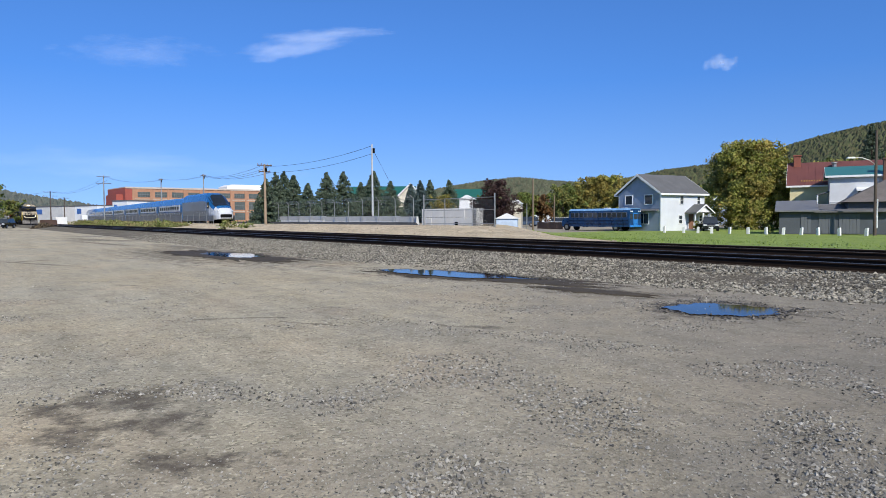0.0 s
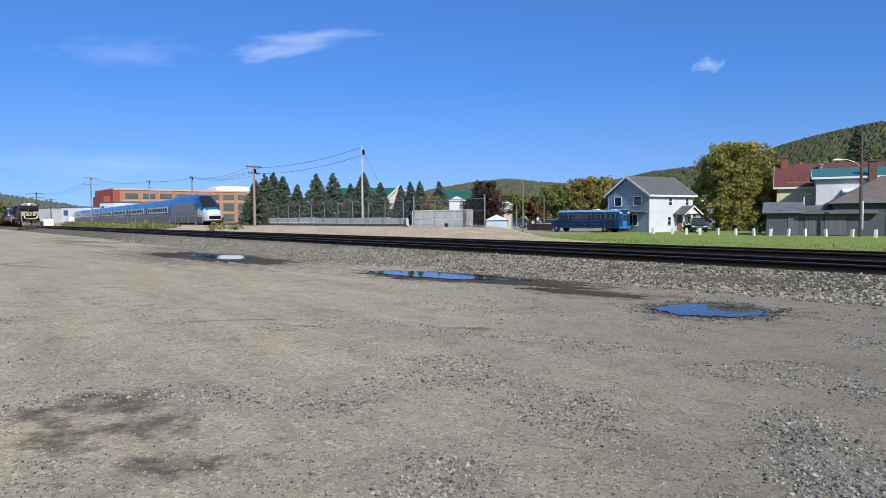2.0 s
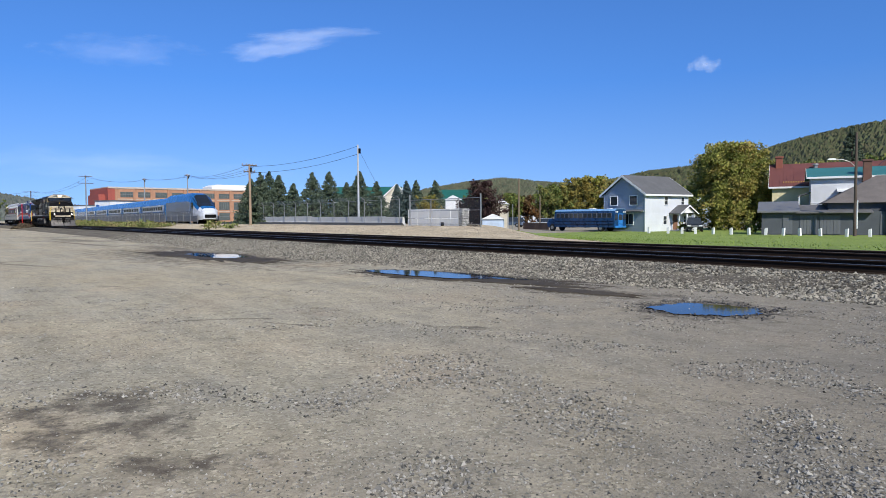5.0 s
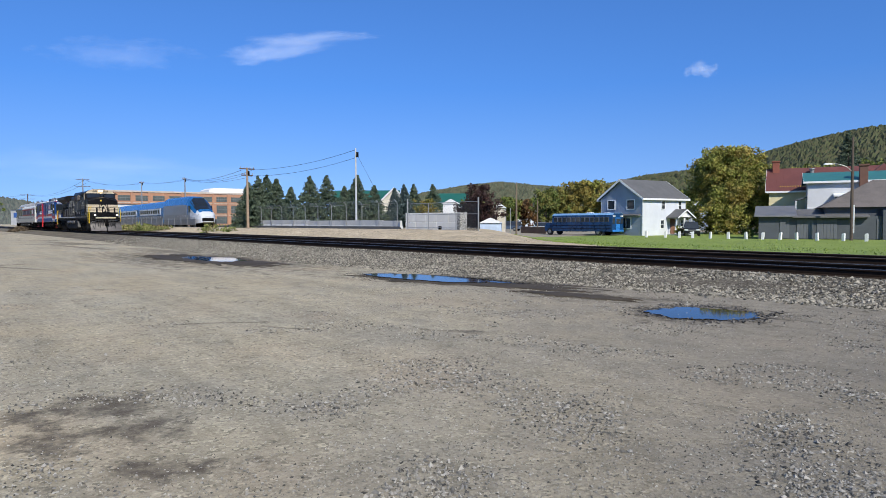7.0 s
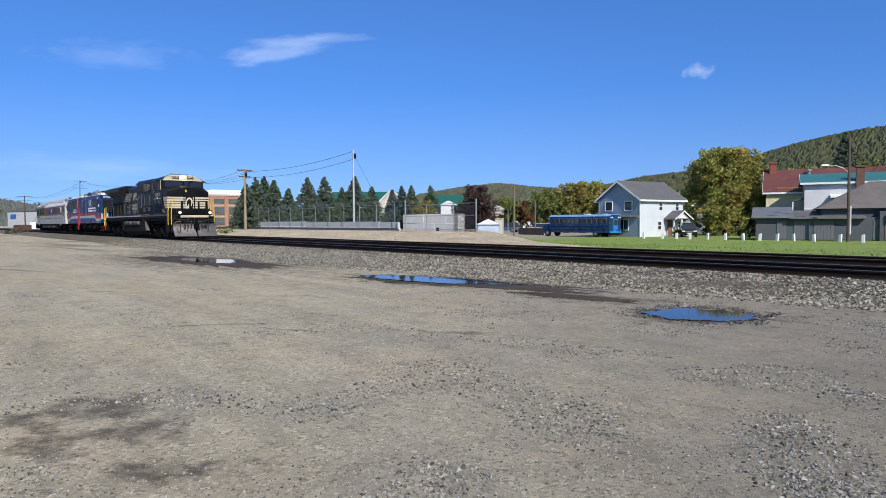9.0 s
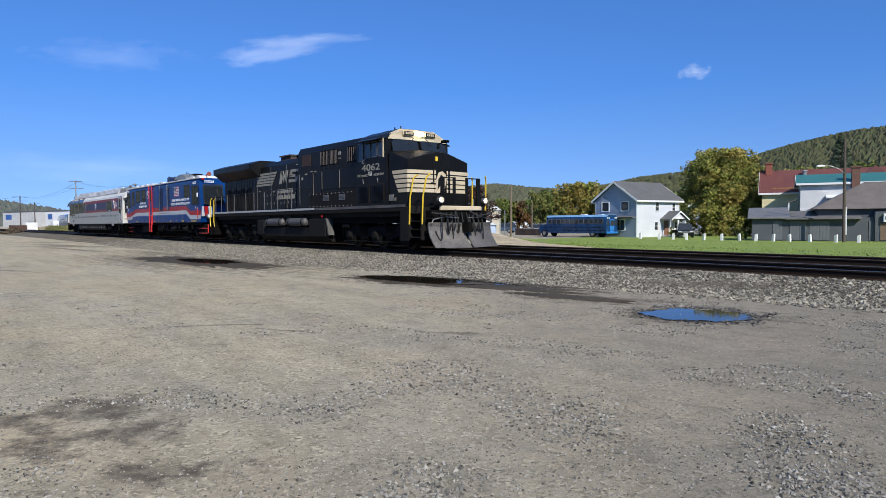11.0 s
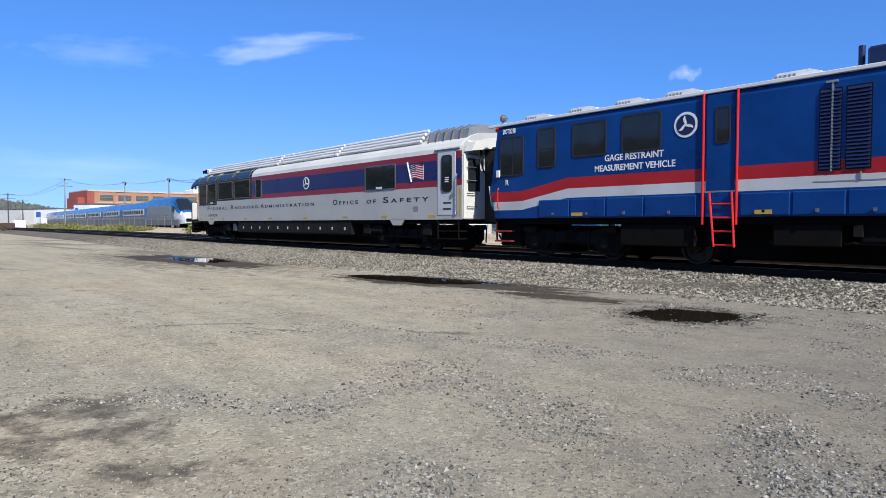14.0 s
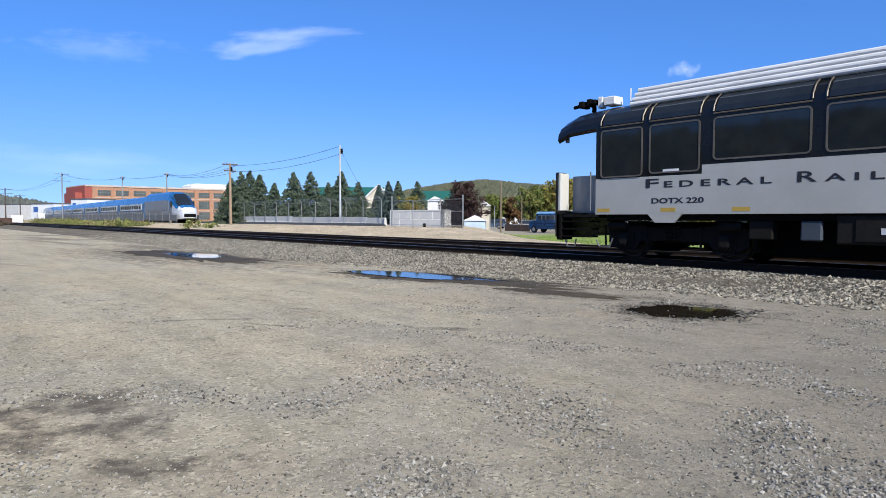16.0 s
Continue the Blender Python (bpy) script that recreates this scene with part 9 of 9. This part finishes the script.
# ---- wooded hills ----
def hill(name, ridge, reach, label, seed, count, size, dark=(0.026, 0.038, 0.018), light=(0.08, 0.092, 0.036), tint=(0.095, 0.08, 0.04)):
    """A wooded ridge: ridge points x, y, z; the slope comes down `reach` metres towards the yard."""
    rng = np.random.default_rng(seed)
    pts = [Vector(p) for p in ridge]
    bm, rows, n, fine = bmesh.new(), [], 14, []
    for a, b in zip(pts, pts[1:]):
        fine += [a.lerp(b, k / 8) for k in range(8)]
    fine.append(pts[-1])
    def slope(p, f):
        flat = Vector((p.x, p.y, 0)).normalized()
        q = p - flat * reach * f
        z = p.z * (1 - smooth_step(0, 1, f)) - 3 + 0.05 * p.z * noise.noise((q.x * 0.006, q.y * 0.006, seed))
        return Vector((q.x, q.y, z))
    for p in fine:
        rows.append([slope(p, -0.35 + 1.35 * k / n) if k > 3 else Vector((p.x, p.y, 0)) + Vector((p.x, p.y, 0)).normalized() * reach * (0.6 - 0.15 * k) + Vector((0, 0, p.z * (0.55 + 0.15 * k))) for k in range(n + 1)])
    loft(bm, rows, close=False)
    # far hills pass paler colours here: distance haze put into the leaf colour
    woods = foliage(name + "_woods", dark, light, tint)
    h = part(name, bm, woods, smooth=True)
    tagged(h, label, "hill", kind="structure")
    # tree tops as broken clumps
    ico = np.array([(1.15, 0, 0), (-1.15, 0, 0), (0, 1.15, 0), (0, -1.15, 0), (0, 0, 0.85), (0, 0, -0.8)])
    tri = np.array([(0, 2, 4), (2, 1, 4), (1, 3, 4), (3, 0, 4), (2, 0, 5), (1, 2, 5), (3, 1, 5), (0, 3, 5)])
    c = []
    for _ in range(count):
        i = rng.random() * (len(fine) - 1)
        p = fine[int(i)].lerp(fine[int(i) + 1], i % 1)
        c.append(slope(p, rng.random() ** 1.4 * 0.97 + 0.0))
    c = np.array([tuple(v) for v in c])
    s = size * (0.6 + 0.7 * rng.random((count, 1, 1)))
    v = ico[None] * s * (0.5 + 1.0 * rng.random((count, 6, 1))) * np.array([1, 1, 1.15]) + c[:, None] + np.array([0, 0, size * 0.4])
    f = (tri[None] + 6 * np.arange(count)[:, None, None]).reshape(-1, 3)
    me = bpy.data.meshes.new("woods")
    me.from_pydata(v.reshape(-1, 3).tolist(), [], f.tolist())
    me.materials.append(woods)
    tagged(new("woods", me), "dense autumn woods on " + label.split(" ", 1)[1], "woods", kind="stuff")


def far(px, py, depth):
    """A ridge point by its bearing from the yard's viewpoint: px and py in thousandths of the depth, to the side and up."""
    a = radians(52.35)
    u, v = px / 1000 * depth, py / 1000 * depth
    return (-math.sin(a) * depth + math.cos(a) * u, math.cos(a) * depth + math.sin(a) * u, 1.5 + v)


hill("hill_east", [far(p, q, d) for p, q, d in ((230, 40, 640), (290, 54, 600), (345, 66, 560), (410, 74, 540), (490, 87, 520), (545, 104, 500), (590, 116, 480), (640, 126, 470), (700, 137, 450), (860, 157, 420), (1200, 172, 420))], 330, "a steep wooded hill in autumn colours", 5, 46000, 2.7)
# greyed woods: the haze over this hill is in its colours
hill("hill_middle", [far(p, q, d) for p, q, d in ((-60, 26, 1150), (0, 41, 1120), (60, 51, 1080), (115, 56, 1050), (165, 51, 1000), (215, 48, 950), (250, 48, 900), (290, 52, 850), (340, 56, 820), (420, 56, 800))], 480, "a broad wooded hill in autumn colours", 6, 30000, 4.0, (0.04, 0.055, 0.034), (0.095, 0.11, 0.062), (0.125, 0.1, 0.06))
# palest woods of all, coloured for the thicker haze out here
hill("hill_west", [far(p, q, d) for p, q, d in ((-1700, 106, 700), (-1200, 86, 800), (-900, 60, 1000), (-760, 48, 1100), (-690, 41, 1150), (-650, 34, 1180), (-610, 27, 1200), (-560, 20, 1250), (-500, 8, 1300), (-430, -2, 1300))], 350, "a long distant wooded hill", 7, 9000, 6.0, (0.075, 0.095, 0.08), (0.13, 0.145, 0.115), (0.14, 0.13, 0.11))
hill("hill_south", [(80, 620, 72), (330, 430, 64), (440, 150, 56), (420, -120, 54), (300, -330, 56), (60, -420, 62), (-200, -430, 62), (-450, -440, 66), (-800, -520, 80), (-1250, -430, 84)], 230, "a wooded hill across the valley behind the yard", 8, 5000, 6.0)
for px, d, h in ((-700, 120, 8), (-730, 140, 9), (-672, 150, 6)):
    p = far(px, 0, d)
    broadleaf(p[0], p[1], ground_z(p[0], p[1]), h, h * 0.9, GREENLEAF, "green tree beside the far end of the yard", int(d), 20, 90, 0.05, 7, 0.25)


# ---- thin clouds ----
def cloud(px, py, depth, w, h, turn, puffs, thick, seed, label):
    """Wisps: a flat veil far off whose cover breaks up with noise."""
    m = bpy.data.materials.new("thin_cloud")
    m.use_nodes = True
    p = shader(m)
    p.inputs["Base Color"].default_value, p.inputs["Roughness"].default_value = (0.9, 0.9, 0.9, 1), 1.0
    # slight bluish glow of its own, standing for light scattered in the veil
    p.inputs["Emission Color"].default_value, p.inputs["Emission Strength"].default_value = (0.8, 0.88, 1.0, 1), 0.2
    obj = coords(m)
    mp = nd(m, "Mapping")
    mp.inputs["Location"].default_value, mp.inputs["Scale"].default_value = (seed * 3.1, 0, 0), (puffs / w, 0.6 * puffs / h, 1)
    link(m, obj, mp.inputs["Vector"])
    n = noise_of(m, mp.outputs[0], 1.0, 7.0, 0.62)
    sc = nd(m, "VectorMath")
    sc.operation = "MULTIPLY"
    sc.inputs[1].default_value = (2 / w, 2 / h, 0)
    link(m, obj, sc.inputs[0])
    ln = nd(m, "VectorMath")
    ln.operation = "LENGTH"
    link(m, sc.outputs[0], ln.inputs[0])
    rim = nd(m, "MapRange", From_Min=0.0, From_Max=1.0, To_Min=0.16, To_Max=-0.34)
    link(m, ln.outputs["Value"], rim.inputs["Value"])
    ad = nd(m, "Math")
    ad.operation = "ADD"
    link(m, n, ad.inputs[0]), link(m, rim.outputs[0], ad.inputs[1])
    al = nd(m, "MapRange", From_Min=0.34, From_Max=0.95, To_Min=0.0, To_Max=thick)
    link(m, ad.outputs[0], al.inputs["Value"])
    link(m, al.outputs[0], p.inputs["Alpha"])
    me = bpy.data.meshes.new("cloud")
    me.from_pydata([(-w / 2, -h / 2, 0), (w / 2, -h / 2, 0), (w / 2, h / 2, 0), (-w / 2, h / 2, 0)], [], [(0, 1, 2, 3)])
    me.materials.append(m)
    ob = new("cloud", me)
    at = Vector(far(px, py, depth))
    q = (EYE - at).to_track_quat("Z", "Y").to_matrix().to_4x4()
    ob.matrix_basis = Matrix.Translation(at) @ q @ pose(0, 0, 0, 0, 0, turn)
    ob.visible_shadow = False
    return tagged(ob, label, "cloud", group="clouds in the sky", kind="structure")


D = 2600
cloud(-235, 262, D, 800, 120, 10, 3.0, 0.42, 1, "thin streaky white cloud in a blue sky")
cloud(-165, 281, D, 760, 100, 7, 3.0, 0.36, 3, "thin streaky white cloud in a blue sky")
cloud(430, 233, D, 190, 100, 4, 3.5, 0.6, 4, "small white cloud in a blue sky")
cloud(-470, 258, D, 900, 200, 3, 5.0, 0.16, 5, "very faint veil of cloud in a blue sky")
cloud(-480, 84, D, 1900, 200, 0, 6.0, 0.12, 6, "low pale band of distant cloud")


# ---- motion ----
SPEED, NOSE_AT = 14.5, -178.18          # metres a second, and where the leading nose is at the start

# seconds, and metres by which the train is ahead of its even run
RUN = ((0, 0), (4, 0), (8, 0), (12, 0), (12.5, 0), (13, 0), (13.5, 0), (14, 0.35), (14.5, 0), (15, 0), (15.5, 0), (16, 0))


def motions():
    for vehicle in (LOCO, BLUE_CAR, COACH):
        walk(vehicle, [(t, pose(NOSE_AT + SPEED * t + ahead, TRACK_Y, RAIL_Z)) for t, ahead in RUN])
    walk(SUV, [(t, pose(-140.0 + 1.6 * t, 8.2 - 0.75 * t, 0.02, 0, 0, -25)) for t in (0, 2, 4, 8, 16)])
    for ob, x, radius in WHEELSETS:
        turn = math.degrees(SPEED / radius)
        walk(ob, [(k / FPS, pose(x, 0, radius, 0, (turn * k / FPS) % 360, 0)) for k in range(16 * FPS + 1)])


motions()
